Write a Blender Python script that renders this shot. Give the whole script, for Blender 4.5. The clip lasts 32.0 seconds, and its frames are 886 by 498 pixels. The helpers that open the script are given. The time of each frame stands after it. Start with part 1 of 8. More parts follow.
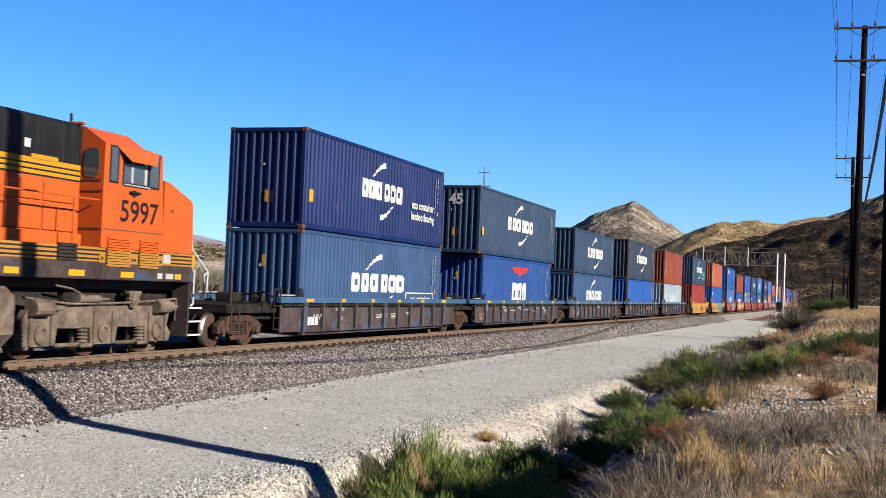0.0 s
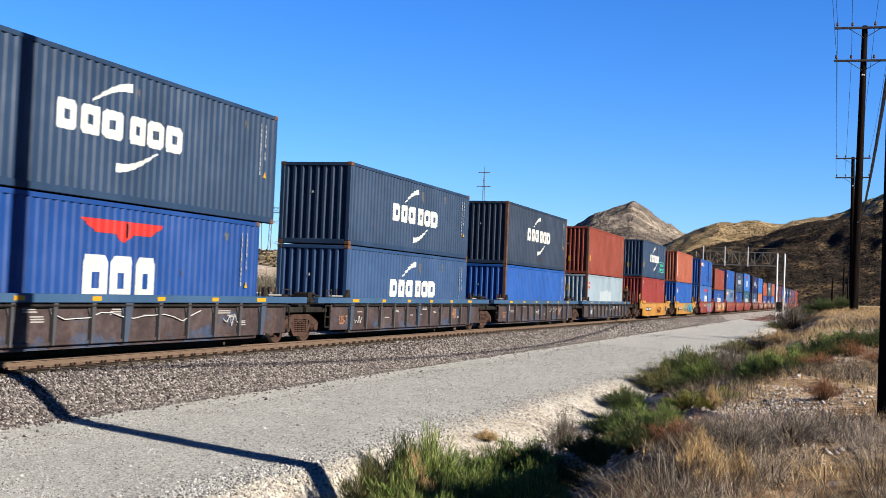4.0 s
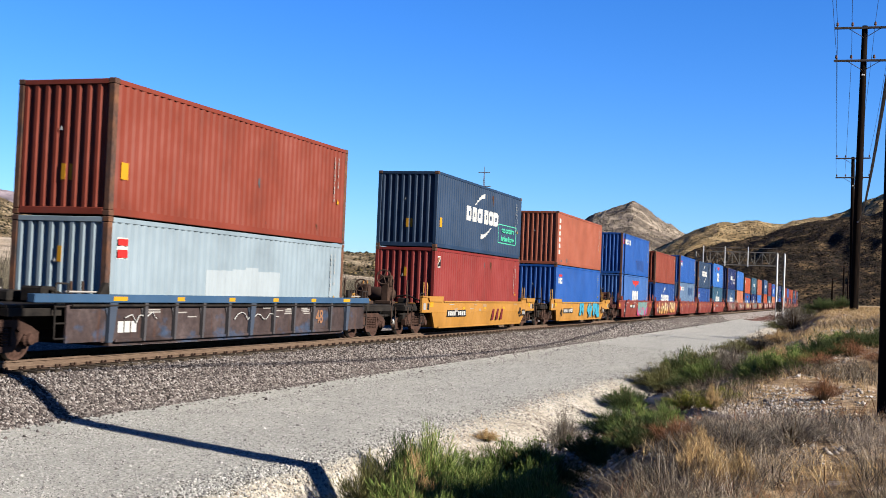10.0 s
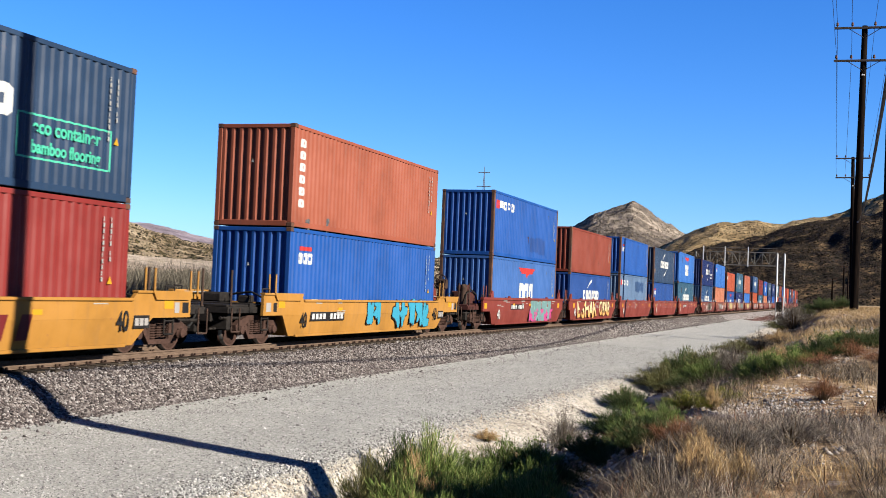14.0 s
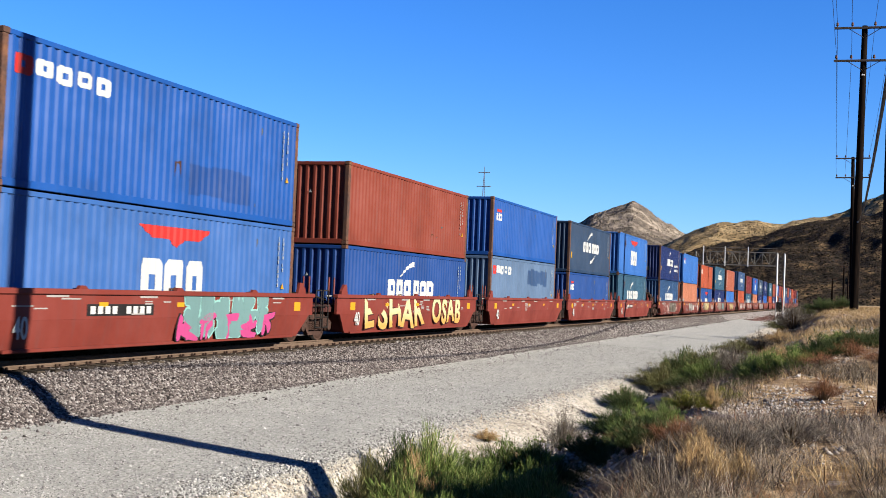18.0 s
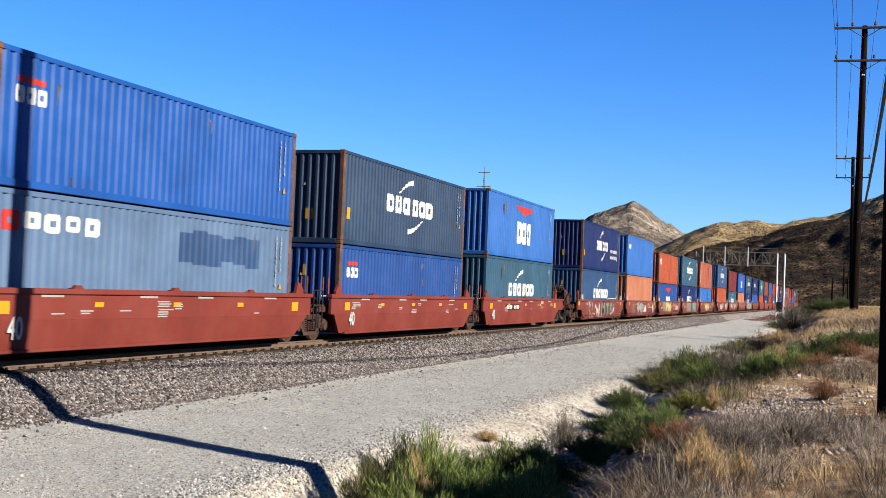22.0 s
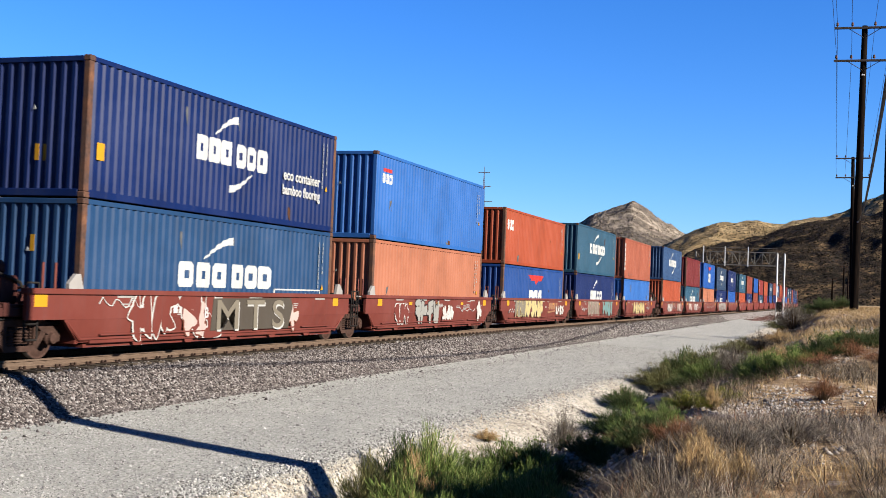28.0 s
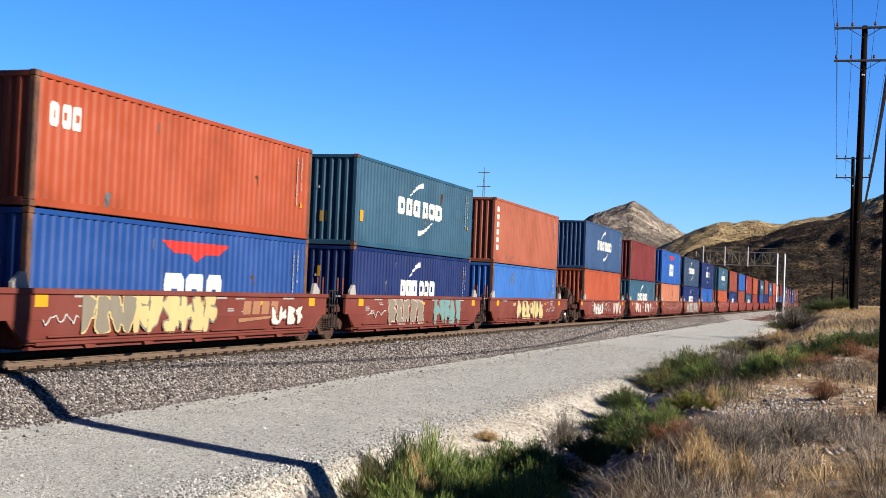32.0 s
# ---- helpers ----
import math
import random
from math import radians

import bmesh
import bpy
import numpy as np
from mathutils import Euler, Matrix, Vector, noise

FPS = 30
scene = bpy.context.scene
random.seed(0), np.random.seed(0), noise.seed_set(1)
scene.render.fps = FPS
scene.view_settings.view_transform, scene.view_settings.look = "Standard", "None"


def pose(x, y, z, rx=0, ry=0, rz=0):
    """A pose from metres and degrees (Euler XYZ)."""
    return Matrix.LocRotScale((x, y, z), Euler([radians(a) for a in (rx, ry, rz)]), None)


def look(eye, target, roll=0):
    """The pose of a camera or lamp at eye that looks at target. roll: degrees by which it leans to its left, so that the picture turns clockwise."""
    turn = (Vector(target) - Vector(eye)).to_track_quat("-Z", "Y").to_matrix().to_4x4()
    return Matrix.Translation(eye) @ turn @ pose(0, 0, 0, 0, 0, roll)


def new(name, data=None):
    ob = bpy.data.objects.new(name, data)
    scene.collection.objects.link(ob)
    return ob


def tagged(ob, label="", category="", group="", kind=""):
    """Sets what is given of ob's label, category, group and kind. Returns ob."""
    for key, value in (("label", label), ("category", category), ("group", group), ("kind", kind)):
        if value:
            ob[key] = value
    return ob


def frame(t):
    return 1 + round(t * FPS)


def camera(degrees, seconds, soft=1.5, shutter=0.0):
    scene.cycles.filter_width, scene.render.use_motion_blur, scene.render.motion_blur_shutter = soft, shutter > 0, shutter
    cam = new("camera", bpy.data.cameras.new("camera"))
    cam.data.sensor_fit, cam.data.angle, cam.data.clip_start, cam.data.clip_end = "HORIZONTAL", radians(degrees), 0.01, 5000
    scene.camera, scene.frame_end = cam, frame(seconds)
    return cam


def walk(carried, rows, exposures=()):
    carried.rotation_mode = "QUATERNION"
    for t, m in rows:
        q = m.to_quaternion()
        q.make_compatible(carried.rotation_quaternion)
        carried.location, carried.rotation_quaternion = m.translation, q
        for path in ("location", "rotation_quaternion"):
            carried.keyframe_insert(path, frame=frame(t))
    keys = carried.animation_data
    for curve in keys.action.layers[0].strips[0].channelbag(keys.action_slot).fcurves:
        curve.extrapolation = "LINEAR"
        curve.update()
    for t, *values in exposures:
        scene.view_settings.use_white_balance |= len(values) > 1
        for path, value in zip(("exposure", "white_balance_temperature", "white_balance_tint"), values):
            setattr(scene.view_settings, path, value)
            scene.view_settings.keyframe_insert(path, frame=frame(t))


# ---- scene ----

# The place: one straight main line with a long double-stack train, a gravel road, a ditch and a dry bank with poles.
# x points from the track to the camera, y along the track, z up from the top of the rails.
TX = -15.626
EYE = (0.0, 0.0, 1.695)
YAW, PITCH, ROLL = 18.84, 1.952, 2.306
cam = camera(41.69, 32.0, soft=0.8, shutter=0.2)
aim = Vector((-math.sin(radians(YAW)) * math.cos(radians(PITCH)), math.cos(radians(YAW)) * math.cos(radians(PITCH)), math.sin(radians(PITCH))))
view = look(EYE, Vector(EYE) + aim * 10, ROLL)
walk(cam, [(0, view), (32, view)], exposures=[(0, 2.2), (32, 2.2)])

# ---- light ----
SUN_EL = radians(24.5)
SUN_XY = Vector((0.978, -0.208))
world = bpy.data.worlds.new("sky")
scene.world = world
world.use_nodes = True
wn, wl = world.node_tree.nodes, world.node_tree.links
wn.clear()
sky = wn.new("ShaderNodeTexSky")
sky.sky_type, sky.sun_disc = "NISHITA", False
sky.sun_elevation, sky.sun_rotation = SUN_EL, math.atan2(SUN_XY.x, SUN_XY.y)
sky.air_density, sky.dust_density, sky.ozone_density, sky.altitude = 1.0, 0.05, 4.0, 0
hsv = wn.new("ShaderNodeHueSaturation")
hsv.inputs["Saturation"].default_value = 1.25
back = wn.new("ShaderNodeBackground")
back.inputs["Strength"].default_value = 0.0425
wout = wn.new("ShaderNodeOutputWorld")
wl.new(sky.outputs[0], hsv.inputs["Color"])
clear_blue = wn.new("ShaderNodeMix")
clear_blue.data_type, clear_blue.blend_type = "RGBA", "MULTIPLY"
clear_blue.inputs[0].default_value = 1.0
clear_blue.inputs[7].default_value = (0.455, 0.645, 1.0, 1)
wl.new(hsv.outputs[0], clear_blue.inputs[6])
wl.new(clear_blue.outputs[2], back.inputs["Color"])
wl.new(back.outputs[0], wout.inputs["Surface"])
sun = new("sun", bpy.data.lights.new("sun", "SUN"))
sun.data.energy, sun.data.angle, sun.data.color = 5.0, radians(0.53), (1.0, 0.925, 0.80)
sun.matrix_world = look((SUN_XY.x * 60, SUN_XY.y * 60, 60 * math.tan(SUN_EL)), (0, 0, 0))


# ---- mesh helpers ----
class Shape:
    """Collects vertices and faces for one mesh."""

    def __init__(self):
        self.v, self.f = [], []

    def add(self, verts, faces):
        n = len(self.v)
        self.v.extend(verts)
        self.f.extend([tuple(n + i for i in f) for f in faces])
        return self

    def box(self, x0, x1, y0, y1, z0, z1, c=0.0):
        c = min(c, (x1 - x0) * 0.45, (y1 - y0) * 0.45, (z1 - z0) * 0.45)
        if c <= 0:
            vs = [(x, y, z) for x in (x0, x1) for y in (y0, y1) for z in (z0, z1)]
            return self.add(vs, [(0, 1, 3, 2), (4, 6, 7, 5), (0, 4, 5, 1), (2, 3, 7, 6), (0, 2, 6, 4), (1, 5, 7, 3)])
        vs, ids = [], {}
        lo, hi = (x0, y0, z0), (x1, y1, z1)
        for k in range(8):
            s = (k & 1, k >> 1 & 1, k >> 2 & 1)
            for a in range(3):
                p = [(hi[i] if s[i] else lo[i]) if i == a else (hi[i] - c if s[i] else lo[i] + c) for i in range(3)]
                ids[s, a] = len(vs)
                vs.append(tuple(p))
        fs = []
        for a in range(3):
            b, d = (a + 1) % 3, (a + 2) % 3
            for e in (0, 1):
                def key(i, j):
                    s = [0, 0, 0]
                    s[a], s[b], s[d] = e, i, j
                    return ids[tuple(s), a]
                q = (key(0, 0), key(1, 0), key(1, 1), key(0, 1))
                fs.append(q if e else q[::-1])
            for i in (0, 1):
                for j in (0, 1):
                    s0, s1 = [0, 0, 0], [0, 0, 0]
                    s0[b] = s1[b] = i
                    s0[d] = s1[d] = j
                    s1[a] = 1
                    s0, s1 = tuple(s0), tuple(s1)
                    q = (ids[s0, b], ids[s1, b], ids[s1, d], ids[s0, d])
                    fs.append(q if i == j else q[::-1])
        for k in range(8):
            s = (k & 1, k >> 1 & 1, k >> 2 & 1)
            q = (ids[s, 0], ids[s, 1], ids[s, 2])
            fs.append(q if sum(s) % 2 else q[::-1])
        return self.add(vs, fs)

    def tube(self, p0, p1, r, n=8, r1=None, caps=True):
        p0, p1 = Vector(p0), Vector(p1)
        r1 = r if r1 is None else r1
        d = (p1 - p0).normalized()
        a = d.orthogonal().normalized()
        b = d.cross(a)
        vs = [tuple(p + (a * math.cos(2 * math.pi * i / n) + b * math.sin(2 * math.pi * i / n)) * q) for p, q in ((p0, r), (p1, r1)) for i in range(n)]
        fs = [(i, (i + 1) % n, n + (i + 1) % n, n + i) for i in range(n)]
        if caps:
            fs += [tuple(range(n))[::-1], tuple(range(n, 2 * n))]
        return self.add(vs, fs)

    def path(self, pts, r, n=6):
        for a, b in zip(pts, pts[1:]):
            self.tube(a, b, r, n)
        return self

    def slab(self, pts, x0, x1):
        """A polygon of (y, z) points with a thickness from x0 to x1."""
        n = len(pts)
        area = sum(a[0] * b[1] - b[0] * a[1] for a, b in zip(pts, pts[1:] + pts[:1]))
        pts = pts if area > 0 else pts[::-1]
        vs = [(x0, y, z) for y, z in pts] + [(x1, y, z) for y, z in pts]
        fs = [tuple(range(n))[::-1], tuple(range(n, 2 * n))] + [(i, (i + 1) % n, n + (i + 1) % n, n + i) for i in range(n)]
        return self.add(vs, fs)

    def slab_x(self, pts, y0, y1):
        """A polygon of (x, z) points with a thickness from y0 to y1."""
        n = len(pts)
        area = sum(a[0] * b[1] - b[0] * a[1] for a, b in zip(pts, pts[1:] + pts[:1]))
        pts = pts if area < 0 else pts[::-1]
        vs = [(x, y0, z) for x, z in pts] + [(x, y1, z) for x, z in pts]
        fs = [tuple(range(n))[::-1], tuple(range(n, 2 * n))] + [(i, (i + 1) % n, n + (i + 1) % n, n + i) for i in range(n)]
        return self.add(vs, fs)

    def lathe(self, c, axis, prof, n=20):
        """Turns a profile of (along, radius) round an axis through c."""
        c, d = Vector(c), Vector(axis).normalized()
        a = d.orthogonal().normalized()
        b = d.cross(a)
        vs = [tuple(c + d * t + (a * math.cos(2 * math.pi * i / n) + b * math.sin(2 * math.pi * i / n)) * r) for t, r in prof for i in range(n)]
        fs = [(k * n + i, k * n + (i + 1) % n, (k + 1) * n + (i + 1) % n, (k + 1) * n + i) for k in range(len(prof) - 1) for i in range(n)]
        return self.add(vs, fs)

    def ring(self, c, axis, radius, r, n=16):
        c, d = Vector(c), Vector(axis).normalized()
        a = d.orthogonal().normalized()
        b = d.cross(a)
        p = [c + (a * math.cos(2 * math.pi * i / n) + b * math.sin(2 * math.pi * i / n)) * radius for i in range(n)]
        for i in range(n):
            self.tube(p[i], p[(i + 1) % n], r, 5, caps=False)
        return self

    def mesh(self, name, material, smooth=False):
        me = bpy.data.meshes.new(name)
        me.from_pydata([tuple(map(float, v)) for v in self.v], [], self.f)
        me.materials.append(material)
        if smooth:
            me.polygons.foreach_set("use_smooth", [True] * len(me.polygons))
        me.update()
        return me


def part(name, shape, material, parent, label="", at=None, smooth=False):
    """One mesh object under a thing or a part; shape is a Shape or a mesh to share."""
    data = shape.mesh(name, material, smooth) if isinstance(shape, Shape) else shape
    ob = new(name, data)
    ob.parent = parent
    if at is not None:
        ob.matrix_basis = at
    return tagged(ob, label)


def thing(name, label, category, at=None, group="", kind="", data=None):
    ob = new(name, data)
    if data is None:
        ob.empty_display_size = 0.2
    if at is not None:
        ob.matrix_basis = at
    return tagged(ob, label, category, group, kind)


def fast_mesh(name, verts, faces, material, smooth=False):
    """A mesh from arrays: verts (n, 3), faces (m, 3 or 4)."""
    me = bpy.data.meshes.new(name)
    verts, faces = np.asarray(verts, np.float32), np.asarray(faces, np.int32)
    k = faces.shape[1]
    me.vertices.add(len(verts))
    me.vertices.foreach_set("co", verts.ravel())
    me.loops.add(faces.size)
    me.loops.foreach_set("vertex_index", faces.ravel())
    me.polygons.add(len(faces))
    me.polygons.foreach_set("loop_start", np.arange(0, faces.size, k, dtype=np.int32))
    me.polygons.foreach_set("loop_total", np.full(len(faces), k, np.int32))
    if smooth:
        me.polygons.foreach_set("use_smooth", np.ones(len(faces), bool))
    me.materials.append(material)
    me.update(calc_edges=True)
    return me


store = {}


def shared(key, make):
    if key not in store:
        store[key] = make()
    return store[key]


def lattice(x, y, seed):
    """Smooth value noise from -1 to 1 on arrays."""
    rng = np.random.RandomState(seed)
    table = rng.uniform(-1, 1, (256, 256))
    xi, yi = np.floor(x).astype(int), np.floor(y).astype(int)
    u, v = x - xi, y - yi
    u, v = u * u * (3 - 2 * u), v * v * (3 - 2 * v)
    a, b = table[xi % 256, yi % 256], table[(xi + 1) % 256, yi % 256]
    c, d = table[xi % 256, (yi + 1) % 256], table[(xi + 1) % 256, (yi + 1) % 256]
    return (a * (1 - u) + b * u) * (1 - v) + (c * (1 - u) + d * u) * v


def fractal(x, y, seed, octaves=4):
    out, k = 0, 1.0
    for i in range(octaves):
        out = out + lattice(x / k + 17.3 * i, y / k - 9.1 * i, seed + i) * k
        k *= 0.5
    return out / 1.9


def ramp01(v, a, b):
    t = np.clip((v - a) / (b - a), 0, 1)
    return t * t * (3 - 2 * t)


# ---- materials ----
def tree_of(name):
    m = bpy.data.materials.new(name)
    m.use_nodes = True
    nt = m.node_tree
    return m, nt, nt.nodes["Principled BSDF"]


def noise_node(nt, scale, detail=4.0, coords="Object", stretch=None, rough=0.6):
    tc = nt.nodes.new("ShaderNodeTexCoord")
    n = nt.nodes.new("ShaderNodeTexNoise")
    n.inputs["Scale"].default_value, n.inputs["Detail"].default_value, n.inputs["Roughness"].default_value = scale, detail, rough
    if stretch:
        mp = nt.nodes.new("ShaderNodeMapping")
        mp.inputs["Scale"].default_value = stretch
        nt.links.new(tc.outputs[coords], mp.inputs["Vector"])
        nt.links.new(mp.outputs[0], n.inputs["Vector"])
    else:
        nt.links.new(tc.outputs[coords], n.inputs["Vector"])
    return n.outputs["Fac"]


def ramp_node(nt, fac, stops):
    r = nt.nodes.new("ShaderNodeValToRGB")
    e = r.color_ramp.elements
    while len(e) < len(stops):
        e.new(0.5)
    for el, (p, c) in zip(e, stops):
        el.position, el.color = p, (*c, 1) if len(c) == 3 else c
    nt.links.new(fac, r.inputs["Fac"])
    return r.outputs["Color"]


def mix_node(nt, fac, a, b, kind="MIX"):
    m = nt.nodes.new("ShaderNodeMix")
    m.data_type, m.blend_type = "RGBA", kind
    for sock, val in ((m.inputs[0], fac), (m.inputs[6], a), (m.inputs[7], b)):
        if isinstance(val, (int, float)):
            sock.default_value = val
        elif isinstance(val, tuple):
            sock.default_value = (*val, 1)
        else:
            nt.links.new(val, sock)
    return m.outputs[2]


def bump_node(nt, bsdf, height, strength, distance):
    b = nt.nodes.new("ShaderNodeBump")
    b.inputs["Strength"].default_value, b.inputs["Distance"].default_value = strength, distance
    nt.links.new(height, b.inputs["Height"])
    nt.links.new(b.outputs[0], bsdf.inputs["Normal"])


def tint(c, k):
    return tuple(min(1, v * k) for v in c)


def worn_paint(name, base, rough=0.5, rust=0.5, metal=0.0, fade=0.25):
    """Paint on steel with faded patches, streaks that run down, and specks of rust."""
    base = tint(base, 0.225)
    m, nt, p = tree_of(name)
    big = noise_node(nt, 0.55, 5)
    col = ramp_node(nt, big, [(0.3, tint(base, 1 - fade)), (0.5, base), (0.75, tuple(min(1, v * (1 + fade * 0.5) + 0.005 * fade * 4) for v in base))])
    streak = noise_node(nt, 2.2, 4, stretch=(3.0, 3.0, 0.22))
    dirt = ramp_node(nt, streak, [(0.52, (0, 0, 0)), (0.74, (1, 1, 1))])
    k = nt.nodes.new("ShaderNodeMath")
    k.operation = "MULTIPLY"
    k.inputs[1].default_value = 0.34
    nt.links.new(dirt, k.inputs[0])
    col = mix_node(nt, k.outputs[0], col, tuple(0.5 * v + 0.014 for v in base))
    spots = noise_node(nt, 5.5, 8, rough=0.7)
    mask = ramp_node(nt, spots, [(0.70 - 0.06 * rust, (0, 0, 0)), (0.76, (1, 1, 1))])
    k2 = nt.nodes.new("ShaderNodeMath")
    k2.operation = "MULTIPLY"
    k2.inputs[1].default_value = min(1, rust)
    nt.links.new(mask, k2.inputs[0])
    col = mix_node(nt, k2.outputs[0], col, (0.09, 0.038, 0.02))
    nt.links.new(col, p.inputs["Base Color"])
    p.inputs["Metallic"].default_value = metal
    p.inputs["Specular IOR Level"].default_value = 0.10
    rr = ramp_node(nt, big, [(0.3, (rough + 0.15,) * 3), (0.7, (rough - 0.05,) * 3)])
    nt.links.new(rr, p.inputs["Roughness"])
    bump_node(nt, p, noise_node(nt, 14, 3), 0.12, 0.004)
    return m


def rough_stuff(name, stops, scale, rough=0.9, bump=0.4, dist=0.01, coords="Object", stretch=None, metal=0.0, detail=6, second=None):
    """A matt surface whose colour wanders through the stops at one scale and again at a finer one."""
    m, nt, p = tree_of(name)
    a = noise_node(nt, scale, detail, coords, stretch)
    col = ramp_node(nt, a, [(k, tint(c, 0.44)) for k, c in stops])
    b = noise_node(nt, second or scale * 7, 4, coords, stretch)
    shade = ramp_node(nt, b, [(0.3, (0.62,) * 3), (0.7, (1.2,) * 3)])
    col = mix_node(nt, 0.8, col, shade, "MULTIPLY")
    nt.links.new(col, p.inputs["Base Color"])
    p.inputs["Roughness"].default_value, p.inputs["Metallic"].default_value = rough, metal
    p.inputs["Specular IOR Level"].default_value = 0.5 if metal else 0.02
    bump_node(nt, p, b, bump, dist)
    return m


def by_island(name, stops, rough=0.9, fine=30):
    """Each loose piece takes its own colour from the stops."""
    m, nt, p = tree_of(name)
    g = nt.nodes.new("ShaderNodeNewGeometry")
    col = ramp_node(nt, g.outputs["Random Per Island"], [(k, tint(c, 0.54)) for k, c in stops])
    n = noise_node(nt, fine, 3)
    col = mix_node(nt, 0.6, col, ramp_node(nt, n, [(0.3, (0.7,) * 3), (0.7, (1.15,) * 3)]), "MULTIPLY")
    nt.links.new(col, p.inputs["Base Color"])
    p.inputs["Roughness"].default_value = rough
    p.inputs["Specular IOR Level"].default_value = 0.02
    return m


def leaf_stuff(name, stops, through_light=0.25):
    m, nt, p = tree_of(name)
    g = nt.nodes.new("ShaderNodeNewGeometry")
    oi = nt.nodes.new("ShaderNodeObjectInfo")
    col = ramp_node(nt, g.outputs["Random Per Island"], [(k, tint(c, 0.48)) for k, c in stops])
    shade = ramp_node(nt, oi.outputs["Random"], [(0, (0.8, 0.8, 0.75)), (1, (1.15, 1.1, 1.0))])
    col = mix_node(nt, 1.0, col, shade, "MULTIPLY")
    nt.links.new(col, p.inputs["Base Color"])
    p.inputs["Roughness"].default_value = 0.75
    p.inputs["Specular IOR Level"].default_value = 0.03
    t = nt.nodes.new("ShaderNodeBsdfTranslucent")
    nt.links.new(col, t.inputs["Color"])
    mx = nt.nodes.new("ShaderNodeMixShader")
    mx.inputs[0].default_value = through_light
    out = nt.nodes["Material Output"]
    nt.links.new(p.outputs[0], mx.inputs[1])
    nt.links.new(t.outputs[0], mx.inputs[2])
    nt.links.new(mx.outputs[0], out.inputs["Surface"])
    return m


PAINT = {
    "navy": worn_paint("navy_paint", (0.004, 0.022, 0.135), 0.42, 0.15),
    "steel": worn_paint("steel_blue_paint", (0.034, 0.092, 0.23), 0.5, 0.5),
    "slate": worn_paint("slate_blue_paint", (0.026, 0.062, 0.135), 0.5, 0.35),
    "darkslate": worn_paint("dark_slate_paint", (0.024, 0.046, 0.09), 0.55, 0.4),
    "teal": worn_paint("teal_blue_paint", (0.03, 0.11, 0.19), 0.5, 0.3),
    "blue": worn_paint("bright_blue_paint", (0.012, 0.108, 0.46), 0.5, 0.35),
    "royal": worn_paint("royal_blue_paint", (0.012, 0.075, 0.32), 0.5, 0.3),
    "sky": worn_paint("light_blue_paint", (0.035, 0.175, 0.58), 0.5, 0.2),
    "redbrown": worn_paint("red_brown_paint", (0.30, 0.055, 0.03), 0.6, 0.3),
    "red": worn_paint("red_paint", (0.32, 0.035, 0.03), 0.55, 0.3),
    "darkred": worn_paint("dark_red_paint", (0.20, 0.018, 0.02), 0.55, 0.3),
    "orange": worn_paint("orange_red_paint", (0.48, 0.085, 0.03), 0.55, 0.2),
    "coral": worn_paint("faded_coral_paint", (0.45, 0.12, 0.065), 0.55, 0.25),
    "salmon": worn_paint("salmon_paint", (0.56, 0.20, 0.11), 0.55, 0.3),
    "grey": worn_paint("pale_grey_blue_paint", (0.36, 0.46, 0.54), 0.5, 0.45),
    "greyblue": worn_paint("faded_grey_blue_paint", (0.13, 0.22, 0.38), 0.55, 0.3),
    "carred": worn_paint("car_red_brown_paint", (0.27, 0.045, 0.03), 0.6, 0.35),
    "bnsf": worn_paint("faded_car_red_paint", (0.23, 0.05, 0.035), 0.65, 0.7),
    "yellow": worn_paint("car_yellow_paint", (0.58, 0.275, 0.05), 0.6, 1.3, fade=0.3),
    "deepsteel": worn_paint("deep_steel_blue_paint", (0.02, 0.078, 0.205), 0.5, 0.4),
    "fadedblue": worn_paint("faded_blue_paint", (0.05, 0.165, 0.50), 0.55, 0.35),
    "carblue": worn_paint("chord_blue_paint", (0.05, 0.125, 0.25), 0.6, 0.9),
    "locoorange": worn_paint("engine_orange_paint", (0.84, 0.135, 0.022), 0.42, 0.05, fade=0.12),
    "locoblack": worn_paint("engine_black_paint", (0.012, 0.012, 0.014), 0.5, 0.05),
    "locoyellow": worn_paint("engine_yellow_paint", (0.70, 0.33, 0.02), 0.45, 0.05, fade=0.12),
}


def stained_grey():
    """Old grey-brown paint on the ribbed cars, with patches of older blue and rust runs."""
    m, nt, p = tree_of("stained_grey_brown_paint")
    base = ramp_node(nt, noise_node(nt, 0.8, 5), [(0.3, (0.010, 0.007, 0.007)), (0.5, (0.019, 0.0135, 0.0135)), (0.7, (0.032, 0.024, 0.024))])
    blue = ramp_node(nt, noise_node(nt, 0.9, 4, stretch=(1, 1, 1.6)), [(0.54, (0, 0, 0)), (0.64, (0.75,) * 3)])
    col = mix_node(nt, blue, base, (0.013, 0.023, 0.043))
    runs = ramp_node(nt, noise_node(nt, 2.6, 5, stretch=(3, 3, 0.2)), [(0.56, (0, 0, 0)), (0.70, (0.6,) * 3)])
    col = mix_node(nt, runs, col, (0.03, 0.014, 0.009))
    dust = ramp_node(nt, noise_node(nt, 6, 7, rough=0.7), [(0.35, (0.6,) * 3), (0.65, (1.3,) * 3)])
    col = mix_node(nt, 0.8, col, dust, "MULTIPLY")
    nt.links.new(col, p.inputs["Base Color"])
    p.inputs["Roughness"].default_value, p.inputs["Specular IOR Level"].default_value = 0.75, 0.08
    bump_node(nt, p, noise_node(nt, 11, 4), 0.2, 0.005)
    return m


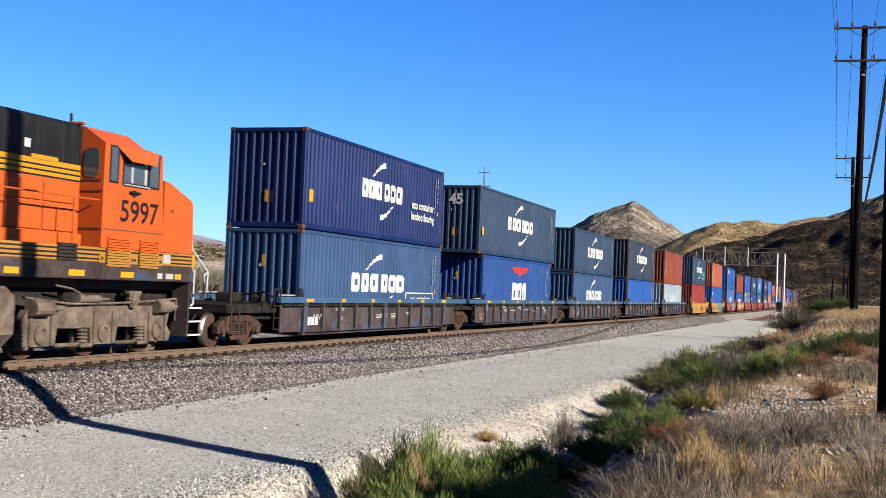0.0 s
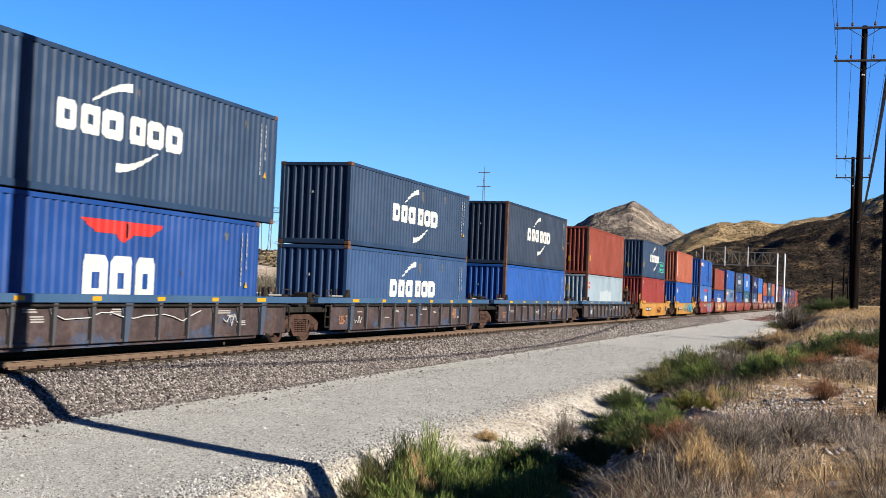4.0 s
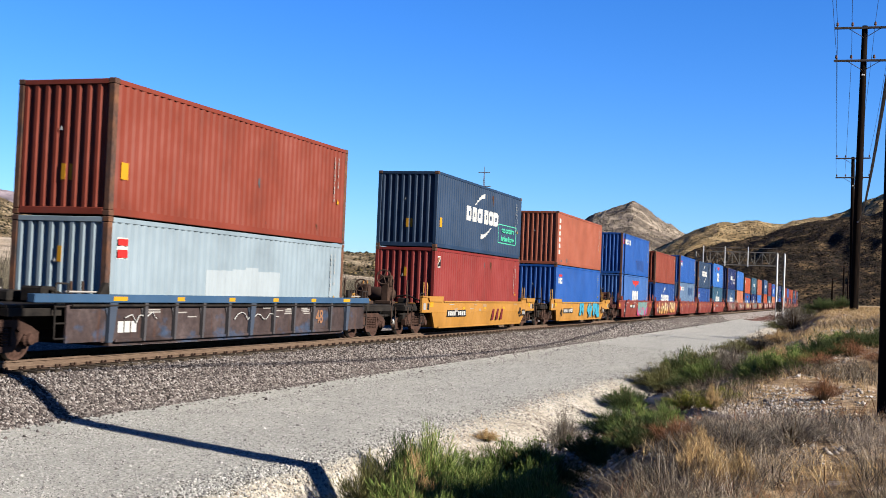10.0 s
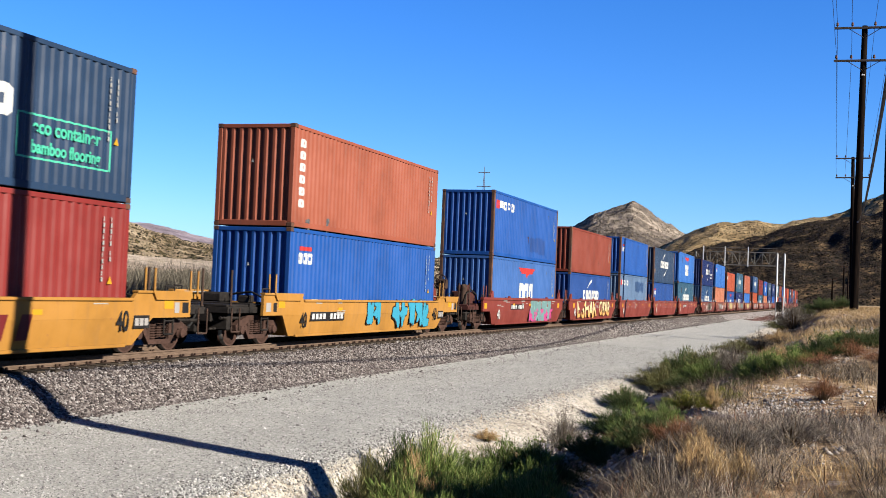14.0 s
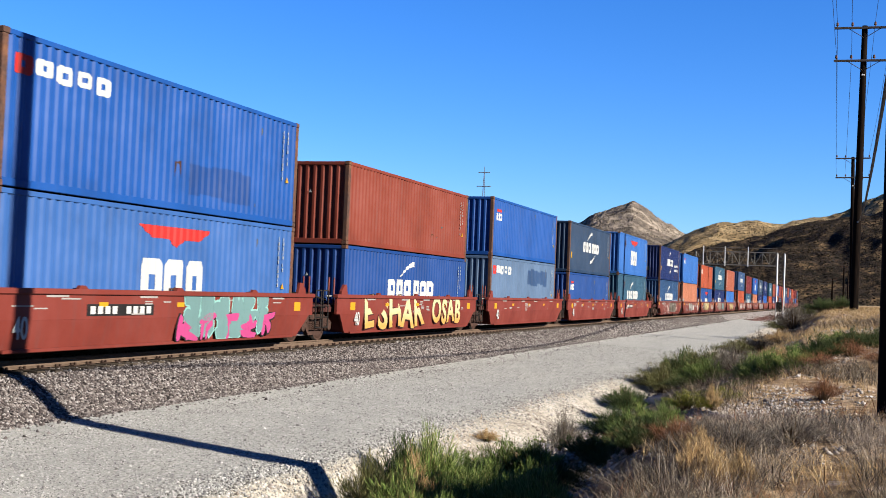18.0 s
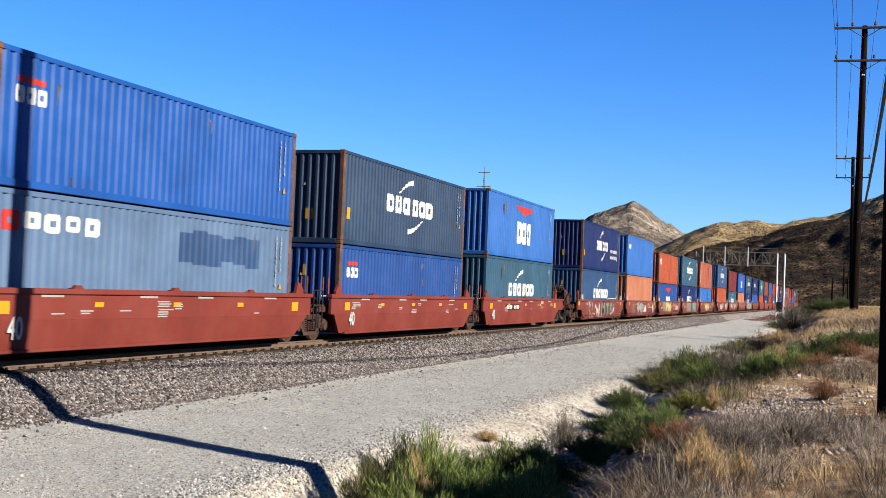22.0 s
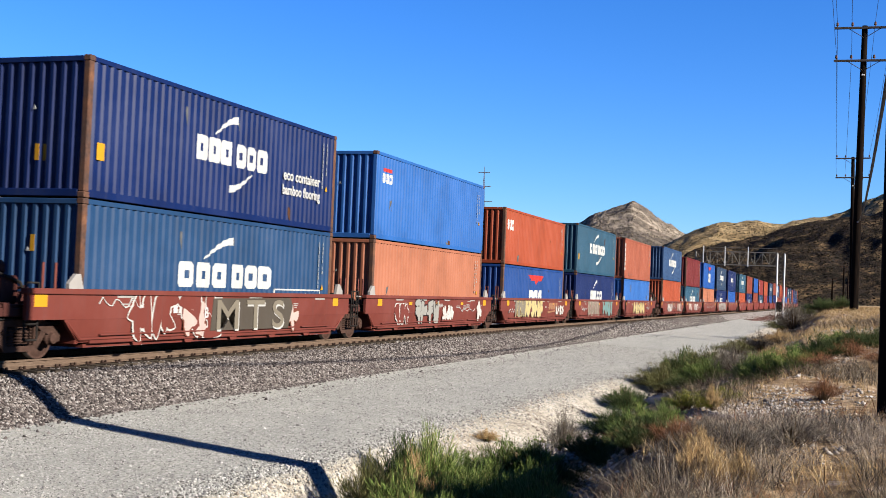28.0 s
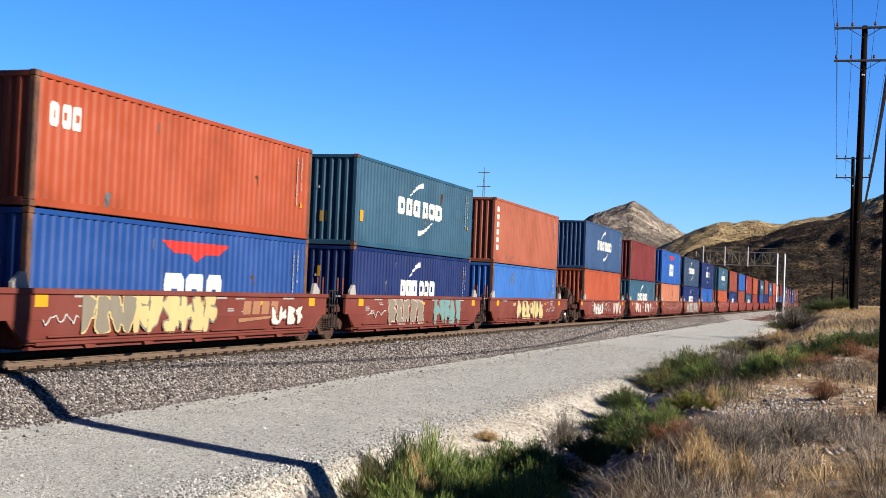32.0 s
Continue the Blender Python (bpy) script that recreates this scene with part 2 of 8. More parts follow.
PAINT["cargrey"] = stained_grey()
# car red darkened for the wagon ends: dirt and shade in one colour
dirty_shaded_red = worn_paint("dirty_shaded_red_paint", (0.10, 0.028, 0.022), 0.75, 0.9)
rib_paint = worn_paint("faded_rib_paint", (0.10, 0.095, 0.105), 0.7, 0.8)
blue_rib = worn_paint("weathered_blue_rib_paint", (0.075, 0.10, 0.15), 0.7, 0.9)
white = worn_paint("white_marking_paint", (0.78, 0.78, 0.76), 0.6, 0.15, fade=0.1)
dullwhite = worn_paint("dull_white_paint", (0.50, 0.47, 0.45), 0.7, 0.4)
patch_white = worn_paint("patched_white_paint", (0.52, 0.60, 0.66), 0.6, 0.1, fade=0.1)
tan_paint = worn_paint("tan_marking_paint", (0.45, 0.22, 0.12), 0.7, 0.4)
green_mark = worn_paint("green_marking_paint", (0.10, 0.72, 0.48), 0.6, 0.1)
red_mark = worn_paint("red_marking_paint", (0.72, 0.035, 0.03), 0.55, 0.05, fade=0.1)
yellow_mark = worn_paint("yellow_label", (0.85, 0.42, 0.02), 0.5, 0.05, fade=0.1)
black_mark = worn_paint("black_marking_paint", (0.02, 0.018, 0.018), 0.6, 0.05)
skirt_yellow = worn_paint("faded_skirt_yellow", (0.52, 0.24, 0.04), 0.55, 0.3)
rusty = rough_stuff("rusty_steel", [(0.3, (0.03, 0.02, 0.016)), (0.55, (0.06, 0.038, 0.03)), (0.75, (0.10, 0.06, 0.042))], 3, 0.8, 0.3, 0.004)
post_rust = rough_stuff("rusty_corner_steel", [(0.3, (0.05, 0.04, 0.04)), (0.55, (0.12, 0.06, 0.04)), (0.75, (0.19, 0.09, 0.05))], 2.2, 0.8, 0.3, 0.004)
dark_steel = rough_stuff("dark_greasy_steel", [(0.3, (0.012, 0.011, 0.011)), (0.7, (0.035, 0.03, 0.027))], 3, 0.65, 0.3, 0.004)
truck_dust = rough_stuff("dusty_truck_steel", [(0.3, (0.05, 0.036, 0.028)), (0.55, (0.13, 0.098, 0.078)), (0.75, (0.20, 0.16, 0.13))], 2.5, 0.85, 0.3, 0.005)
truck_brown = rough_stuff("brown_truck_steel", [(0.3, (0.035, 0.022, 0.018)), (0.6, (0.07, 0.04, 0.032)), (0.8, (0.10, 0.06, 0.046))], 2.5, 0.8, 0.3, 0.005)
tread = rough_stuff("bright_wheel_tread", [(0.3, (0.16, 0.155, 0.15)), (0.7, (0.30, 0.29, 0.28))], 5, 0.4, 0.1, 0.002, metal=1.0)
rail_side = rough_stuff("brown_rail_steel", [(0.3, (0.085, 0.058, 0.042)), (0.6, (0.15, 0.105, 0.078)), (0.8, (0.21, 0.155, 0.115))], 4, 0.8, 0.25, 0.003, "Generated", (2, 900, 2))
rail_head = rough_stuff("polished_rail_head", [(0.3, (0.30, 0.27, 0.24)), (0.7, (0.48, 0.45, 0.42))], 4, 0.35, 0.05, 0.001, metal=0.8)
tie_stuff = rough_stuff("weathered_tie_wood", [(0.3, (0.035, 0.028, 0.022)), (0.6, (0.08, 0.064, 0.05)), (0.8, (0.13, 0.105, 0.085))], 4, 0.95, 0.5, 0.01)
pole_wood = rough_stuff("tarred_pole_wood", [(0.3, (0.004, 0.003, 0.003)), (0.6, (0.012, 0.008, 0.006)), (0.8, (0.035, 0.02, 0.015))], 3, 0.95, 0.5, 0.01, "Object", (5, 5, 0.4))
arm_wood = rough_stuff("weathered_arm_wood", [(0.3, (0.04, 0.035, 0.035)), (0.7, (0.10, 0.085, 0.08))], 4, 0.9, 0.4, 0.006)
galvanised = rough_stuff("galvanised_steel", [(0.3, (0.70, 0.71, 0.72)), (0.7, (0.95, 0.95, 0.95))], 3, 0.5, 0.1, 0.002, metal=0.2)
grey_lattice = rough_stuff("dull_lattice_steel", [(0.3, (0.11, 0.10, 0.09)), (0.7, (0.19, 0.18, 0.165))], 3, 0.6, 0.1, 0.002, metal=0.2)
porcelain = rough_stuff("brown_porcelain", [(0.3, (0.10, 0.05, 0.035)), (0.7, (0.16, 0.08, 0.05))], 6, 0.25, 0.05, 0.002)
wire_stuff = rough_stuff("dark_wire", [(0.3, (0.05, 0.055, 0.06)), (0.7, (0.10, 0.10, 0.11))], 3, 0.5, 0.05, 0.001)
rubber = rough_stuff("black_rubber", [(0.3, (0.012, 0.012, 0.012)), (0.7, (0.03, 0.03, 0.03))], 8, 0.75, 0.2, 0.002)
window_glass, _nt, _p = tree_of("dark_window_glass")
_p.inputs["Base Color"].default_value = (0.02, 0.025, 0.03, 1)
_p.inputs["Roughness"].default_value = 0.06


# ---- the line of the track ----
BEND_Y, BEND_R = 445.0, 350.0


def track_at(s):
    """Place and heading (degrees) at s metres along the line; it bends away beyond BEND_Y."""
    if s <= BEND_Y:
        return TX, s, 0.0
    a = (s - BEND_Y) / BEND_R
    return TX - BEND_R * (1 - math.cos(a)), BEND_Y + BEND_R * math.sin(a), math.degrees(a)


def centre_x(y):
    d = np.clip(y - BEND_Y, 0, BEND_R * 0.97)
    return TX - (BEND_R - np.sqrt(BEND_R**2 - d**2))


# ---- ground: one sheet with the ballast bank, the road, the ditch and the dry bank on it ----
def road_edge(y):
    return -7.7 + 0.036 * np.clip(y - 24, 0, 36) - 0.0135 * np.clip(y - 60, 0, 120) + 0.25 * lattice(y * 0.35, y * 0.0, 5)


def bank_height(y):
    return 0.33 + 0.0156 * np.clip(y - 10, 0, 69)


def ground_z(x, y, fine=True):
    x, y = np.asarray(x, float), np.asarray(y, float)
    u = x - centre_x(y)
    z = np.full(np.broadcast(x, y).shape, -0.86)
    bed = np.interp(np.abs(u), [0, 1.2, 1.6, 2.05, 2.62, 3.4], [-0.22, -0.22, -0.29, -0.50, -0.87, -0.93])
    z = np.where(np.abs(u) < 3.4, bed, z)
    far = ramp01(-u, 5, 16)
    z = z + 0.45 * far
    e = road_edge(y)
    road = -0.93 - 0.17 * np.clip((x - TX - 3.4) / (e - TX - 3.4), 0, 1)
    cut = ramp01(y, 6, 9) * (1 - ramp01(y, 17.5, 22))
    low = road - (0.42 + 0.22 * cut) * ramp01(x, e, e + 1.5 - 0.85 * cut) * (1 - 0.35 * ramp01(y, 45, 90))
    foot = e + 1.7
    brow = -0.5 + 0.5 * lattice(y * 0.3, y * 0, 8)
    close = ramp01(y, 5, 9) * (1 - ramp01(y, 16, 25))
    brow = brow + (-1.75 - brow) * close
    t = 0.92 * np.clip((x - foot) / (brow - foot), 0, 1) ** 1.15 + 0.08 * np.clip((x - brow) / (1.2 - brow), 0, 1)
    t = t + 0.07 * np.sin(np.pi * np.clip(t, 0, 1)) * lattice(y * 0.5, x * 0.7, 9)
    verge = low + (bank_height(y) - low) * t
    # a worn step in the bank close by
    verge = verge - 0.9 * (1 - ramp01(x + 0.3 * lattice(y * 0.6, y * 0, 12) - 0.75 * (1 - ramp01(y, 10, 13)), -2.6, -2.15)) * ramp01(x, e + 1.5, e + 3.2) * (1 - ramp01(y, 15.5, 19)) * ramp01(y, 5, 9)
    z = np.where(u > 3.4, verge, z)
    z = z + np.clip(x - 3, 0, 120) * 0.03 * (u > 3)
    if fine:
        rough_k = 0.03 + 0.10 * ramp01(x, e, e + 1.0) + 0.25 * ramp01(-u, 6, 30)
        z = z + np.where(np.abs(u) < 3.6, 0.02, rough_k) * fractal(x * 0.9, y * 0.9, 21, 4)
        z = z + 0.012 * ramp01(x, e, e + 1.0) * fractal(x * 7, y * 7, 31, 2)
    return z


def ground_material():
    m, nt, p = tree_of("dry_ground")

    def attr(name):
        a = nt.nodes.new("ShaderNodeAttribute")
        a.attribute_name = name
        return a.outputs["Fac"]

    def edged(name, lo, hi, scale, amount):
        n = noise_node(nt, scale, 5)
        a = nt.nodes.new("ShaderNodeMath")
        a.operation = "MULTIPLY_ADD"
        a.inputs[1].default_value = amount
        nt.links.new(n, a.inputs[0])
        nt.links.new(attr(name), a.inputs[2])
        r = nt.nodes.new("ShaderNodeMapRange")
        r.inputs["From Min"].default_value, r.inputs["From Max"].default_value = lo + amount * 0.5, hi + amount * 0.5
        nt.links.new(a.outputs[0], r.inputs["Value"])
        return r.outputs[0]

    tc = nt.nodes.new("ShaderNodeTexCoord")

    def pebbles(scale):
        vor = nt.nodes.new("ShaderNodeTexVoronoi")
        vor.inputs["Scale"].default_value = scale
        nt.links.new(tc.outputs["Object"], vor.inputs["Vector"])
        sep = nt.nodes.new("ShaderNodeSeparateColor")
        nt.links.new(vor.outputs["Color"], sep.inputs[0])
        return sep.outputs[0], vor.outputs["Distance"]

    grit = noise_node(nt, 24, 6, rough=0.8)
    mid = noise_node(nt, 0.7, 6)
    peb, _ = pebbles(34)
    coarse, coarse_d = pebbles(13)
    road = ramp_node(nt, grit, [(0.3, (0.138, 0.135, 0.125)), (0.5, (0.285, 0.282, 0.265)), (0.7, (0.42, 0.415, 0.395))])
    road = mix_node(nt, 0.75, road, ramp_node(nt, peb, [(0.0, (0.5,) * 3), (0.25, (0.92,) * 3), (0.8, (1.05,) * 3), (1.0, (1.5,) * 3)]), "MULTIPLY")
    road = mix_node(nt, 0.5, road, ramp_node(nt, coarse, [(0.0, (0.62,) * 3), (0.12, (1.0,) * 3), (0.9, (1.0,) * 3), (1.0, (1.35,) * 3)]), "MULTIPLY")
    road = mix_node(nt, 0.7, road, ramp_node(nt, mid, [(0.3, (0.80, 0.80, 0.80)), (0.7, (1.10, 1.10, 1.08))]), "MULTIPLY")
    stone, _ = pebbles(19)
    stones = ramp_node(nt, stone, [(0.0, (0.03, 0.028, 0.028)), (0.4, (0.10, 0.09, 0.086)), (0.75, (0.19, 0.165, 0.155)), (1.0, (0.34, 0.31, 0.30))])
    pale = ramp_node(nt, grit, [(0.3, (0.15, 0.13, 0.11)), (0.5, (0.31, 0.285, 0.25)), (0.7, (0.46, 0.435, 0.395))])
    pale = mix_node(nt, 0.8, pale, ramp_node(nt, coarse, [(0.0, (0.45,) * 3), (0.3, (0.95,) * 3), (1.0, (1.35,) * 3)]), "MULTIPLY")
    pale = mix_node(nt, 0.8, pale, ramp_node(nt, mid, [(0.35, (0.66, 0.62, 0.56)), (0.65, (1.1, 1.1, 1.08))]), "MULTIPLY")
    straw_n = noise_node(nt, 2.4, 7, rough=0.7)
    straw = ramp_node(nt, straw_n, [(0.3, (0.065, 0.043, 0.027)), (0.44, (0.19, 0.125, 0.07)), (0.54, (0.30, 0.21, 0.13)), (0.66, (0.42, 0.345, 0.28))])
    straw = mix_node(nt, 0.6, straw, ramp_node(nt, grit, [(0.3, (0.55,) * 3), (0.7, (1.2,) * 3)]), "MULTIPLY")
    straw = mix_node(nt, 0.7, straw, ramp_node(nt, coarse, [(0.0, (0.35,) * 3), (0.25, (0.9,) * 3), (1.0, (1.35,) * 3)]), "MULTIPLY")
    wild_n = noise_node(nt, 0.035, 8, rough=0.65)
    wild = ramp_node(nt, wild_n, [(0.35, (0.10, 0.085, 0.05)), (0.5, (0.22, 0.17, 0.10)), (0.65, (0.36, 0.29, 0.19))])
    col = mix_node(nt, edged("ballast", 0.3, 0.6, 2.0, 0.5), road, stones)
    col = mix_node(nt, edged("ditch", 0.25, 0.75, 1.2, 0.7), col, pale)
    col = mix_node(nt, edged("bank", 0.3, 0.7, 0.9, 0.8), col, straw)
    col = mix_node(nt, edged("wild", 0.3, 0.7, 0.2, 0.5), col, wild)
    col = mix_node(nt, 1.0, col, (0.62, 0.62, 0.62), "MULTIPLY")
    nt.links.new(col, p.inputs["Base Color"])
    p.inputs["Roughness"].default_value = 0.95
    p.inputs["Specular IOR Level"].default_value = 0.03
    bump_node(nt, p, grit, 0.9, 0.03)
    return m


def build_ground():
    xs = np.concatenate([-np.geomspace(40, 3000, 40)[::-1], np.arange(-38, -19, 1.0), np.arange(-19, 4.0, 0.14), np.arange(4.2, 12, 0.6), np.geomspace(12.5, 3000, 40)])
    ys = np.concatenate([-np.geomspace(14, 3000, 30)[::-1], np.arange(-12, 6, 1.0), np.arange(6, 36, 0.16), np.arange(36, 90, 0.5), np.arange(90, 300, 3.0), np.geomspace(303, 4500, 60)])
    X, Y = np.meshgrid(xs, ys, indexing="ij")
    Z = ground_z(X, Y)
    n, k = X.shape
    i = np.arange(n * k).reshape(n, k)
    faces = np.stack([i[:-1, :-1], i[1:, :-1], i[1:, 1:], i[:-1, 1:]], -1).reshape(-1, 4)
    me = fast_mesh("ground", np.stack([X, Y, Z], -1).reshape(-1, 3), faces, ground_material(), True)
    u = X - centre_x(Y)
    e = road_edge(Y)
    zones = {
        # Past the track the dark stone colour runs wide to deepen the train's shade.
        "ballast": np.where(u > 0, 1 - ramp01(u, 2.45, 3.05), 1 - ramp01(-u, 15, 19)),
        "ditch": ramp01(X, e - 0.25, e + 0.35) * (u > 2),
        "bank": ramp01(X, e + 2.0, e + 3.6) * (u > 2),
        "wild": np.maximum(ramp01(-u, 15, 20), ramp01(Y, 250, 400) * (np.abs(u) > 9)),
    }
    for name, val in zones.items():
        a = me.attributes.new(name, "FLOAT", "POINT")
        a.data.foreach_set("value", val.astype(np.float32).ravel())
    return thing("ground", "dry gravel road, ballast bank and straw-coloured verge", "ground", kind="structure", data=me)


build_ground()


# ---- hills ----
HILLS = {}


def hill_material(name, stops, scale, specks, dots=0.5, scrub=(0.03, 0.03, 0.016), relief=3.0):
    m, nt, p = tree_of(name)
    col = ramp_node(nt, noise_node(nt, scale, 12, rough=0.78), stops)
    fine = noise_node(nt, specks * 0.45, 8, rough=0.75)
    col = mix_node(nt, 0.85, col, ramp_node(nt, fine, [(0.35, (0.45,) * 3), (0.5, (0.95,) * 3), (0.65, (1.4,) * 3)]), "MULTIPLY")
    sp = noise_node(nt, specks, 3, rough=0.6)
    col = mix_node(nt, ramp_node(nt, sp, [(dots, (0, 0, 0)), (dots + 0.05, (1, 1, 1))]), col, scrub)
    col = mix_node(nt, 1.0, col, (0.62, 0.62, 0.62), "MULTIPLY")
    nt.links.new(col, p.inputs["Base Color"])
    p.inputs["Roughness"].default_value = 0.95
    p.inputs["Specular IOR Level"].default_value = 0.02
    bump_node(nt, p, fine, 1.0, relief)
    return m


def hill(name, label, az, tans, foot, crest, material, rough=0.12, seed=3, shape=1.0, gully=0.0, crag=0.03, cols=220, rows=56):
    """A ridge seen along the bearings az (degrees from +y, clockwise) that climbs from foot to crest metres away."""
    a = np.linspace(az[0], az[-1], cols)
    tall = np.interp(a, az, tans)
    kern = np.ones(5) / 5
    tall = np.convolve(np.pad(tall, 2, mode="edge"), kern, "valid")
    r = np.concatenate([np.linspace(foot, crest, rows), crest + (crest - foot) * np.linspace(0.12, 1.0, 8)])
    A, R = np.meshgrid(np.radians(a), r, indexing="ij")
    T = np.repeat(tall[:, None], len(r), 1)
    climb = np.clip((R - foot) / (crest - foot), 0, 1) ** shape
    drop = 1 - np.clip((R - crest) / (crest - foot), 0, 1) ** 1.5
    X, Y = R * np.sin(A), R * np.cos(A)
    scale = (crest - foot) / 5
    n1 = fractal(X / scale, Y / scale, seed, 5)
    n2 = 1 - np.abs(fractal(X / (scale * 0.8) + 3, Y / (scale * 2.4), seed + 9, 4))
    body = (T * crest + 3.7) * climb * drop
    Z = body + (rough * n1 + gully * (n2 - 0.8)) * body.max() * np.sin(np.pi * np.clip(climb * 0.92, 0, 1)) * drop
    crags = (1 - np.abs(fractal(X / (scale * 0.22), Y / (scale * 0.5), seed + 50, 4))) - 0.75
    Z = Z + crag * crags * body
    Z = Z + fractal(X / (scale * 0.12), Y / (scale * 0.12), seed + 30, 3) * body.max() * 0.012
    edge = np.minimum(ramp01(a, a[0], a[0] + (a[-1] - a[0]) * 0.04), 1 - ramp01(a, a[-1] - (a[-1] - a[0]) * 0.04, a[-1]))
    Z = Z * edge[:, None] - 2.0
    i = np.arange(Z.size).reshape(Z.shape)
    faces = np.stack([i[:-1, :-1], i[:-1, 1:], i[1:, 1:], i[1:, :-1]], -1).reshape(-1, 4)
    HILLS[name] = np.stack([X, Y, Z], -1)[:, :rows]
    me = fast_mesh(name, np.stack([X, Y, Z], -1).reshape(-1, 3), faces, material, True)
    return thing(name, label, "hill", kind="structure", data=me)


tan_hill = hill_material("tan_scrub_hillside", [(0.36, (0.12, 0.085, 0.045)), (0.5, (0.27, 0.19, 0.10)), (0.62, (0.38, 0.285, 0.165))], 0.012, 0.5, 0.55)
rock_hill = hill_material("rocky_hillside", [(0.40, (0.08, 0.068, 0.064)), (0.49, (0.20, 0.165, 0.138)), (0.58, (0.37, 0.31, 0.25))], 0.009, 0.25, 0.60, relief=9.0)
burnt_hill = hill_material("dark_burnt_hillside", [(0.40, (0.011, 0.009, 0.008)), (0.50, (0.032, 0.024, 0.019)), (0.57, (0.095, 0.064, 0.036)), (0.64, (0.23, 0.16, 0.085))], 0.07, 0.55, 0.54, (0.008, 0.008, 0.006))
# The bluish haze of distance is put into this hill's colours.
haze_hill = hill_material("far_mountain_painted_haze", [(0.3, (0.16, 0.135, 0.16)), (0.5, (0.21, 0.175, 0.20)), (0.7, (0.26, 0.22, 0.24))], 0.004, 0.03, 0.70, (0.12, 0.11, 0.13), 20.0)
olive_hill = hill_material("olive_scrub_hillside", [(0.38, (0.055, 0.042, 0.028)), (0.49, (0.20, 0.148, 0.092)), (0.58, (0.40, 0.32, 0.22))], 0.02, 0.4, 0.56, relief=5.0)

hill("peak_hill", "steep rocky pointed hill with sparse dry scrub", [-16, -14.2, -12.6, -11.5, -10.6, -9.9, -9.65, -9.4, -8.8, -7.9, -7.0, -5.8, -4.5],
     [0.022, 0.04, 0.0566, 0.069, 0.0748, 0.079, 0.0805, 0.078, 0.0722, 0.064, 0.055, 0.044, 0.03], 900, 1500, rock_hill, 0.06, 41, 0.9, 0.13, crag=0.07, cols=300, rows=90)
hill("golden_hill", "long golden grassy ridge dotted with scrub", [-10.5, -9, -8.1, -7.0, -6.1, -5.1, -3.6, -2.9, -1.7, -0.7, 0.3, 1.0, 1.9, 3.5, 8, 16, 26],
     [0.022, 0.036, 0.043, 0.054, 0.0606, 0.0645, 0.0665, 0.064, 0.069, 0.0718, 0.077, 0.0845, 0.092, 0.10, 0.12, 0.13, 0.05], 650, 1050, tan_hill, 0.07, 52, 0.8, 0.06, cols=300)
hill("burnt_hill", "dark burnt hillside with black scrub and golden patches", [-8.2, -6.75, -5.0, -3.2, -2.2, -1.2, 0.0, 1.2, 2.2, 5, 12, 22],
     [0.026, 0.0395, 0.047, 0.055, 0.062, 0.068, 0.0705, 0.073, 0.08, 0.095, 0.11, 0.05], 520, 760, burnt_hill, 0.10, 63, 0.75, 0.10, cols=300)
hill("far_mountain", "far mountain range with bluish haze painted into its colour", [-75, -60, -48, -42, -39.4, -38.3, -37.3, -35.8, -34.4, -33, -30, -26, -20, -16],
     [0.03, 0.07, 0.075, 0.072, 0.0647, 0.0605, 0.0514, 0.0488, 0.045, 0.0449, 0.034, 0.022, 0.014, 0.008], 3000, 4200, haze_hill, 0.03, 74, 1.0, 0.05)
hill("olive_hill", "olive and tan scrub-covered hill beyond the line", [-62, -50, -44, -41, -39.8, -37.3, -36.6, -35.7, -35.0, -34.2, -32.9, -31, -28, -24, -18, -13],
     [0.03, 0.06, 0.065, 0.062, 0.0588, 0.0422, 0.0415, 0.046, 0.0482, 0.045, 0.0379, 0.03, 0.026, 0.028, 0.025, 0.008], 420, 900, olive_hill, 0.05, 85, 0.9, 0.12, crag=0.14, cols=420, rows=90)
sand_hill = hill_material("pale_sand_cut", [(0.3, (0.27, 0.21, 0.15)), (0.5, (0.38, 0.31, 0.24)), (0.7, (0.46, 0.39, 0.32))], 0.03, 0.3, 0.70)
hill("sand_cut", "pale bare sand bank below the far hills", [-60, -46, -41, -38.8, -37.6, -36.2, -35.4, -33, -28, -20],
     [0.012, 0.02, 0.026, 0.0275, 0.029, 0.024, 0.019, 0.017, 0.014, 0.004], 270, 380, sand_hill, 0.04, 96, 1.0, 0.03)


# ---- track: rails, ties, clips ----
def rail_line(x_off, name):
    """A rail of the usual T section swept along the line."""
    prof = [(-0.076, -0.172), (0.076, -0.172), (0.076, -0.155), (0.012, -0.130), (0.012, -0.045), (0.037, -0.036), (0.037, -0.004), (0.030, 0.0), (-0.030, 0.0), (-0.037, -0.004), (-0.037, -0.036), (-0.012, -0.045), (-0.012, -0.130), (-0.076, -0.155)]
    ss = list(np.arange(-60, BEND_Y, 12.0)) + list(np.arange(BEND_Y, 840, 10.0))
    sh, k = Shape(), len(prof)
    vs, fs = [], []
    for j, s in enumerate(ss):
        x, y, h = track_at(s)
        c, sn = math.cos(radians(h)), math.sin(radians(h))
        for px, pz in prof:
            vs.append((x + (x_off + px) * c, y + (x_off + px) * sn, pz))
        if j:
            for i in range(k):
                fs.append(((j - 1) * k + i, (j - 1) * k + (i + 1) % k, j * k + (i + 1) % k, j * k + i))
    sh.add(vs, fs)
    me = sh.mesh(name, rail_side)
    me.materials.append(rail_head)
    for p in me.polygons:
        p.material_index = 1 if p.normal.z > 0.9 and p.center.z > -0.01 else 0
    return me


track = thing("track", "worn railway track on weathered wooden ties", "railway track", kind="structure")
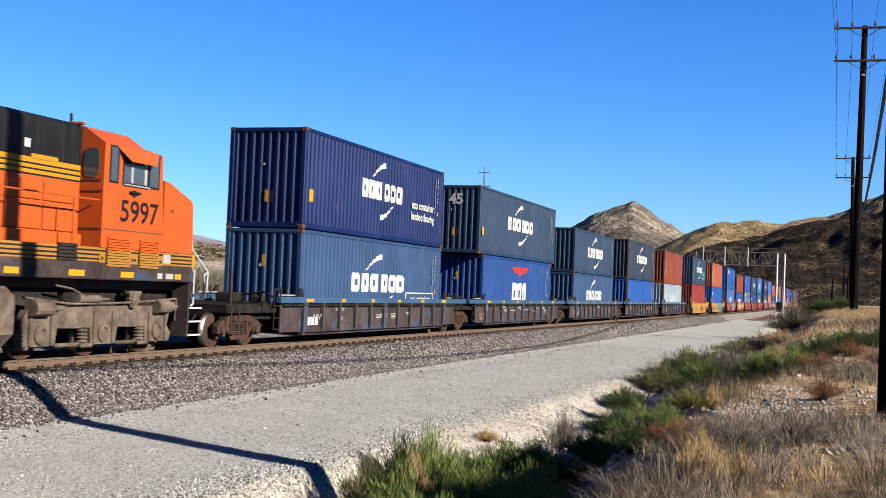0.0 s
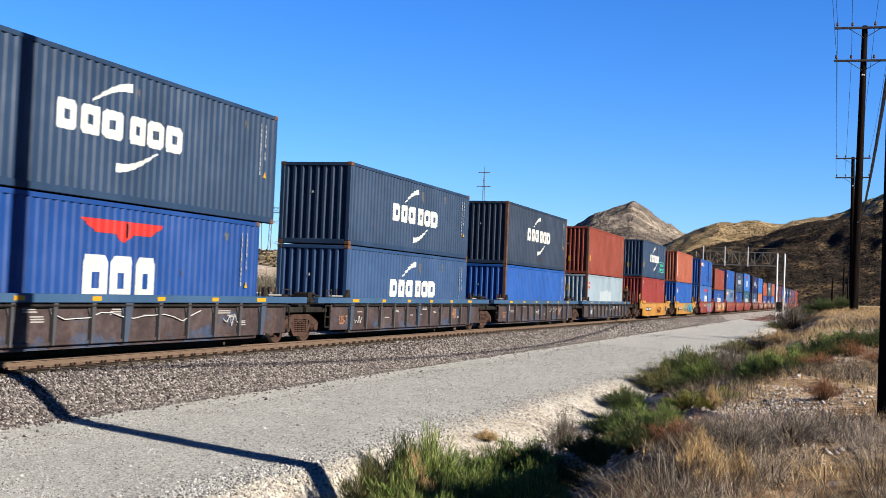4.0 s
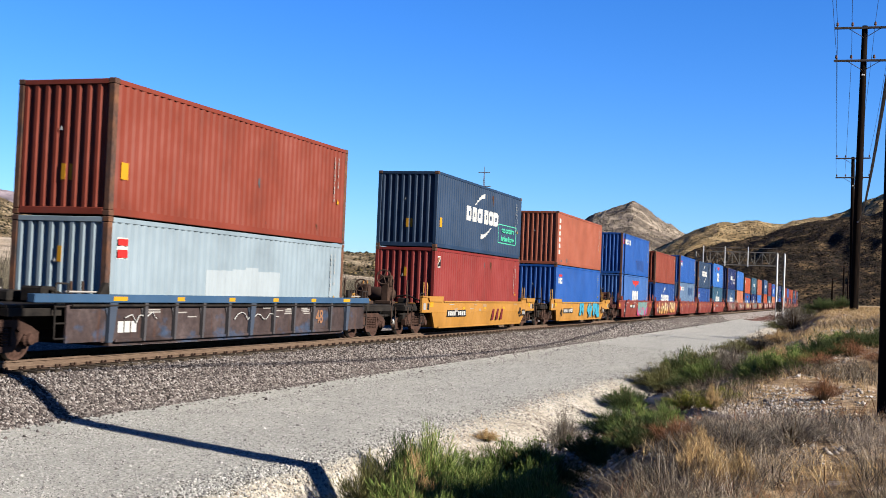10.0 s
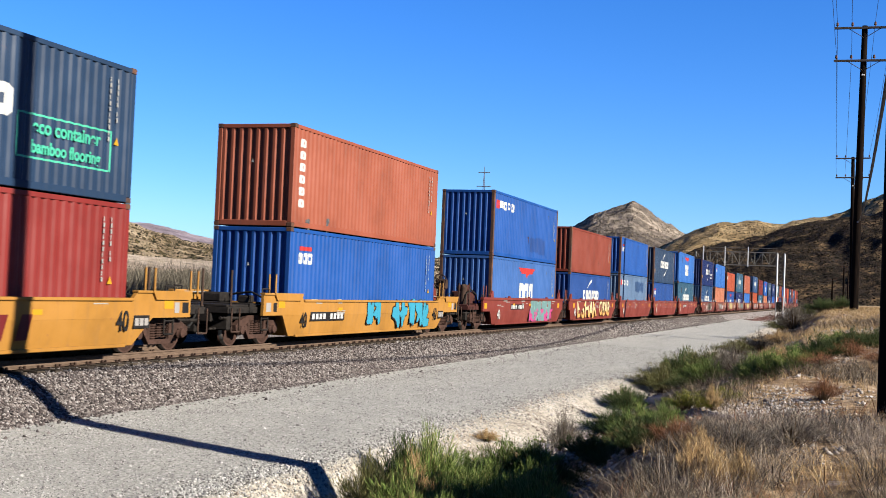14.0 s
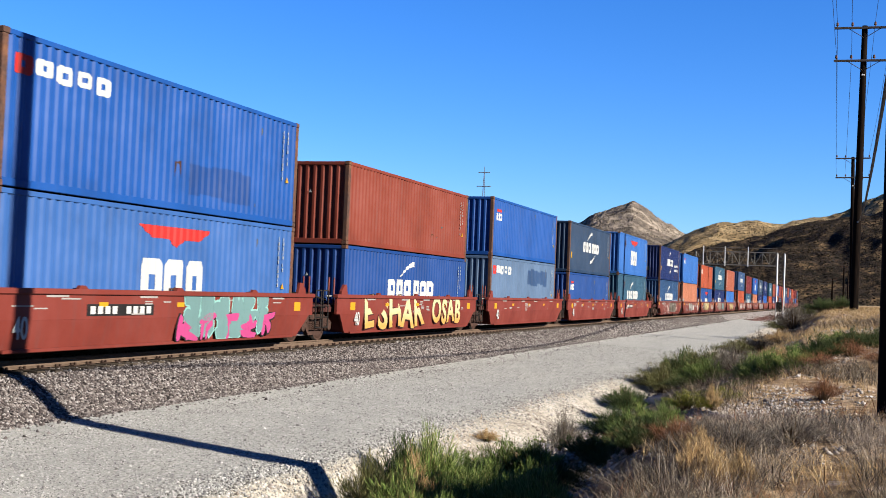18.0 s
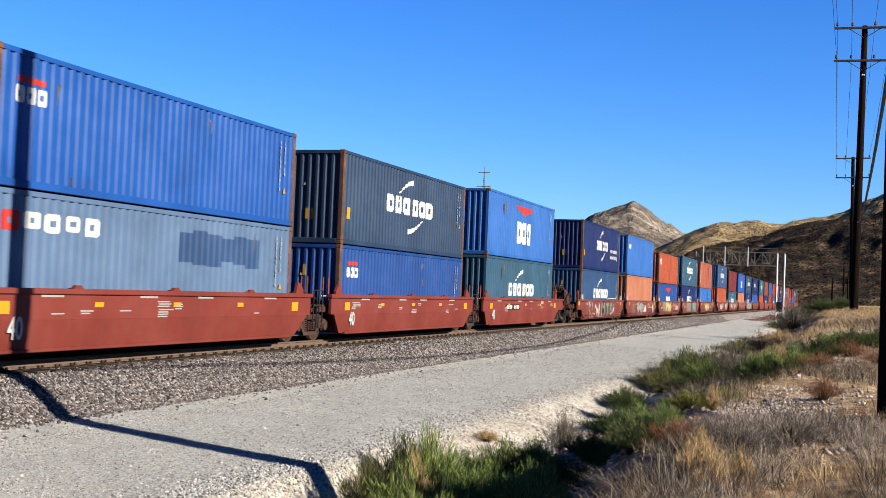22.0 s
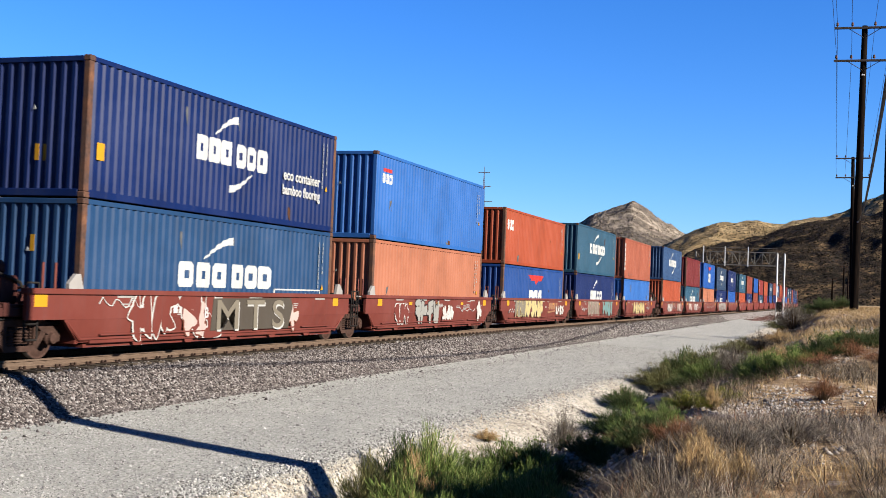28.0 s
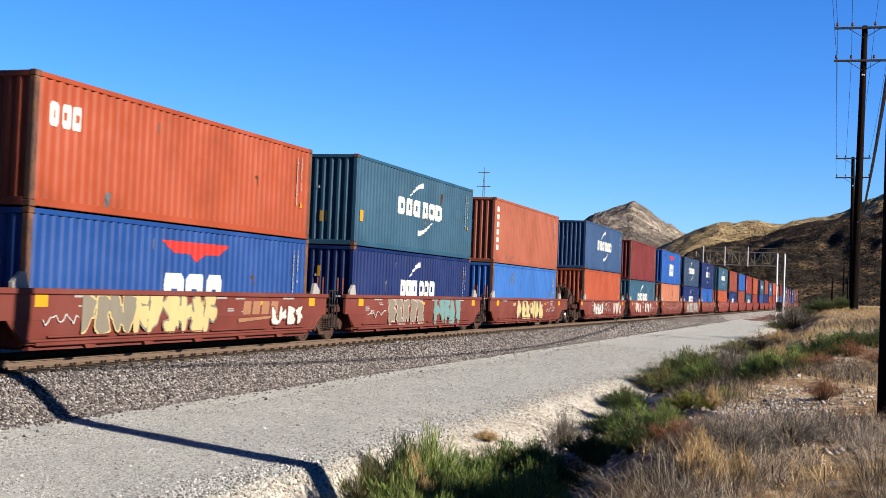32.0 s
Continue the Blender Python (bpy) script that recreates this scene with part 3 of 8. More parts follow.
part("rail", rail_line(0.755, "rail"), rail_side, track)
part("rail", rail_line(-0.755, "rail"), rail_side, track)


# ---- freight containers ----
stain_mat = rough_stuff("rust_stain", [(0.3, (0.03, 0.018, 0.014)), (0.6, (0.075, 0.034, 0.02)), (0.8, (0.11, 0.055, 0.03))], 6, 0.85, 0.2, 0.002)
scuff_mat = rough_stuff("dull_scuff", [(0.3, (0.05, 0.055, 0.065)), (0.7, (0.12, 0.12, 0.125))], 7, 0.85, 0.2, 0.002)
soft_white = worn_paint("thin_white_stencil", (0.55, 0.55, 0.54), 0.65, 0.3)


def wave_x(y, depth=0.036, period=0.278):
    """How far a corrugated wall steps back at y."""
    t = (y / period) % 1.0
    if t < 0.28:
        return 0.0
    if t < 0.5:
        return depth * (t - 0.28) / 0.22
    if t < 0.78:
        return depth
    return depth * (1 - (t - 0.78) / 0.22)


def breaks(y0, y1, period=0.278):
    ks = [y0, y1]
    i = math.floor(y0 / period)
    while i * period < y1:
        for t in (0.0, 0.28, 0.5, 0.78):
            q = (i + t) * period
            if y0 + 1e-4 < q < y1 - 1e-4:
                ks.append(q)
        i += 1
    return sorted(ks)


def side_mesh(length, height, material):
    def make():
        sh = Shape()
        ys = breaks(-length / 2 + 0.15, length / 2 - 0.15)
        z0, z1 = 0.15, height - 0.09
        vs = [(1.212 - wave_x(y), y, z) for y in ys for z in (z0, z1)] + [(1.160 - wave_x(y), y, z) for y in ys for z in (z0, z1)]
        n = len(ys)
        fs = [(2 * i, 2 * i + 2, 2 * i + 3, 2 * i + 1) for i in range(n - 1)]
        fs += [(2 * n + 2 * i, 2 * n + 2 * i + 1, 2 * n + 2 * i + 3, 2 * n + 2 * i + 2) for i in range(n - 1)]
        return sh.add(vs, fs).mesh("side_panel", material)
    return shared(("side", length, height, material.name), make)


def end_mesh(height, material):
    def make():
        sh = Shape()
        xs = breaks(-1.10, 1.10, 0.262)
        z0, z1 = 0.16, height - 0.11
        vs = [(x, 0.012 + wave_x(x, 0.055, 0.262), z) for x in xs for z in (z0, z1)]
        vs += [(x, 0.075 + wave_x(x, 0.055, 0.262), z) for x in xs for z in (z0, z1)]
        n = len(xs)
        fs = [(2 * i, 2 * i + 2, 2 * i + 3, 2 * i + 1) for i in range(n - 1)]
        fs += [(2 * n + 2 * i, 2 * n + 2 * i + 1, 2 * n + 2 * i + 3, 2 * n + 2 * i + 2) for i in range(n - 1)]
        return sh.add(vs, fs).mesh("end_panel", material)
    return shared(("end", height, material.name), make)


def marking(y0, y1, lo, hi, key, material):
    """Paint on the corrugated wall from y0 to y1, between the heights lo(y) and hi(y)."""
    def make():
        ys = breaks(y0, y1)
        full = []
        for a, b in zip(ys, ys[1:]):
            k = max(1, int((b - a) / 0.06))
            full += [a + (b - a) * i / k for i in range(k)]
        full.append(ys[-1])
        vs = []
        for y in full:
            vs += [(1.2155 - wave_x(y), y, lo(y)), (1.2155 - wave_x(y), y, hi(y))]
        return Shape().add(vs, [(2 * i, 2 * i + 2, 2 * i + 3, 2 * i + 1) for i in range(len(full) - 1)]).mesh("marking", material)
    return shared(("mark", key, material.name), make)


def block(thing_, y0, y1, z0, z1, material, name="marking", slant=0.0):
    part(name, marking(y0, y1, lambda y: z0, lambda y: z1, (round(y0, 3), round(y1, 3), round(z0, 3), round(z1, 3)), material), material, thing_)


def emblem_block(thing_, y0, y1, z0, z1, material):
    """A plain block with cut corners and a slit in its middle."""
    def make():
        w, h = y1 - y0, z1 - z0
        ts = sorted(set([0.0, 0.12, 0.36, 0.66, 0.88, 1.0] + [(y - y0) / w for y in breaks(y0, y1)]))
        sh = Shape()
        for a, b in zip(ts, ts[1:]):
            cut = [0.14 * h * max(0, 1 - min(t, 1 - t) / 0.12) for t in (a, b)]
            mid = 0.36 <= (a + b) / 2 <= 0.66
            for lo, hi in (((0, 0.34), (0.66, 1)) if mid else ((0, 1),)):
                q = []
                for t, c in ((a, cut[0]), (b, cut[1])):
                    q.append([(1.2155 - wave_x(y0 + t * w), y0 + t * w, z0 + v * h + (c if v == 0 else -c if v == 1 else 0)) for v in (lo, hi)])
                sh.add([q[0][0], q[1][0], q[1][1], q[0][1]], [(0, 1, 2, 3)])
        return sh.mesh("emblem_block", material)
    part("emblem_block", shared(("eblock", round(y0, 3), round(y1, 3), round(z0, 3), round(z1, 3), material.name), make), material, thing_)


def text_mesh(words, size, material, thick=0.004, fat=0.0):
    def make():
        cu = bpy.data.curves.new("lettering", "FONT")
        cu.body, cu.size, cu.extrude, cu.align_x, cu.offset = words, size, thick, "CENTER", fat
        ob = bpy.data.objects.new("lettering", cu)
        scene.collection.objects.link(ob)
        me = bpy.data.meshes.new_from_object(ob.evaluated_get(bpy.context.evaluated_depsgraph_get()))
        bpy.data.objects.remove(ob)
        me.materials.clear()
        me.materials.append(material)
        return me
    return shared(("text", words, size, material.name, fat), make)


def side_text(thing_, words, y, z, size, material, x=1.218, wide=1.0):
    """Words that read along +y on the wall that faces +x."""
    m = Matrix.Translation((x, y, z)) @ Matrix(((0, 0, 1, 0), (1, 0, 0, 0), (0, 1, 0, 0), (0, 0, 0, 1))) @ Matrix.Diagonal((wide, 1, 1, 1))
    part("lettering", text_mesh(words, size, material, 0.004, 0.01), material, thing_, at=m)


def end_text(thing_, words, x, z, size, material, y):
    m = Matrix.Translation((x, y, z)) @ pose(0, 0, 0, 90, 0, 0)
    part("lettering", text_mesh(words, size, material, 0.004, 0.022), material, thing_, at=m)


def arc_mark(thing_, y0, y1, z0, z1, material, up=True, key=""):
    """A tapering swoosh: it rises from a thin tail to a blunt head."""
    def mid(y):
        t = (y - y0) / (y1 - y0)
        return z0 + (z1 - z0) * (math.sin(t * math.pi / 2) if up else 1 - math.cos(t * math.pi / 2))

    def half(y):
        t = (y - y0) / (y1 - y0)
        t = t if up else 1 - t
        return 0.018 + 0.082 * t ** 0.8
    part("swoosh", marking(y0, y1, lambda y: mid(y) - half(y), lambda y: mid(y) + half(y), ("arc", y0, y1, z0, z1, up), material), material, thing_)


def logo_swoosh(t, height, length, eco=None, squeeze=1.0, drop=0.0):
    """A white emblem: six blocks in two groups, a swoosh above and one below."""
    z = height * 0.5 - 0.28 + (0.0 if height < 2.7 else 0.12) - drop
    y = 3.72 - length / 2 + (0.72 if length > 13 else 0)
    w = 4.6 * squeeze
    y += (4.6 - w) / 2
    for i, (a, b) in enumerate(((0.0, 0.145), (0.165, 0.315), (0.33, 0.485), (0.535, 0.675), (0.69, 0.825), (0.84, 1.0))):
        emblem_block(t, y + a * w, y + b * w, z, z + 0.60, white)
    arc_mark(t, y + 0.24 * w, y + 0.55 * w, z + 0.68, z + 1.17, white, True)
    arc_mark(t, y + 0.45 * w, y + 0.78 * w, z - 0.57, z - 0.10, white, False)
    if eco == "white":
        side_text(t, "eco container", 9.95 - length / 2, z - 0.02, 0.40, white, wide=1.05)
        side_text(t, "bamboo flooring", 9.95 - length / 2, z - 0.42, 0.38, white, wide=0.95)
    elif eco == "box":
        y0, y1, z0, z1 = 8.55 - length / 2, 11.45 - length / 2, z - 0.74, z + 0.02
        for a, b, c, d in ((y0, y1, z0, z0 + 0.04), (y0, y1, z1 - 0.04, z1), (y0, y0 + 0.04, z0, z1), (y1 - 0.04, y1, z0, z1)):
            block(t, a, b, c, d, white, "label_frame")
        side_text(t, "eco container", (y0 + y1) / 2, z - 0.34, 0.38, white, wide=1.0)
    elif eco == "green":
        y0, y1, z0, z1 = 8.5 - length / 2, 11.4 - length / 2, z - 0.70, z + 0.16
        for a, b, c, d in ((y0, y1, z0, z0 + 0.04), (y0, y1, z1 - 0.04, z1), (y0, y0 + 0.04, z0, z1), (y1 - 0.04, y1, z0, z1)):
            block(t, a, b, c, d, green_mark, "label_frame")
        side_text(t, "eco container", (y0 + y1) / 2, z - 0.20, 0.38, green_mark, wide=1.0)
        side_text(t, "bamboo flooring", (y0 + y1) / 2, z - 0.58, 0.34, green_mark, wide=0.95)


def logo_wing(t, height, length):
    """A red winged emblem over three white blocks."""
    y = 4.65 - length / 2
    top = height - 0.62
    part("emblem", marking(y, y + 3.0, lambda q: top - 0.04 - 0.20 * max(0, 1 - abs(q - y - 1.5) / 0.35) + 0.24 * max(0, (abs(q - y - 1.5) - 1.0) / 0.5), lambda q: top + 0.24, ("wing", top), red_mark), red_mark, t)
    for a, b in ((0.1, 0.95), (1.08, 1.85), (1.98, 2.75)):
        emblem_block(t, y + a, y + b, top - 1.55, top - 0.50, white)


def logo_small_wing(t, height, length):
    y = 0.55 - length / 2
    block(t, y + 0.05, y + 0.85, height - 0.62, height - 0.50, red_mark, "emblem")
    for a in (0.0, 0.32, 0.64):
        emblem_block(t, y + a, y + a + 0.26, height - 1.0, height - 0.68, white)


def logo_word(t, height, length, red_first=True):
    y = 0.35 - length / 2
    z = height - 0.78
    for i in range(5):
        emblem_block(t, y + 0.62 * i, y + 0.62 * i + 0.50, z + (0.06 if i % 2 else 0), z + 0.38, red_mark if i == 0 and red_first else white)


def logo_three(t, height, length):
    for i in range(3):
        emblem_block(t, 0.5 + 0.36 * i - length / 2, 0.5 + 0.36 * i + 0.28 - length / 2, height - 1.0, height - 0.52, white)


def logo_column(t, height, length):
    for i in range(6):
        emblem_block(t, 0.45 - length / 2, 0.78 - length / 2, height - 0.62 - 0.34 * i, height - 0.38 - 0.34 * i, white)


def logo_square(t, height, length):
    y, z = 0.35 - length / 2, height - 0.42
    block(t, y, y + 0.42, z - 0.46, z, white, "label_square")
    part("label_square", Shape().box(1.2165, 1.2195, y + 0.03, y + 0.39, z - 0.43, z - 0.26), red_mark, t)
    part("label_square", Shape().box(1.2165, 1.2195, y + 0.03, y + 0.39, z - 0.17, z - 0.03), red_mark, t)


def patches(t, height, length, spots, material, seed):
    rng = random.Random(seed)
    for y, z, w, h in spots:
        y0 = y - length / 2
        for i in range(6):
            a = y0 + w * i / 6
            part("repaint_patch", marking(a, a + w / 6, lambda q, b=z + rng.uniform(-0.08, 0.08): b, lambda q, b=z + h + rng.uniform(-0.08, 0.08): b, ("patch", seed, y, z, i), material), material, t)


def logo_tile(t, height, length):
    """A small white label with two dark wedges."""
    y, z = 0.32 - length / 2, height - 0.30
    block(t, y, y + 0.38, z - 0.44, z, white, "label_square")
    part("label_square", Shape().slab([(y + 0.05, z - 0.39), (y + 0.33, z - 0.39), (y + 0.33, z - 0.10)], 1.2165, 1.219), black_mark, t)
    part("label_square", Shape().slab([(y + 0.05, z - 0.33), (y + 0.05, z - 0.05), (y + 0.28, z - 0.05)], 1.2165, 1.219), tan_paint, t)


LOGOS = {"tile": logo_tile, "swoosh": logo_swoosh, "wing": logo_wing, "smallwing": logo_small_wing, "word": logo_word, "three": logo_three, "column": logo_column, "square": logo_square}
WORDS = {"navy": "navy blue", "steel": "steel blue", "deepsteel": "deep steel blue", "fadedblue": "faded blue", "slate": "slate blue", "darkslate": "dark slate", "teal": "teal blue", "blue": "bright blue", "royal": "royal blue", "sky": "light blue",
         "redbrown": "red-brown", "red": "red", "darkred": "dark red", "orange": "orange-red", "coral": "faded coral red", "salmon": "salmon orange", "grey": "pale grey-blue", "greyblue": "faded grey-blue"}
SAYS = {"swoosh": "white emblem", "wing": "red and white emblem", "smallwing": "small red-white emblem", "word": "white word mark", "three": "three white blocks",
        "column": "white column of marks", "tile": "small square label", "square": "small red label", "": "plain sides"}


def container(colour, high, logo="", eco=None, length=12.192, where="upper", near=True, squeeze=1.0, seed=0, plates=True, rust_posts=False):
    """A steel freight container; its origin is at the middle of its floor."""
    h = 2.896 if high else 2.591
    mat = PAINT[colour]
    t = thing("shipping_container", "%s corrugated container, %s, %s in stack" % (WORDS[colour], SAYS[logo], where), "container", group="containers on the train")
    hl = length / 2
    post = post_rust if rust_posts else mat
    part("side_panel", side_mesh(length, h, mat), mat, t)
    part("side_panel", side_mesh(length, h, mat), mat, t, at=pose(0, 0, 0, 0, 0, 180))
    part("end_panel", end_mesh(h, mat), mat, t, at=pose(0, -hl, 0))
    key = (length, h, colour)
    part("roof", shared(("roof",) + key, lambda: Shape().box(-1.16, 1.16, -hl + 0.1, hl - 0.1, h - 0.06, h - 0.02).mesh("roof", mat)), mat, t)
    part("floor", shared(("floor",) + key, lambda: Shape().box(-1.15, 1.15, -hl + 0.1, hl - 0.1, 0.02, 0.14).mesh("floor", dark_steel)), dark_steel, t)
    for s in (-1, 1):
        x0, x1 = (1.15, 1.219) if s > 0 else (-1.219, -1.15)
        part("top_rail", shared(("trail", s) + key, lambda: Shape().box(x0, x1, -hl + 0.16, hl - 0.16, h - 0.115, h - 0.012, 0.01).mesh("top_rail", mat)), mat, t)
        part("bottom_rail", shared(("brail", s) + key, lambda: Shape().box(x0, x1, -hl + 0.16, hl - 0.16, 0.015, 0.165, 0.012).mesh("bottom_rail", mat)), mat, t)
        part("door", shared(("door", s) + key, lambda: Shape().box(min(0, s * 1.1) + 0.01, max(0, s * 1.1) - 0.01, hl - 0.09, hl - 0.04, 0.15, h - 0.12, 0.01).mesh("door", mat)), mat, t)
    for e in (-1, 1):
        a, b = sorted((e * hl, e * (hl - 0.10)))
        part("end_header", shared(("header", e) + key, lambda: Shape().box(-1.06, 1.06, a, b, h - 0.13, h - 0.015, 0.012).mesh("end_header", mat)), mat, t)
        part("end_sill", shared(("sill", e) + key, lambda: Shape().box(-1.06, 1.06, a, b, 0.015, 0.17, 0.012).mesh("end_sill", mat)), mat, t)
    for sx in (-1, 1):
        for e in (-1, 1):
            part("corner_post", shared(("post", post.name, sx, e) + key, lambda: Shape().box(min(sx * 1.219, sx * 1.07), max(sx * 1.219, sx * 1.07), min(e * hl, e * (hl - 0.16)), max(e * hl, e * (hl - 0.16)), 0.118, h - 0.118, 0.018).mesh("corner_post", post)), post, t)
            if near:
                for z in (0.0, h - 0.118):
                    part("corner_casting", shared(("cast", sx, e, z, length), lambda: Shape().box(min(sx * 1.224, sx * 1.06), max(sx * 1.224, sx * 1.06), min(e * (hl + 0.004), e * (hl - 0.178)), max(e * (hl + 0.004), e * (hl - 0.178)), z, z + 0.118, 0.012).tube((sx * 1.2245, e * (hl - 0.09), z + 0.06), (sx * 1.2255, e * (hl - 0.09), z + 0.06), 0.032, 8).mesh("corner_casting", post_rust)), post_rust, t)
    if logo == "swoosh":
        logo_swoosh(t, h, length, eco, squeeze, 0.13 if where == "lower" and high else 0.0)
    elif logo:
        LOGOS[logo](t, h, length)
    if near:
        # rust runs and scuffs on the wall that is seen
        rng = random.Random(seed * 13 + int(h * 100))
        for k in range(3):
            y_, w_ = rng.uniform(-hl + 0.6, hl - 1.4), rng.choice((0.05, 0.08, 0.14, 0.22))
            z_ = rng.choice((rng.uniform(0.2, 0.5), h - rng.uniform(0.3, 0.6), rng.uniform(0.6, 2.0)))
            ln = rng.uniform(0.15, 0.6)
            f1, f2 = rng.uniform(5, 30), rng.uniform(0, 6)
            part("stain", marking(y_, y_ + w_, lambda q: z_ - ln * (0.5 + 0.5 * math.sin(f1 * q + f2)), lambda q: z_ + 0.05 * math.sin(9 * q + f2) + 0.03, ("stain", seed, h, k, colour), stain_mat if k % 2 else scuff_mat), stain_mat, t)
        # columns of small serial marks, kept as plain bars
        y = hl - 0.92
        for dy, top, count in ((0.0, 0.42, 11), (0.26, 0.42, 5), (0.26, 1.12, 2)):
            def column():
                sh = Shape()
                for q in range(count):
                    z = h - top - 0.125 * q
                    for a, b in ((y + dy, y + dy + (0.05 if q % 3 else 0.03)),):
                        sh.add([(1.2165, a, z), (1.2165, b, z), (1.2165, b, z + 0.095), (1.2165, a, z + 0.095)], [(0, 1, 2, 3)])
                return sh.mesh("serial_column", soft_white)
            tagged(part("serial_column", shared(("serial", h, length, dy, top), column), soft_white, t), kind="stuff")
        part("warning_triangle", shared(("tri", h), lambda: Shape().slab([(0, 0), (0.17, 0), (0.085, 0.16)], 1.2135, 1.2175).mesh("warning_triangle", yellow_mark)), yellow_mark, t, at=pose(0, y + 0.22, h - 1.72))
        part("warning_label", shared(("warn", h), lambda: Shape().slab_x([(0.0, 0), (0.08, 0), (0.04, 0.09)], 0.0, 0.008).mesh("warning_label", white)), white, t, at=pose(-0.12, -hl + 0.004, h * 0.62))
        if plates and where == "lower":
            part("yellow_label", shared(("yend", 0.0), lambda: Shape().box(0, 0.10, 0.0, 0.008, 0, 0.34).mesh("yellow_label", yellow_mark)), yellow_mark, t, at=pose(-0.02, -hl + 0.003, h * 0.62))
        elif plates:
            part("yellow_label", shared(("ylab",), lambda: Shape().box(1.2135, 1.219, 0, 0.26, 0, 0.36).mesh("yellow_label", yellow_mark)), yellow_mark, t, at=pose(0, -hl + 0.36, h * 0.24 + 0.1))
            for k in (0, 0.16):
                part("yellow_label", shared(("yend", k), lambda: Shape().box(0, 0.10, 0.0, 0.008, 0, 0.34).mesh("yellow_label", yellow_mark)), yellow_mark, t, at=pose(-0.02 + k, -hl + 0.003 + (0.05 if k else 0), h * 0.24 + 0.05))
    return t, h


# ---- trucks and wheels ----
WHEEL_R = 0.42
wheelsets = []


def wheelset_mesh():
    def make():
        sh = Shape()
        for s in (-1, 1):
            prof = [(0.0, 0.10), (0.0, 0.12), (0.025, 0.16), (0.03, 0.33), (0.0, 0.36), (0.0, 0.405), (0.01, WHEEL_R), (-0.10, WHEEL_R + 0.004), (-0.115, WHEEL_R + 0.026), (-0.135, WHEEL_R + 0.02), (-0.135, 0.35), (-0.09, 0.32), (-0.08, 0.15), (-0.12, 0.10)]
            sh.lathe((s * 0.80, 0, 0), (s, 0, 0), prof, 28)
        sh.tube((-1.04, 0, 0), (1.04, 0, 0), 0.085, 14)
        me = sh.mesh("wheelset", truck_brown, True)
        me.materials.append(tread)
        for p in me.polygons:
            c = p.center
            r = math.hypot(c.y, c.z)
            p.material_index = 1 if r > WHEEL_R - 0.008 and r < WHEEL_R + 0.004 else 0
        return me
    return shared("wheelset", make)


def frame_mesh(side, material):
    def make():
        sh = Shape()
        x0, x1 = (0.98, 1.12) if side > 0 else (-1.12, -0.98)
        sh.slab([(-1.14, 0.36), (-1.16, 0.55), (-0.95, 0.66), (-0.52, 0.80), (0.52, 0.80), (0.95, 0.66), (1.16, 0.55), (1.14, 0.36), (0.98, 0.34), (0.92, 0.46), (0.60, 0.56), (0.46, 0.66), (-0.46, 0.66), (-0.60, 0.56), (-0.92, 0.46), (-0.98, 0.34)], x0, x1)
        sh.slab([(-0.72, 0.52), (-0.60, 0.60), (-0.40, 0.30), (0.40, 0.30), (0.60, 0.60), (0.72, 0.52), (0.44, 0.19), (-0.44, 0.19)], x0 + 0.005, x1 - 0.005)
        for y in (-0.44, 0.44):
            sh.box(x0 + 0.01, x1 - 0.01, y - 0.055, y + 0.055, 0.25, 0.72, 0.012)
        return sh.mesh("side_frame", material)
    return shared(("sideframe", side, material.name), make)


def spring_mesh():
    return shared("coil", lambda: Shape().lathe((0, 0, 0), (0, 0, 1), [(0.30 + 0.028 * i, 0.10 if i % 2 else 0.072) for i in range(13)], 10).mesh("coil_spring", truck_brown))


def truck(parent, y, material, spin=True):
    t = part("truck", shared(("bolster", material.name), lambda: Shape().box(-1.1, 1.1, -0.2, 0.2, 0.56, 0.74, 0.03).box(-0.35, 0.35, -0.3, 0.3, 0.70, 0.88, 0.03).box(-0.95, 0.95, -0.62, -0.52, 0.40, 0.50, 0.01).box(-0.95, 0.95, 0.52, 0.62, 0.40, 0.50, 0.01).mesh("truck", material)), material, parent, "three-piece truck with coil springs", at=pose(0, y, 0))
    for s in (-1, 1):
        part("side_frame", frame_mesh(s, material), material, t)
        for a in (-0.25, 0.0, 0.25):
            part("coil_spring", spring_mesh(), truck_brown, t, at=pose(s * 1.04, a, 0))
        for a in (-0.89, 0.89):
            part("bearing_cap", shared(("cap", s), lambda: Shape().lathe((s * 1.02, 0, 0), (s, 0, 0), [(-0.04, 0.14), (0.06, 0.14), (0.10, 0.115), (0.16, 0.105), (0.17, 0.05), (0.17, 0.0)], 14).mesh("bearing_cap", truck_brown)), truck_brown, t, at=pose(0, a, WHEEL_R))
    for a in (-0.89, 0.89):
        w = part("wheelset", wheelset_mesh(), truck_brown, t, at=pose(0, a, WHEEL_R))
        if spin:
            wheelsets.append((w, a))
    return t


# ---- well cars ----
CAR_LOOKS = {
    "grey": ("carblue", "cargrey", "weathered grey and blue ribbed well car with a stack of containers"),
    "yellow": ("yellow", "yellow", "dirty yellow steel well car with a stack of containers"),
    "red": ("carred", "carred", "red-brown steel well car with a stack of containers"),
    "faded": ("bnsf", "bnsf", "faded red-brown well car covered in paint tags"),
}


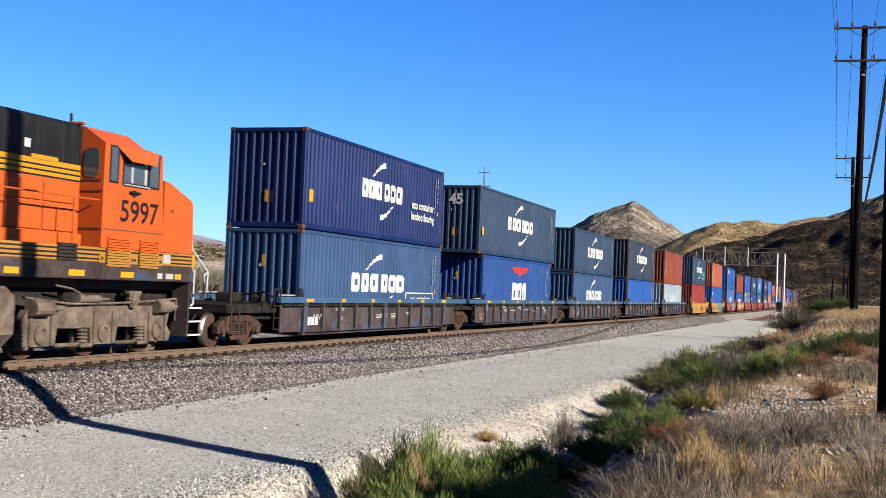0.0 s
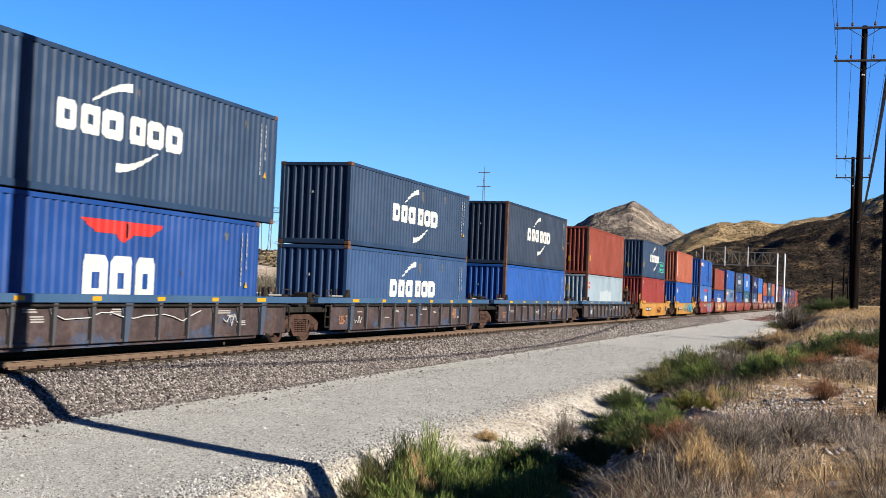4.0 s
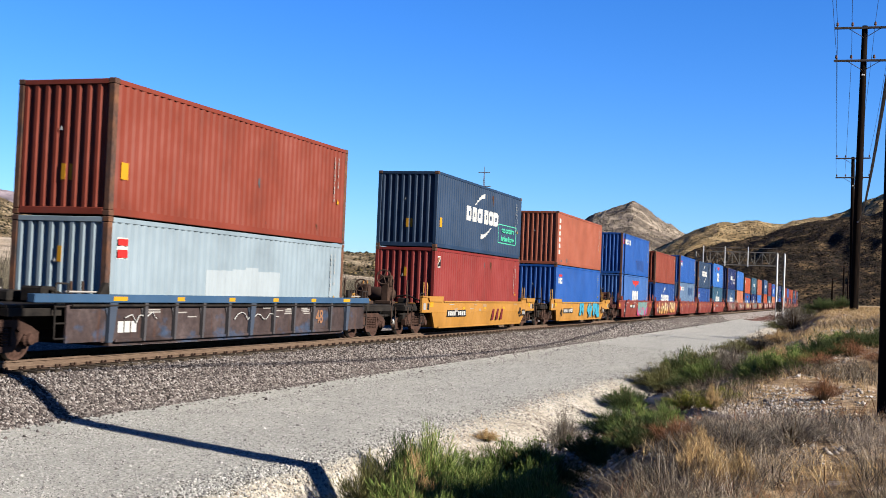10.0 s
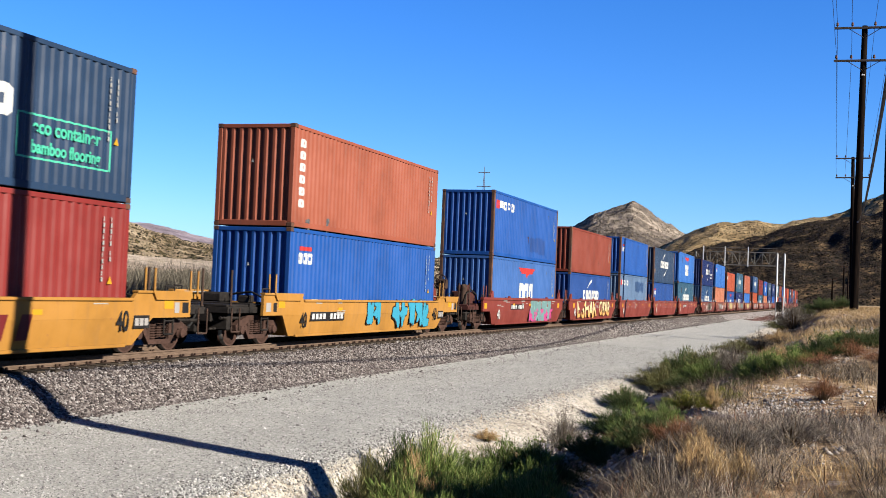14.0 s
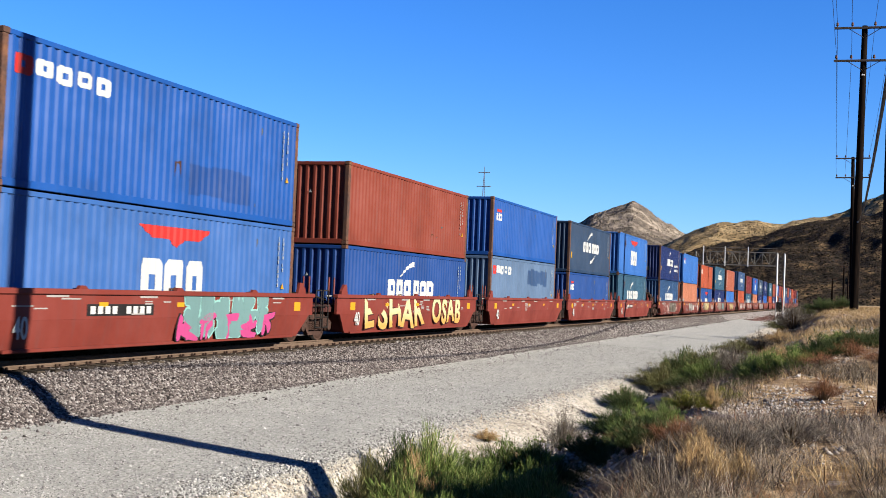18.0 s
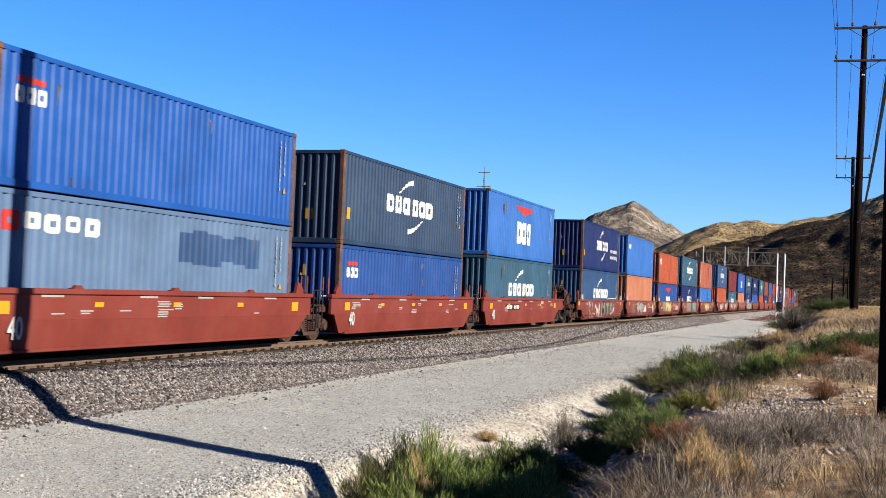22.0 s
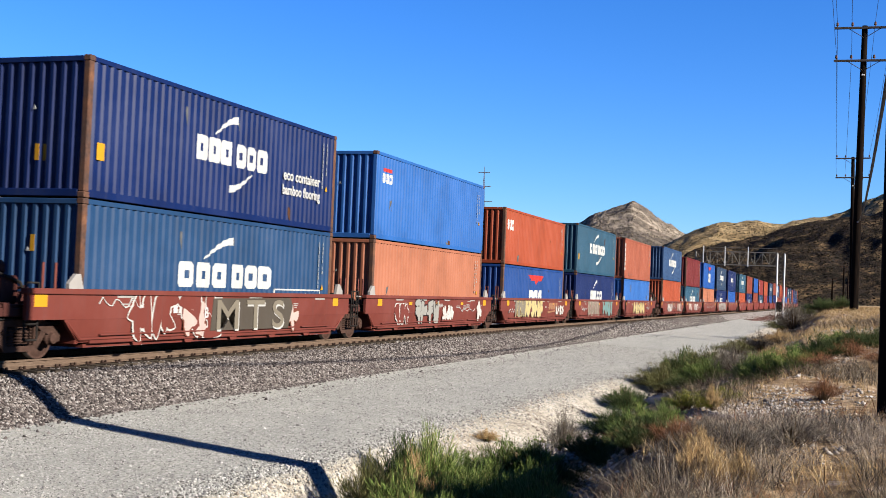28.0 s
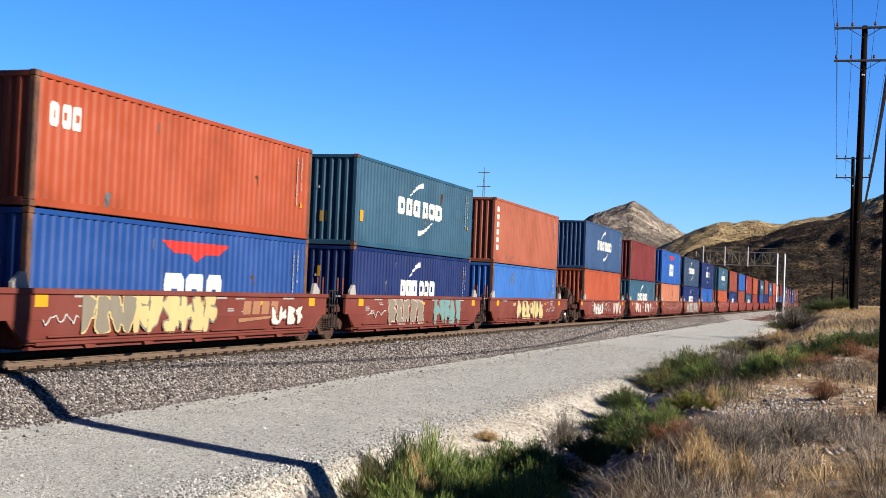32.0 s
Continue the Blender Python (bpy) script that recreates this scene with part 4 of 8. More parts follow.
def graffiti(car, y0, y1, z0, z1, fill, line, seed, x, glyphs=5):
    """Sprayed tag: bulging overlapping strokes with an outline, no letters."""
    rng = random.Random(seed)
    w = (y1 - y0) / glyphs
    for g in range(glyphs):
        strokes = []
        cy = y0 + w * (g + 0.5)
        tall_ = z1 - z0
        for kind_ in rng.choice(("vvdh", "vdhd", "dvdh", "vhdhd", "ddvh")):
            if kind_ == "v":
                sy, sz, an, ln = cy + rng.choice((-0.30, 0.30, -0.1)) * w, (z0 + z1) / 2 + rng.uniform(-0.06, 0.06) * tall_, radians(90 + rng.uniform(-16, 16)), 0.46 * tall_
            elif kind_ == "h":
                sy, sz, an, ln = cy + rng.uniform(-0.08, 0.08) * w, z0 + rng.choice((0.16, 0.5, 0.82)) * tall_, radians(rng.uniform(-18, 18)), 0.42 * w
            else:
                sy, sz, an, ln = cy, (z0 + z1) / 2, radians(rng.uniform(0, 180)), rng.uniform(0.25, 0.45) * tall_
            strokes.append((sy, sz, an, ln, rng.uniform(0.11, 0.17) * tall_))
        for grow, mat, dx, nm in ((0.045, line, 0.0, "tag_outline"), (0.0, fill, 0.004 + 0.0007 * g, "tag_fill")):
            sh = Shape()
            for j, (sy, sz, an, ln, hw) in enumerate(strokes):
                pts = []
                for i in range(16):
                    b = 2 * math.pi * i / 16
                    a_, c_ = math.cos(b), math.sin(b)
                    px = math.copysign(abs(a_) ** 0.6, a_) * (ln + grow) * (1 + 0.12 * math.sin(3 * b + seed))
                    pz = math.copysign(abs(c_) ** 0.6, c_) * (hw + grow) * (1 + 0.25 * math.sin(b + g))
                    yy = sy + px * math.cos(an) - pz * math.sin(an)
                    zz = sz + px * math.sin(an) + pz * math.cos(an)
                    pts.append((min(max(yy, y0), y1), min(max(zz, z0), z1)))
                xx = x + dx + 0.0009 * j
                sh.add([(xx, p, q) for p, q in pts], [tuple(range(16))])
            part(nm, sh, mat, car)


def spray_fade(name, low, high):
    """Sprayed paint that fades from one colour at the foot of the letters to another."""
    m, nt, p = tree_of(name)
    tc = nt.nodes.new("ShaderNodeTexCoord")
    sep = nt.nodes.new("ShaderNodeSeparateXYZ")
    nt.links.new(tc.outputs["Generated"], sep.inputs[0])
    col = ramp_node(nt, sep.outputs[1], [(0.1, tint(low, 0.25)), (0.5, tint(high, 0.25))])
    col = mix_node(nt, 0.6, col, ramp_node(nt, noise_node(nt, 4, 5), [(0.35, (0.75,) * 3), (0.65, (1.1,) * 3)]), "MULTIPLY")
    nt.links.new(col, p.inputs["Base Color"])
    p.inputs["Roughness"].default_value = 0.6
    return m


def sprayed_word(car, words, y, z, size, wide, fill, line, x):
    for fat, mat, dx, nm in ((0.075, line, 0.0, "tag_outline"), (0.04, fill, 0.005, "tag_fill")):
        at = y - 0.33 * size * wide * len(words)
        for k, letter in enumerate(words):
            at_y = at + 0.66 * size * wide * (k + 0.5)
            m = Matrix.Translation((x + dx + 0.0006 * k, at_y, z + 0.03 * (-1) ** k)) @ Matrix(((0, 0, 1, 0), (1, 0, 0, 0), (0, 1, 0, 0), (0, 0, 0, 1))) @ Matrix.Diagonal((wide, 1, 1, 1)) @ pose(0, 0, 0, 0, 0, (4, -5, 3, -3, 5)[k])
            part(nm, text_mesh(letter, size, mat, 0.002, fat), mat, car, at=m)


def spray(name, c):
    return shared(("spray", name), lambda: worn_paint(name, c, 0.6, 0.2, fade=0.15))


def well_car(kind, near_end, far_end, gap_n, gap_f, near=True, number="", tags=(), spin=True, seed=0, brakes="", plate=False, scribbles=()):
    """A well car round a 40-foot stack. Its origin lies on the rails under the middle of the well; gap_n and gap_f are
    the distances from the container's ends to the joint or coupler."""
    top_c, body_c, label = CAR_LOOKS[kind]
    top_m, body = PAINT[top_c], PAINT[body_c]
    car = thing("well_car", label, "railway wagon", group="well cars of the train")
    hl = 6.096
    long_ = kind == "grey"
    n0 = -hl - min(gap_n - 0.55, 1.55 if long_ else 1.82 if near_end == "coupler" else 0.95)
    f0 = hl + min(gap_f - 0.55, 1.55 if long_ else 2.3 if kind == "yellow" else 1.82 if far_end == "coupler" else 0.95)
    foot = 0.33 if kind in ("grey", "faded") else 0.22
    # End gear is coloured darker than the walls, for dirt and for shade.
    dirty = dark_steel if kind in ("grey", "yellow") else dirty_shaded_red
    for s in (1, -1):
        def side_shape():
            sh = Shape()
            xo = 1.42
            if long_:
                sh.slab([(n0 + 0.12, foot), (n0 + 0.12, 1.15), (f0 - 0.12, 1.15), (f0 - 0.12, foot)], xo - 0.10, xo - 0.06)
            else:
                if kind == "yellow":
                    sh.slab([(n0, 0.80), (n0, 1.34), (-5.62, 1.34), (-5.5, 1.19), (6.05, 1.19), (6.2, 1.34), (f0, 1.34), (f0, 0.80)], xo - 0.08, xo)
                else:
                    sh.slab([(n0, 0.80), (n0, 1.30), (f0, 1.30), (f0, 0.80)], xo - 0.08, xo)
                sh.slab([(-hl - 0.70, 0.80), (hl + 0.75, 0.80), (hl + 0.12, foot), (-hl - 0.14, foot)], xo - 0.08, xo - 0.004)
                k = len(sh.v) - 8
                for i in range(k, len(sh.v)):
                    x, y, z = sh.v[i]
                    sh.v[i] = (x - (0.80 - z) * 0.14, y, z)
            sh.v = [(x * s, y, z) for x, y, z in sh.v]
            sh.f = sh.f if s > 0 else [f[::-1] for f in sh.f]
            return sh.mesh("side_wall", body)
        part("side_wall", shared(("carside", kind, s, round(n0, 2), round(f0, 2)), side_shape), body, car)
        a, b = sorted((s * 1.30, s * 1.47))
        c0, c1 = (n0 - 1.0 if long_ and near_end == "joint" else n0 - 0.05), (f0 + 1.0 if long_ and far_end == "joint" else f0 + 0.05)
        zc = (1.13, 1.30) if long_ else (1.29, 1.40)
        if kind == "yellow":
            for q0, q1 in ((n0, -5.62), (6.2, f0)):
                part("end_flange", shared(("flange", s, round(q0, 2), round(q1, 2)), lambda: Shape().slab([(q0 + 0.7, 1.20), (q1 - 0.12, 1.20), (q1, 1.40), (q0 + 0.55, 1.40)], min(s * 1.421, s * 1.475), max(s * 1.421, s * 1.475)).mesh("end_flange", top_m)), top_m, car)
                part("end_cap", shared(("endcap", s, round(q0, 2), round(q1, 2)), lambda: Shape().box(min(s * 1.30, s * 1.46), max(s * 1.30, s * 1.46), q0, q1, 1.342, 1.398, 0.01).mesh("end_cap", top_m)), top_m, car)
            c0, c1, zc = -5.5, 6.05, (1.17, 1.235)
        part("top_chord", shared(("chord", kind, s, round(c0, 2), round(c1, 2), zc), lambda: Shape().box(a, b, c0, c1, zc[0], zc[1], 0.012).mesh("top_chord", top_m)), top_m, car)
        a, b = sorted((s * 1.22, s * 1.40))
        part("bottom_sill", shared(("sillc", kind, s), lambda: Shape().box(a, b, -hl + 0.2, hl - 0.2, foot - 0.03, foot + 0.04, 0.012).mesh("bottom_sill", body)), body, car)
        if long_:
            part("train_pipe", shared(("tpipe", s, round(n0, 2), round(f0, 2)), lambda: Shape().path([(s * 1.43, n0 + 0.2, 1.07), (s * 1.43, f0 - 0.2, 1.07)], 0.03).mesh("train_pipe", dark_steel)), dark_steel, car)
            for i in range(11):
                y = -hl + 2 * hl * i / 10
                w = 0.055 if i % 5 else 0.12
                m_ = blue_rib if i % 5 == 0 else rib_paint
                z0 = 0.31
                part("rib", shared(("rib", s, w, z0, m_.name), lambda: Shape().slab([(-w, 1.13), (w * 1.3, 1.13), (w * 0.1, z0), (-w * 1.1, z0)], min(s * 1.37, s * 1.45), max(s * 1.37, s * 1.45)).slab([(-w - 0.10, 1.13), (-w + 0.02, 1.13), (-w * 1.1 + 0.02, 0.80)], min(s * 1.36, s * 1.39), max(s * 1.36, s * 1.39)).mesh("rib", m_)), m_, car, at=pose(0, y, 0))
        elif near and kind == "faded":
            # ledges low on the wall and feet under the sill
            for y, half in ((-4.6, 1.0), (-1.6, 1.7), (1.9, 1.4), (4.7, 0.9)):
                part("ledge", shared(("ledge", s, half), lambda: Shape().box(min(s * 1.34, s * 1.44), max(s * 1.34, s * 1.44), -half, half, 0.455, 0.495, 0.01).mesh("ledge", body)), body, car, at=pose(0, y, 0))
            part("lower_pipe", shared(("lpipe", s), lambda: Shape().path([(s * 1.38, -hl - 0.95, 0.86), (s * 1.38, -hl - 0.66, 0.82), (s * 1.38, -hl - 0.14, 0.40), (s * 1.38, hl + 0.12, 0.40), (s * 1.38, hl + 0.68, 0.82), (s * 1.38, hl + 0.92, 0.86)], 0.035).mesh("lower_pipe", body)), body, car)
            for y in (-4.2, -2.1, 0.0, 2.1, 4.2):
                part("foot_bracket", shared(("footb", s), lambda: Shape().slab([(-0.2, 0.31), (0.2, 0.31), (0.13, 0.22), (-0.13, 0.22)], min(s * 1.22, s * 1.38), max(s * 1.22, s * 1.38)).mesh("foot_bracket", body)), body, car, at=pose(0, y, 0))
        elif near and kind == "red":
            for y in (-3.6, 0.0, 3.6):
                part("lug", shared(("lug", kind, s), lambda: Shape().slab([(-0.16, 1.40), (-0.10, 1.47), (0.06, 1.47), (0.16, 1.40)], min(s * 1.32, s * 1.40), max(s * 1.32, s * 1.40)).mesh("lug", top_m)), top_m, car, at=pose(0, y, 0))
        if near:
            rng = random.Random(seed + s)
            count = 6 if long_ else 5
            for i in range(count):
                y = -hl + 0.2 + (2 * hl - 0.4) * i / (count - 1)
                z = {"grey": 1.215, "red": 1.09, "faded": 1.13, "yellow": 0.95}[kind]
                if not long_ and i in (0, count - 1):
                    continue
                hgt = 0.09 if long_ else 0.10
                a, b = sorted((s * 1.472, s * 1.476)) if long_ else sorted((s * 1.421, s * 1.425))
                ylen = 0.5 if i in (0, count - 1) else 0.30
                part("reflector", shared(("refl", s, long_, ylen), lambda: Shape().box(a, b, -ylen / 2, ylen / 2, -hgt / 2, hgt / 2).mesh("reflector", yellow_mark)), yellow_mark, car, at=pose(0, y, z))
            if kind != "grey" and s > 0:
                za = {"red": 1.04, "faded": 1.17, "yellow": 1.12}[kind]
                for y in (-6.86 if kind == "yellow" else n0 + 0.40 if near_end == "coupler" else -hl + 0.25, 7.48 if kind == "yellow" else hl - 0.05):
                    part("reflector", shared(("bigrefl", s), lambda: Shape().box(1.421, 1.425, -0.19, 0.19, -0.12, 0.12).mesh("reflector", yellow_mark)), yellow_mark, car, at=pose(0, y, za))
                if kind == "yellow":
                    for y, m_, w in ((n0 + 0.28, dullwhite, 0.14), (n0 + 0.66, black_mark, 0.10), (f0 - 0.22, black_mark, 0.13), (f0 - 0.58, dullwhite, 0.10)):
                        part("small_plate", shared(("splate", m_.name, w), lambda: Shape().box(1.421, 1.4255, -w, w, -0.12, 0.12).mesh("small_plate", m_)), m_, car, at=pose(0, y, 1.02))
                    part("data_panel", shared(("dpanel",), lambda: Shape().box(1.42, 1.424, -0.30, 0.30, -0.14, 0.14).mesh("data_panel", black_mark)), black_mark, car, at=pose(0, 6.42, 0.72))
                    for k in range(3):
                        part("panel_bar", shared(("dbar",), lambda: Shape().box(1.4245, 1.4265, -0.07, 0.07, -0.10, 0.06).mesh("panel_bar", dullwhite)), dullwhite, car, at=pose(0, 6.24 + 0.18 * k, 0.74))
                else:
                    # stencilled lines along the top edge
                    for y in (-4.4, -1.2, 0.9, 4.6):
                        part("small_print", shared(("topprint",), lambda: Shape().box(1.4215, 1.4245, -0.34, 0.34, -0.022, 0.022).mesh("small_print", dullwhite)), dullwhite, car, at=pose(0, y + rng.uniform(-0.4, 0.4), 1.255))
            if s > 0:
                xm = 1.424 if kind != "grey" else 1.363
                for i in range(9):
                    y, z, w = rng.uniform(-hl + 0.6, hl - 0.6), rng.uniform(0.86, 1.24) if kind != "grey" else rng.uniform(0.6, 1.05), rng.uniform(0.15, 0.5)
                    for j in range(rng.choice((1, 2, 3))):
                        part("small_print", shared(("print", round(w, 1), xm), lambda: Shape().box(xm - 0.002, xm + 0.001, -round(w, 1) / 2 - 0.05, round(w, 1) / 2 + 0.05, 0, 0.028).mesh("small_print", dullwhite)), dullwhite, car, at=pose(0, y + rng.uniform(-0.05, 0.05), z - 0.05 * j))
                for x_, yy in ((xm, -2.9),):
                    if kind == "yellow" and plate:
                        part("number_panel", shared("numpanel_y", lambda: Shape().box(1.421, 1.4235, -1.2, 1.2, -0.13, 0.13).mesh("number_panel", black_mark)), black_mark, car, at=pose(0, -3.84, 0.75))
                        for i in range(9):
                            if i != 4:
                                part("number_bar", shared("numbar", lambda: Shape().box(1.4245, 1.4265, -0.085, 0.085, -0.08, 0.08).mesh("number_bar", white)), white, car, at=pose(0, -3.84 - 1.0 + 0.25 * i, 0.75))
                    elif kind in ("red", "faded") and plate:
                        if kind == "red":
                            part("number_panel", shared("numpanel_r", lambda: Shape().box(1.421, 1.4235, -1.2, 1.2, -0.12, 0.12).mesh("number_panel", black_mark)), black_mark, car, at=pose(0, yy + 0.6, 0.98))
                        for i in range(9):
                            if i != 4:
                                part("number_bar", shared("numbar", lambda: Shape().box(1.4245, 1.4265, -0.085, 0.085, -0.08, 0.08).mesh("number_bar", white)), white, car, at=pose(0, yy + 0.6 - 1.0 + 0.25 * i, 0.98))
                    elif plate:
                        for i in range(3):
                            part("number_bar", shared("numbar_g", lambda: Shape().box(1.362, 1.366, -0.10, 0.10, -0.12, 0.12).mesh("number_bar", white)), white, car, at=pose(0, -hl + 0.40 + 0.24 * i, 0.62))
                if kind == "yellow":
                    side_text(car, "40", 5.72, 0.54, 0.60, black_mark, x=1.424, wide=0.75)
                if number:
                    if kind == "grey":
                        side_text(car, number, hl - 1.90, 0.56, 0.54, tan_paint, x=1.366, wide=0.9)
                    else:
                        side_text(car, number, -hl + 0.62, 0.46, 0.58, black_mark if kind == "yellow" else white, x=1.424, wide=0.72)
    # well floor, ends and platforms
    part("well_floor", shared(("wfloor", kind), lambda: Shape().box(-1.3, 1.3, -hl + 0.1, hl - 0.1, 0.22, 0.29).mesh("well_floor", body)), body, car)
    for e, gap, end, name in ((-1, gap_n, near_end, "n"), (1, gap_f, far_end, "f")):
        y0 = e * (hl + 0.12)
        part("bulkhead", shared(("bulk", kind, e), lambda: Shape().box(-1.34, 1.34, min(y0, y0 + e * 0.10), max(y0, y0 + e * 0.10), 0.30, 1.12, 0.01).mesh("bulkhead", body)), body, car)
        y1 = e * (hl + gap - (0.12 if end == "joint" else 0.55))
        # The wide lower box is added to shut out light under the platform.
        part("end_platform", shared(("plat", kind, e, round(gap, 2), end), lambda: Shape().box(-1.18, 1.18, min(y0, y1), max(y0, y1), 1.02, 1.08, 0.01).box(-0.42, 0.42, min(y0, y1), max(y0, y1), 0.55, 1.02, 0.02).box(-1.22, 1.22, min(y0, y1), max(y0, y1), 0.86, 1.02, 0.01).mesh("end_platform", dirty)), dirty, car)
        for s in (-1, 1):
            # guide that leads a container into the well
            guide_m = dullwhite if kind == "faded" else top_m
            if kind == "grey":
                part("container_guide", shared(("guide", kind, e, s), lambda: Shape().slab([(y0 - e * 0.05, 1.30), (y0 + e * 0.28, 1.30), (y0 + e * 0.10, 1.54), (y0 - e * 0.02, 1.54)], min(s * 1.30, s * 1.38), max(s * 1.30, s * 1.38)).mesh("container_guide", dark_steel)), dark_steel, car)
            elif kind != "yellow":
                part("container_guide", shared(("guide", kind, e, s), lambda: Shape().slab([(y0 - e * 0.05, 1.40), (y0 + e * 0.42, 1.40), (y0 + e * 0.42, 1.50), (y0 + e * 0.20, 1.70), (y0 + e * 0.06, 1.70)], min(s * 1.30, s * 1.38), max(s * 1.30, s * 1.38)).mesh("container_guide", guide_m)), guide_m, car)
            if near:
                for dy in (0.62, 1.0):
                    part("grab_post", shared(("gpost", kind, e, s, dy), lambda: Shape().path([(s * 1.2, y0 + e * dy, 1.05), (s * 1.2, y0 + e * dy, 1.9 if kind != "grey" else 1.55)], 0.03).mesh("grab_post", top_m if kind != "grey" else rusty)), body, car)
                part("grab_rail", shared(("grail", kind, e, s), lambda: Shape().path([(s * 1.24, y0 + e * 0.1, 1.34), (s * 1.24, y0 + e * 1.25, 1.34)], 0.022).mesh("grab_rail", dullwhite)), dullwhite, car)
                part("step", shared(("step", kind, e, s), lambda: Shape().path([(s * 1.32, y0 + e * 1.25, 1.05), (s * 1.32, y0 + e * 1.25, 0.42), (s * 1.32, y0 + e * 1.62, 0.42), (s * 1.32, y0 + e * 1.62, 1.05)], 0.022).path([(s * 1.32, y0 + e * 1.25, 0.72), (s * 1.32, y0 + e * 1.62, 0.72)], 0.02).path([(s * 1.32, y0 + e * 1.25, 1.05), (s * 1.32, y0 + e * 1.25, 1.5), (s * 1.32, y0 + e * 1.62, 1.5), (s * 1.32, y0 + e * 1.62, 1.05)], 0.02).path([(s * 1.32, y0 + e * 1.25, 1.05), (s * 1.32, y0 + e * 1.62, 1.05)], 0.02).mesh("step", dark_steel)), dark_steel, car)
        if end == "joint" and near and e < 0:
            part("valve_box", shared(("vbox", kind, round(gap, 2)), lambda: Shape().box(-0.1, 0.45, y0 - 0.9, y0 - 0.45, 1.08, 1.42, 0.04).box(-0.7, -0.3, y0 - 1.0, y0 - 0.3, 1.08, 1.32, 0.04).path([(0.2, y0 - 0.3, 1.2), (0.5, y0 - 0.7, 1.35), (0.9, y0 - 0.5, 1.2)], 0.03).mesh("valve_box", dark_steel)), dark_steel, car)
        if end == "coupler" and near:
            part("brake_rigging", shared(("rig", kind, e, round(gap, 2)), lambda: Shape().box(-0.9, -0.3, min(y0 + e * 0.3, y0 + e * 0.9), max(y0 + e * 0.3, y0 + e * 0.9), 1.08, 1.36, 0.05).box(0.0, 0.35, min(y0 + e * 0.2, y0 + e * 0.55), max(y0 + e * 0.2, y0 + e * 0.55), 1.08, 1.30, 0.04).path([(-1.1, y0 + e * 0.4, 1.2), (0.4, y0 + e * 0.5, 1.4), (1.1, y0 + e * 0.8, 1.18)], 0.03).path([(1.15, y0 + e * 0.2, 1.12), (1.15, y0 + e * 1.6, 1.12)], 0.03).box(-1.25, 1.25, min(y0 + e * 1.9, y0 + e * 2.1), max(y0 + e * 1.9, y0 + e * 2.1), 0.86, 1.12, 0.02).mesh("brake_rigging", dirty)), dirty, car)
        if end == "coupler" and near:
            ya, yz = sorted((y0 + e * 0.2, y1))
            # Dark boxes and rods fill the gap below, standing for gear and its shade.
            part("draft_gear", shared(("draft", e, round(gap, 2)), lambda: Shape().box(-0.75, 0.75, ya, yz, 0.62, 0.88, 0.03).box(-0.30, 0.30, ya, yz, 0.34, 0.62, 0.03).box(-1.05, 1.05, ya + 0.3, ya + 0.5, 0.42, 0.88, 0.03).path([(1.0, ya, 0.74), (1.0, yz, 0.70)], 0.04).path([(0.7, ya, 0.45), (0.8, yz, 0.52)], 0.03).mesh("draft_gear", dark_steel)), dark_steel, car)
            yc = e * (hl + gap)
            part("coupler", shared(("coup", e, round(gap, 2)), lambda: Shape().box(-0.12, 0.12, min(yc, yc - e * 0.7), max(yc, yc - e * 0.7), 0.72, 0.94, 0.03).box(-0.2, 0.2, min(yc, yc - e * 0.26), max(yc, yc - e * 0.26), 0.68, 0.98, 0.05).mesh("coupler", rusty)), rusty, car)
            part("air_hose", shared(("hose", e, round(gap, 2)), lambda: Shape().path([(0.3, yc - e * 0.55, 0.8), (0.32, yc - e * 0.3, 0.55), (0.28, yc - e * 0.1, 0.42), (0.2, yc, 0.45)], 0.03).mesh("air_hose", rubber)), rubber, car)
            for s in (-1, 1):
                part("corner_step", shared(("cstep", kind, e, s, round(gap, 2)), lambda: Shape().path([(s * 1.3, yc - e * 0.6, 1.0), (s * 1.3, yc - e * 0.6, 0.40), (s * 1.3, yc - e * 1.0, 0.40), (s * 1.3, yc - e * 1.0, 1.0)], 0.022).mesh("corner_step", rusty)), rusty, car)
                part("grab_post", shared(("cpost", kind, e, s, round(gap, 2)), lambda: Shape().path([(s * 1.2, yc - e * 0.7, 1.05), (s * 1.2, yc - e * 0.7, 1.95)], 0.032).mesh("grab_post", rusty)), rusty, car)
            if kind in ("red", "faded") and e < 0:
                # brake gear on the end platform: case, upright tank and bent pipes
                part("brake_case", shared(("bcase", kind, round(gap, 2)), lambda: Shape().box(0.15, 0.95, y0 - 2.25, y0 - 1.35, 1.08, 1.62, 0.05).box(0.3, 0.8, y0 - 2.0, y0 - 1.5, 1.62, 1.90, 0.08).mesh("brake_case", dirty)), dirty, car)
                for dy, r in ((2.75, 0.11), (2.45, 0.08)):
                    part("upright_tank", shared(("utank", round(gap, 2), dy), lambda: Shape().lathe((0.85, y0 - dy, 1.06), (0, 0, 1), [(0, 0), (0, r), (0.78, r), (0.86, r * 0.6), (0.86, 0)], 12).mesh("upright_tank", rusty)), rusty, car)
                part("bent_pipe", shared(("bpipe", round(gap, 2)), lambda: Shape().path([(1.0, y0 - 2.9, 1.1), (1.0, y0 - 2.8, 1.5), (1.0, y0 - 2.2, 1.72), (1.0, y0 - 1.4, 1.5), (1.0, y0 - 1.1, 1.1)], 0.03).mesh("bent_pipe", dark_steel)), dark_steel, car)
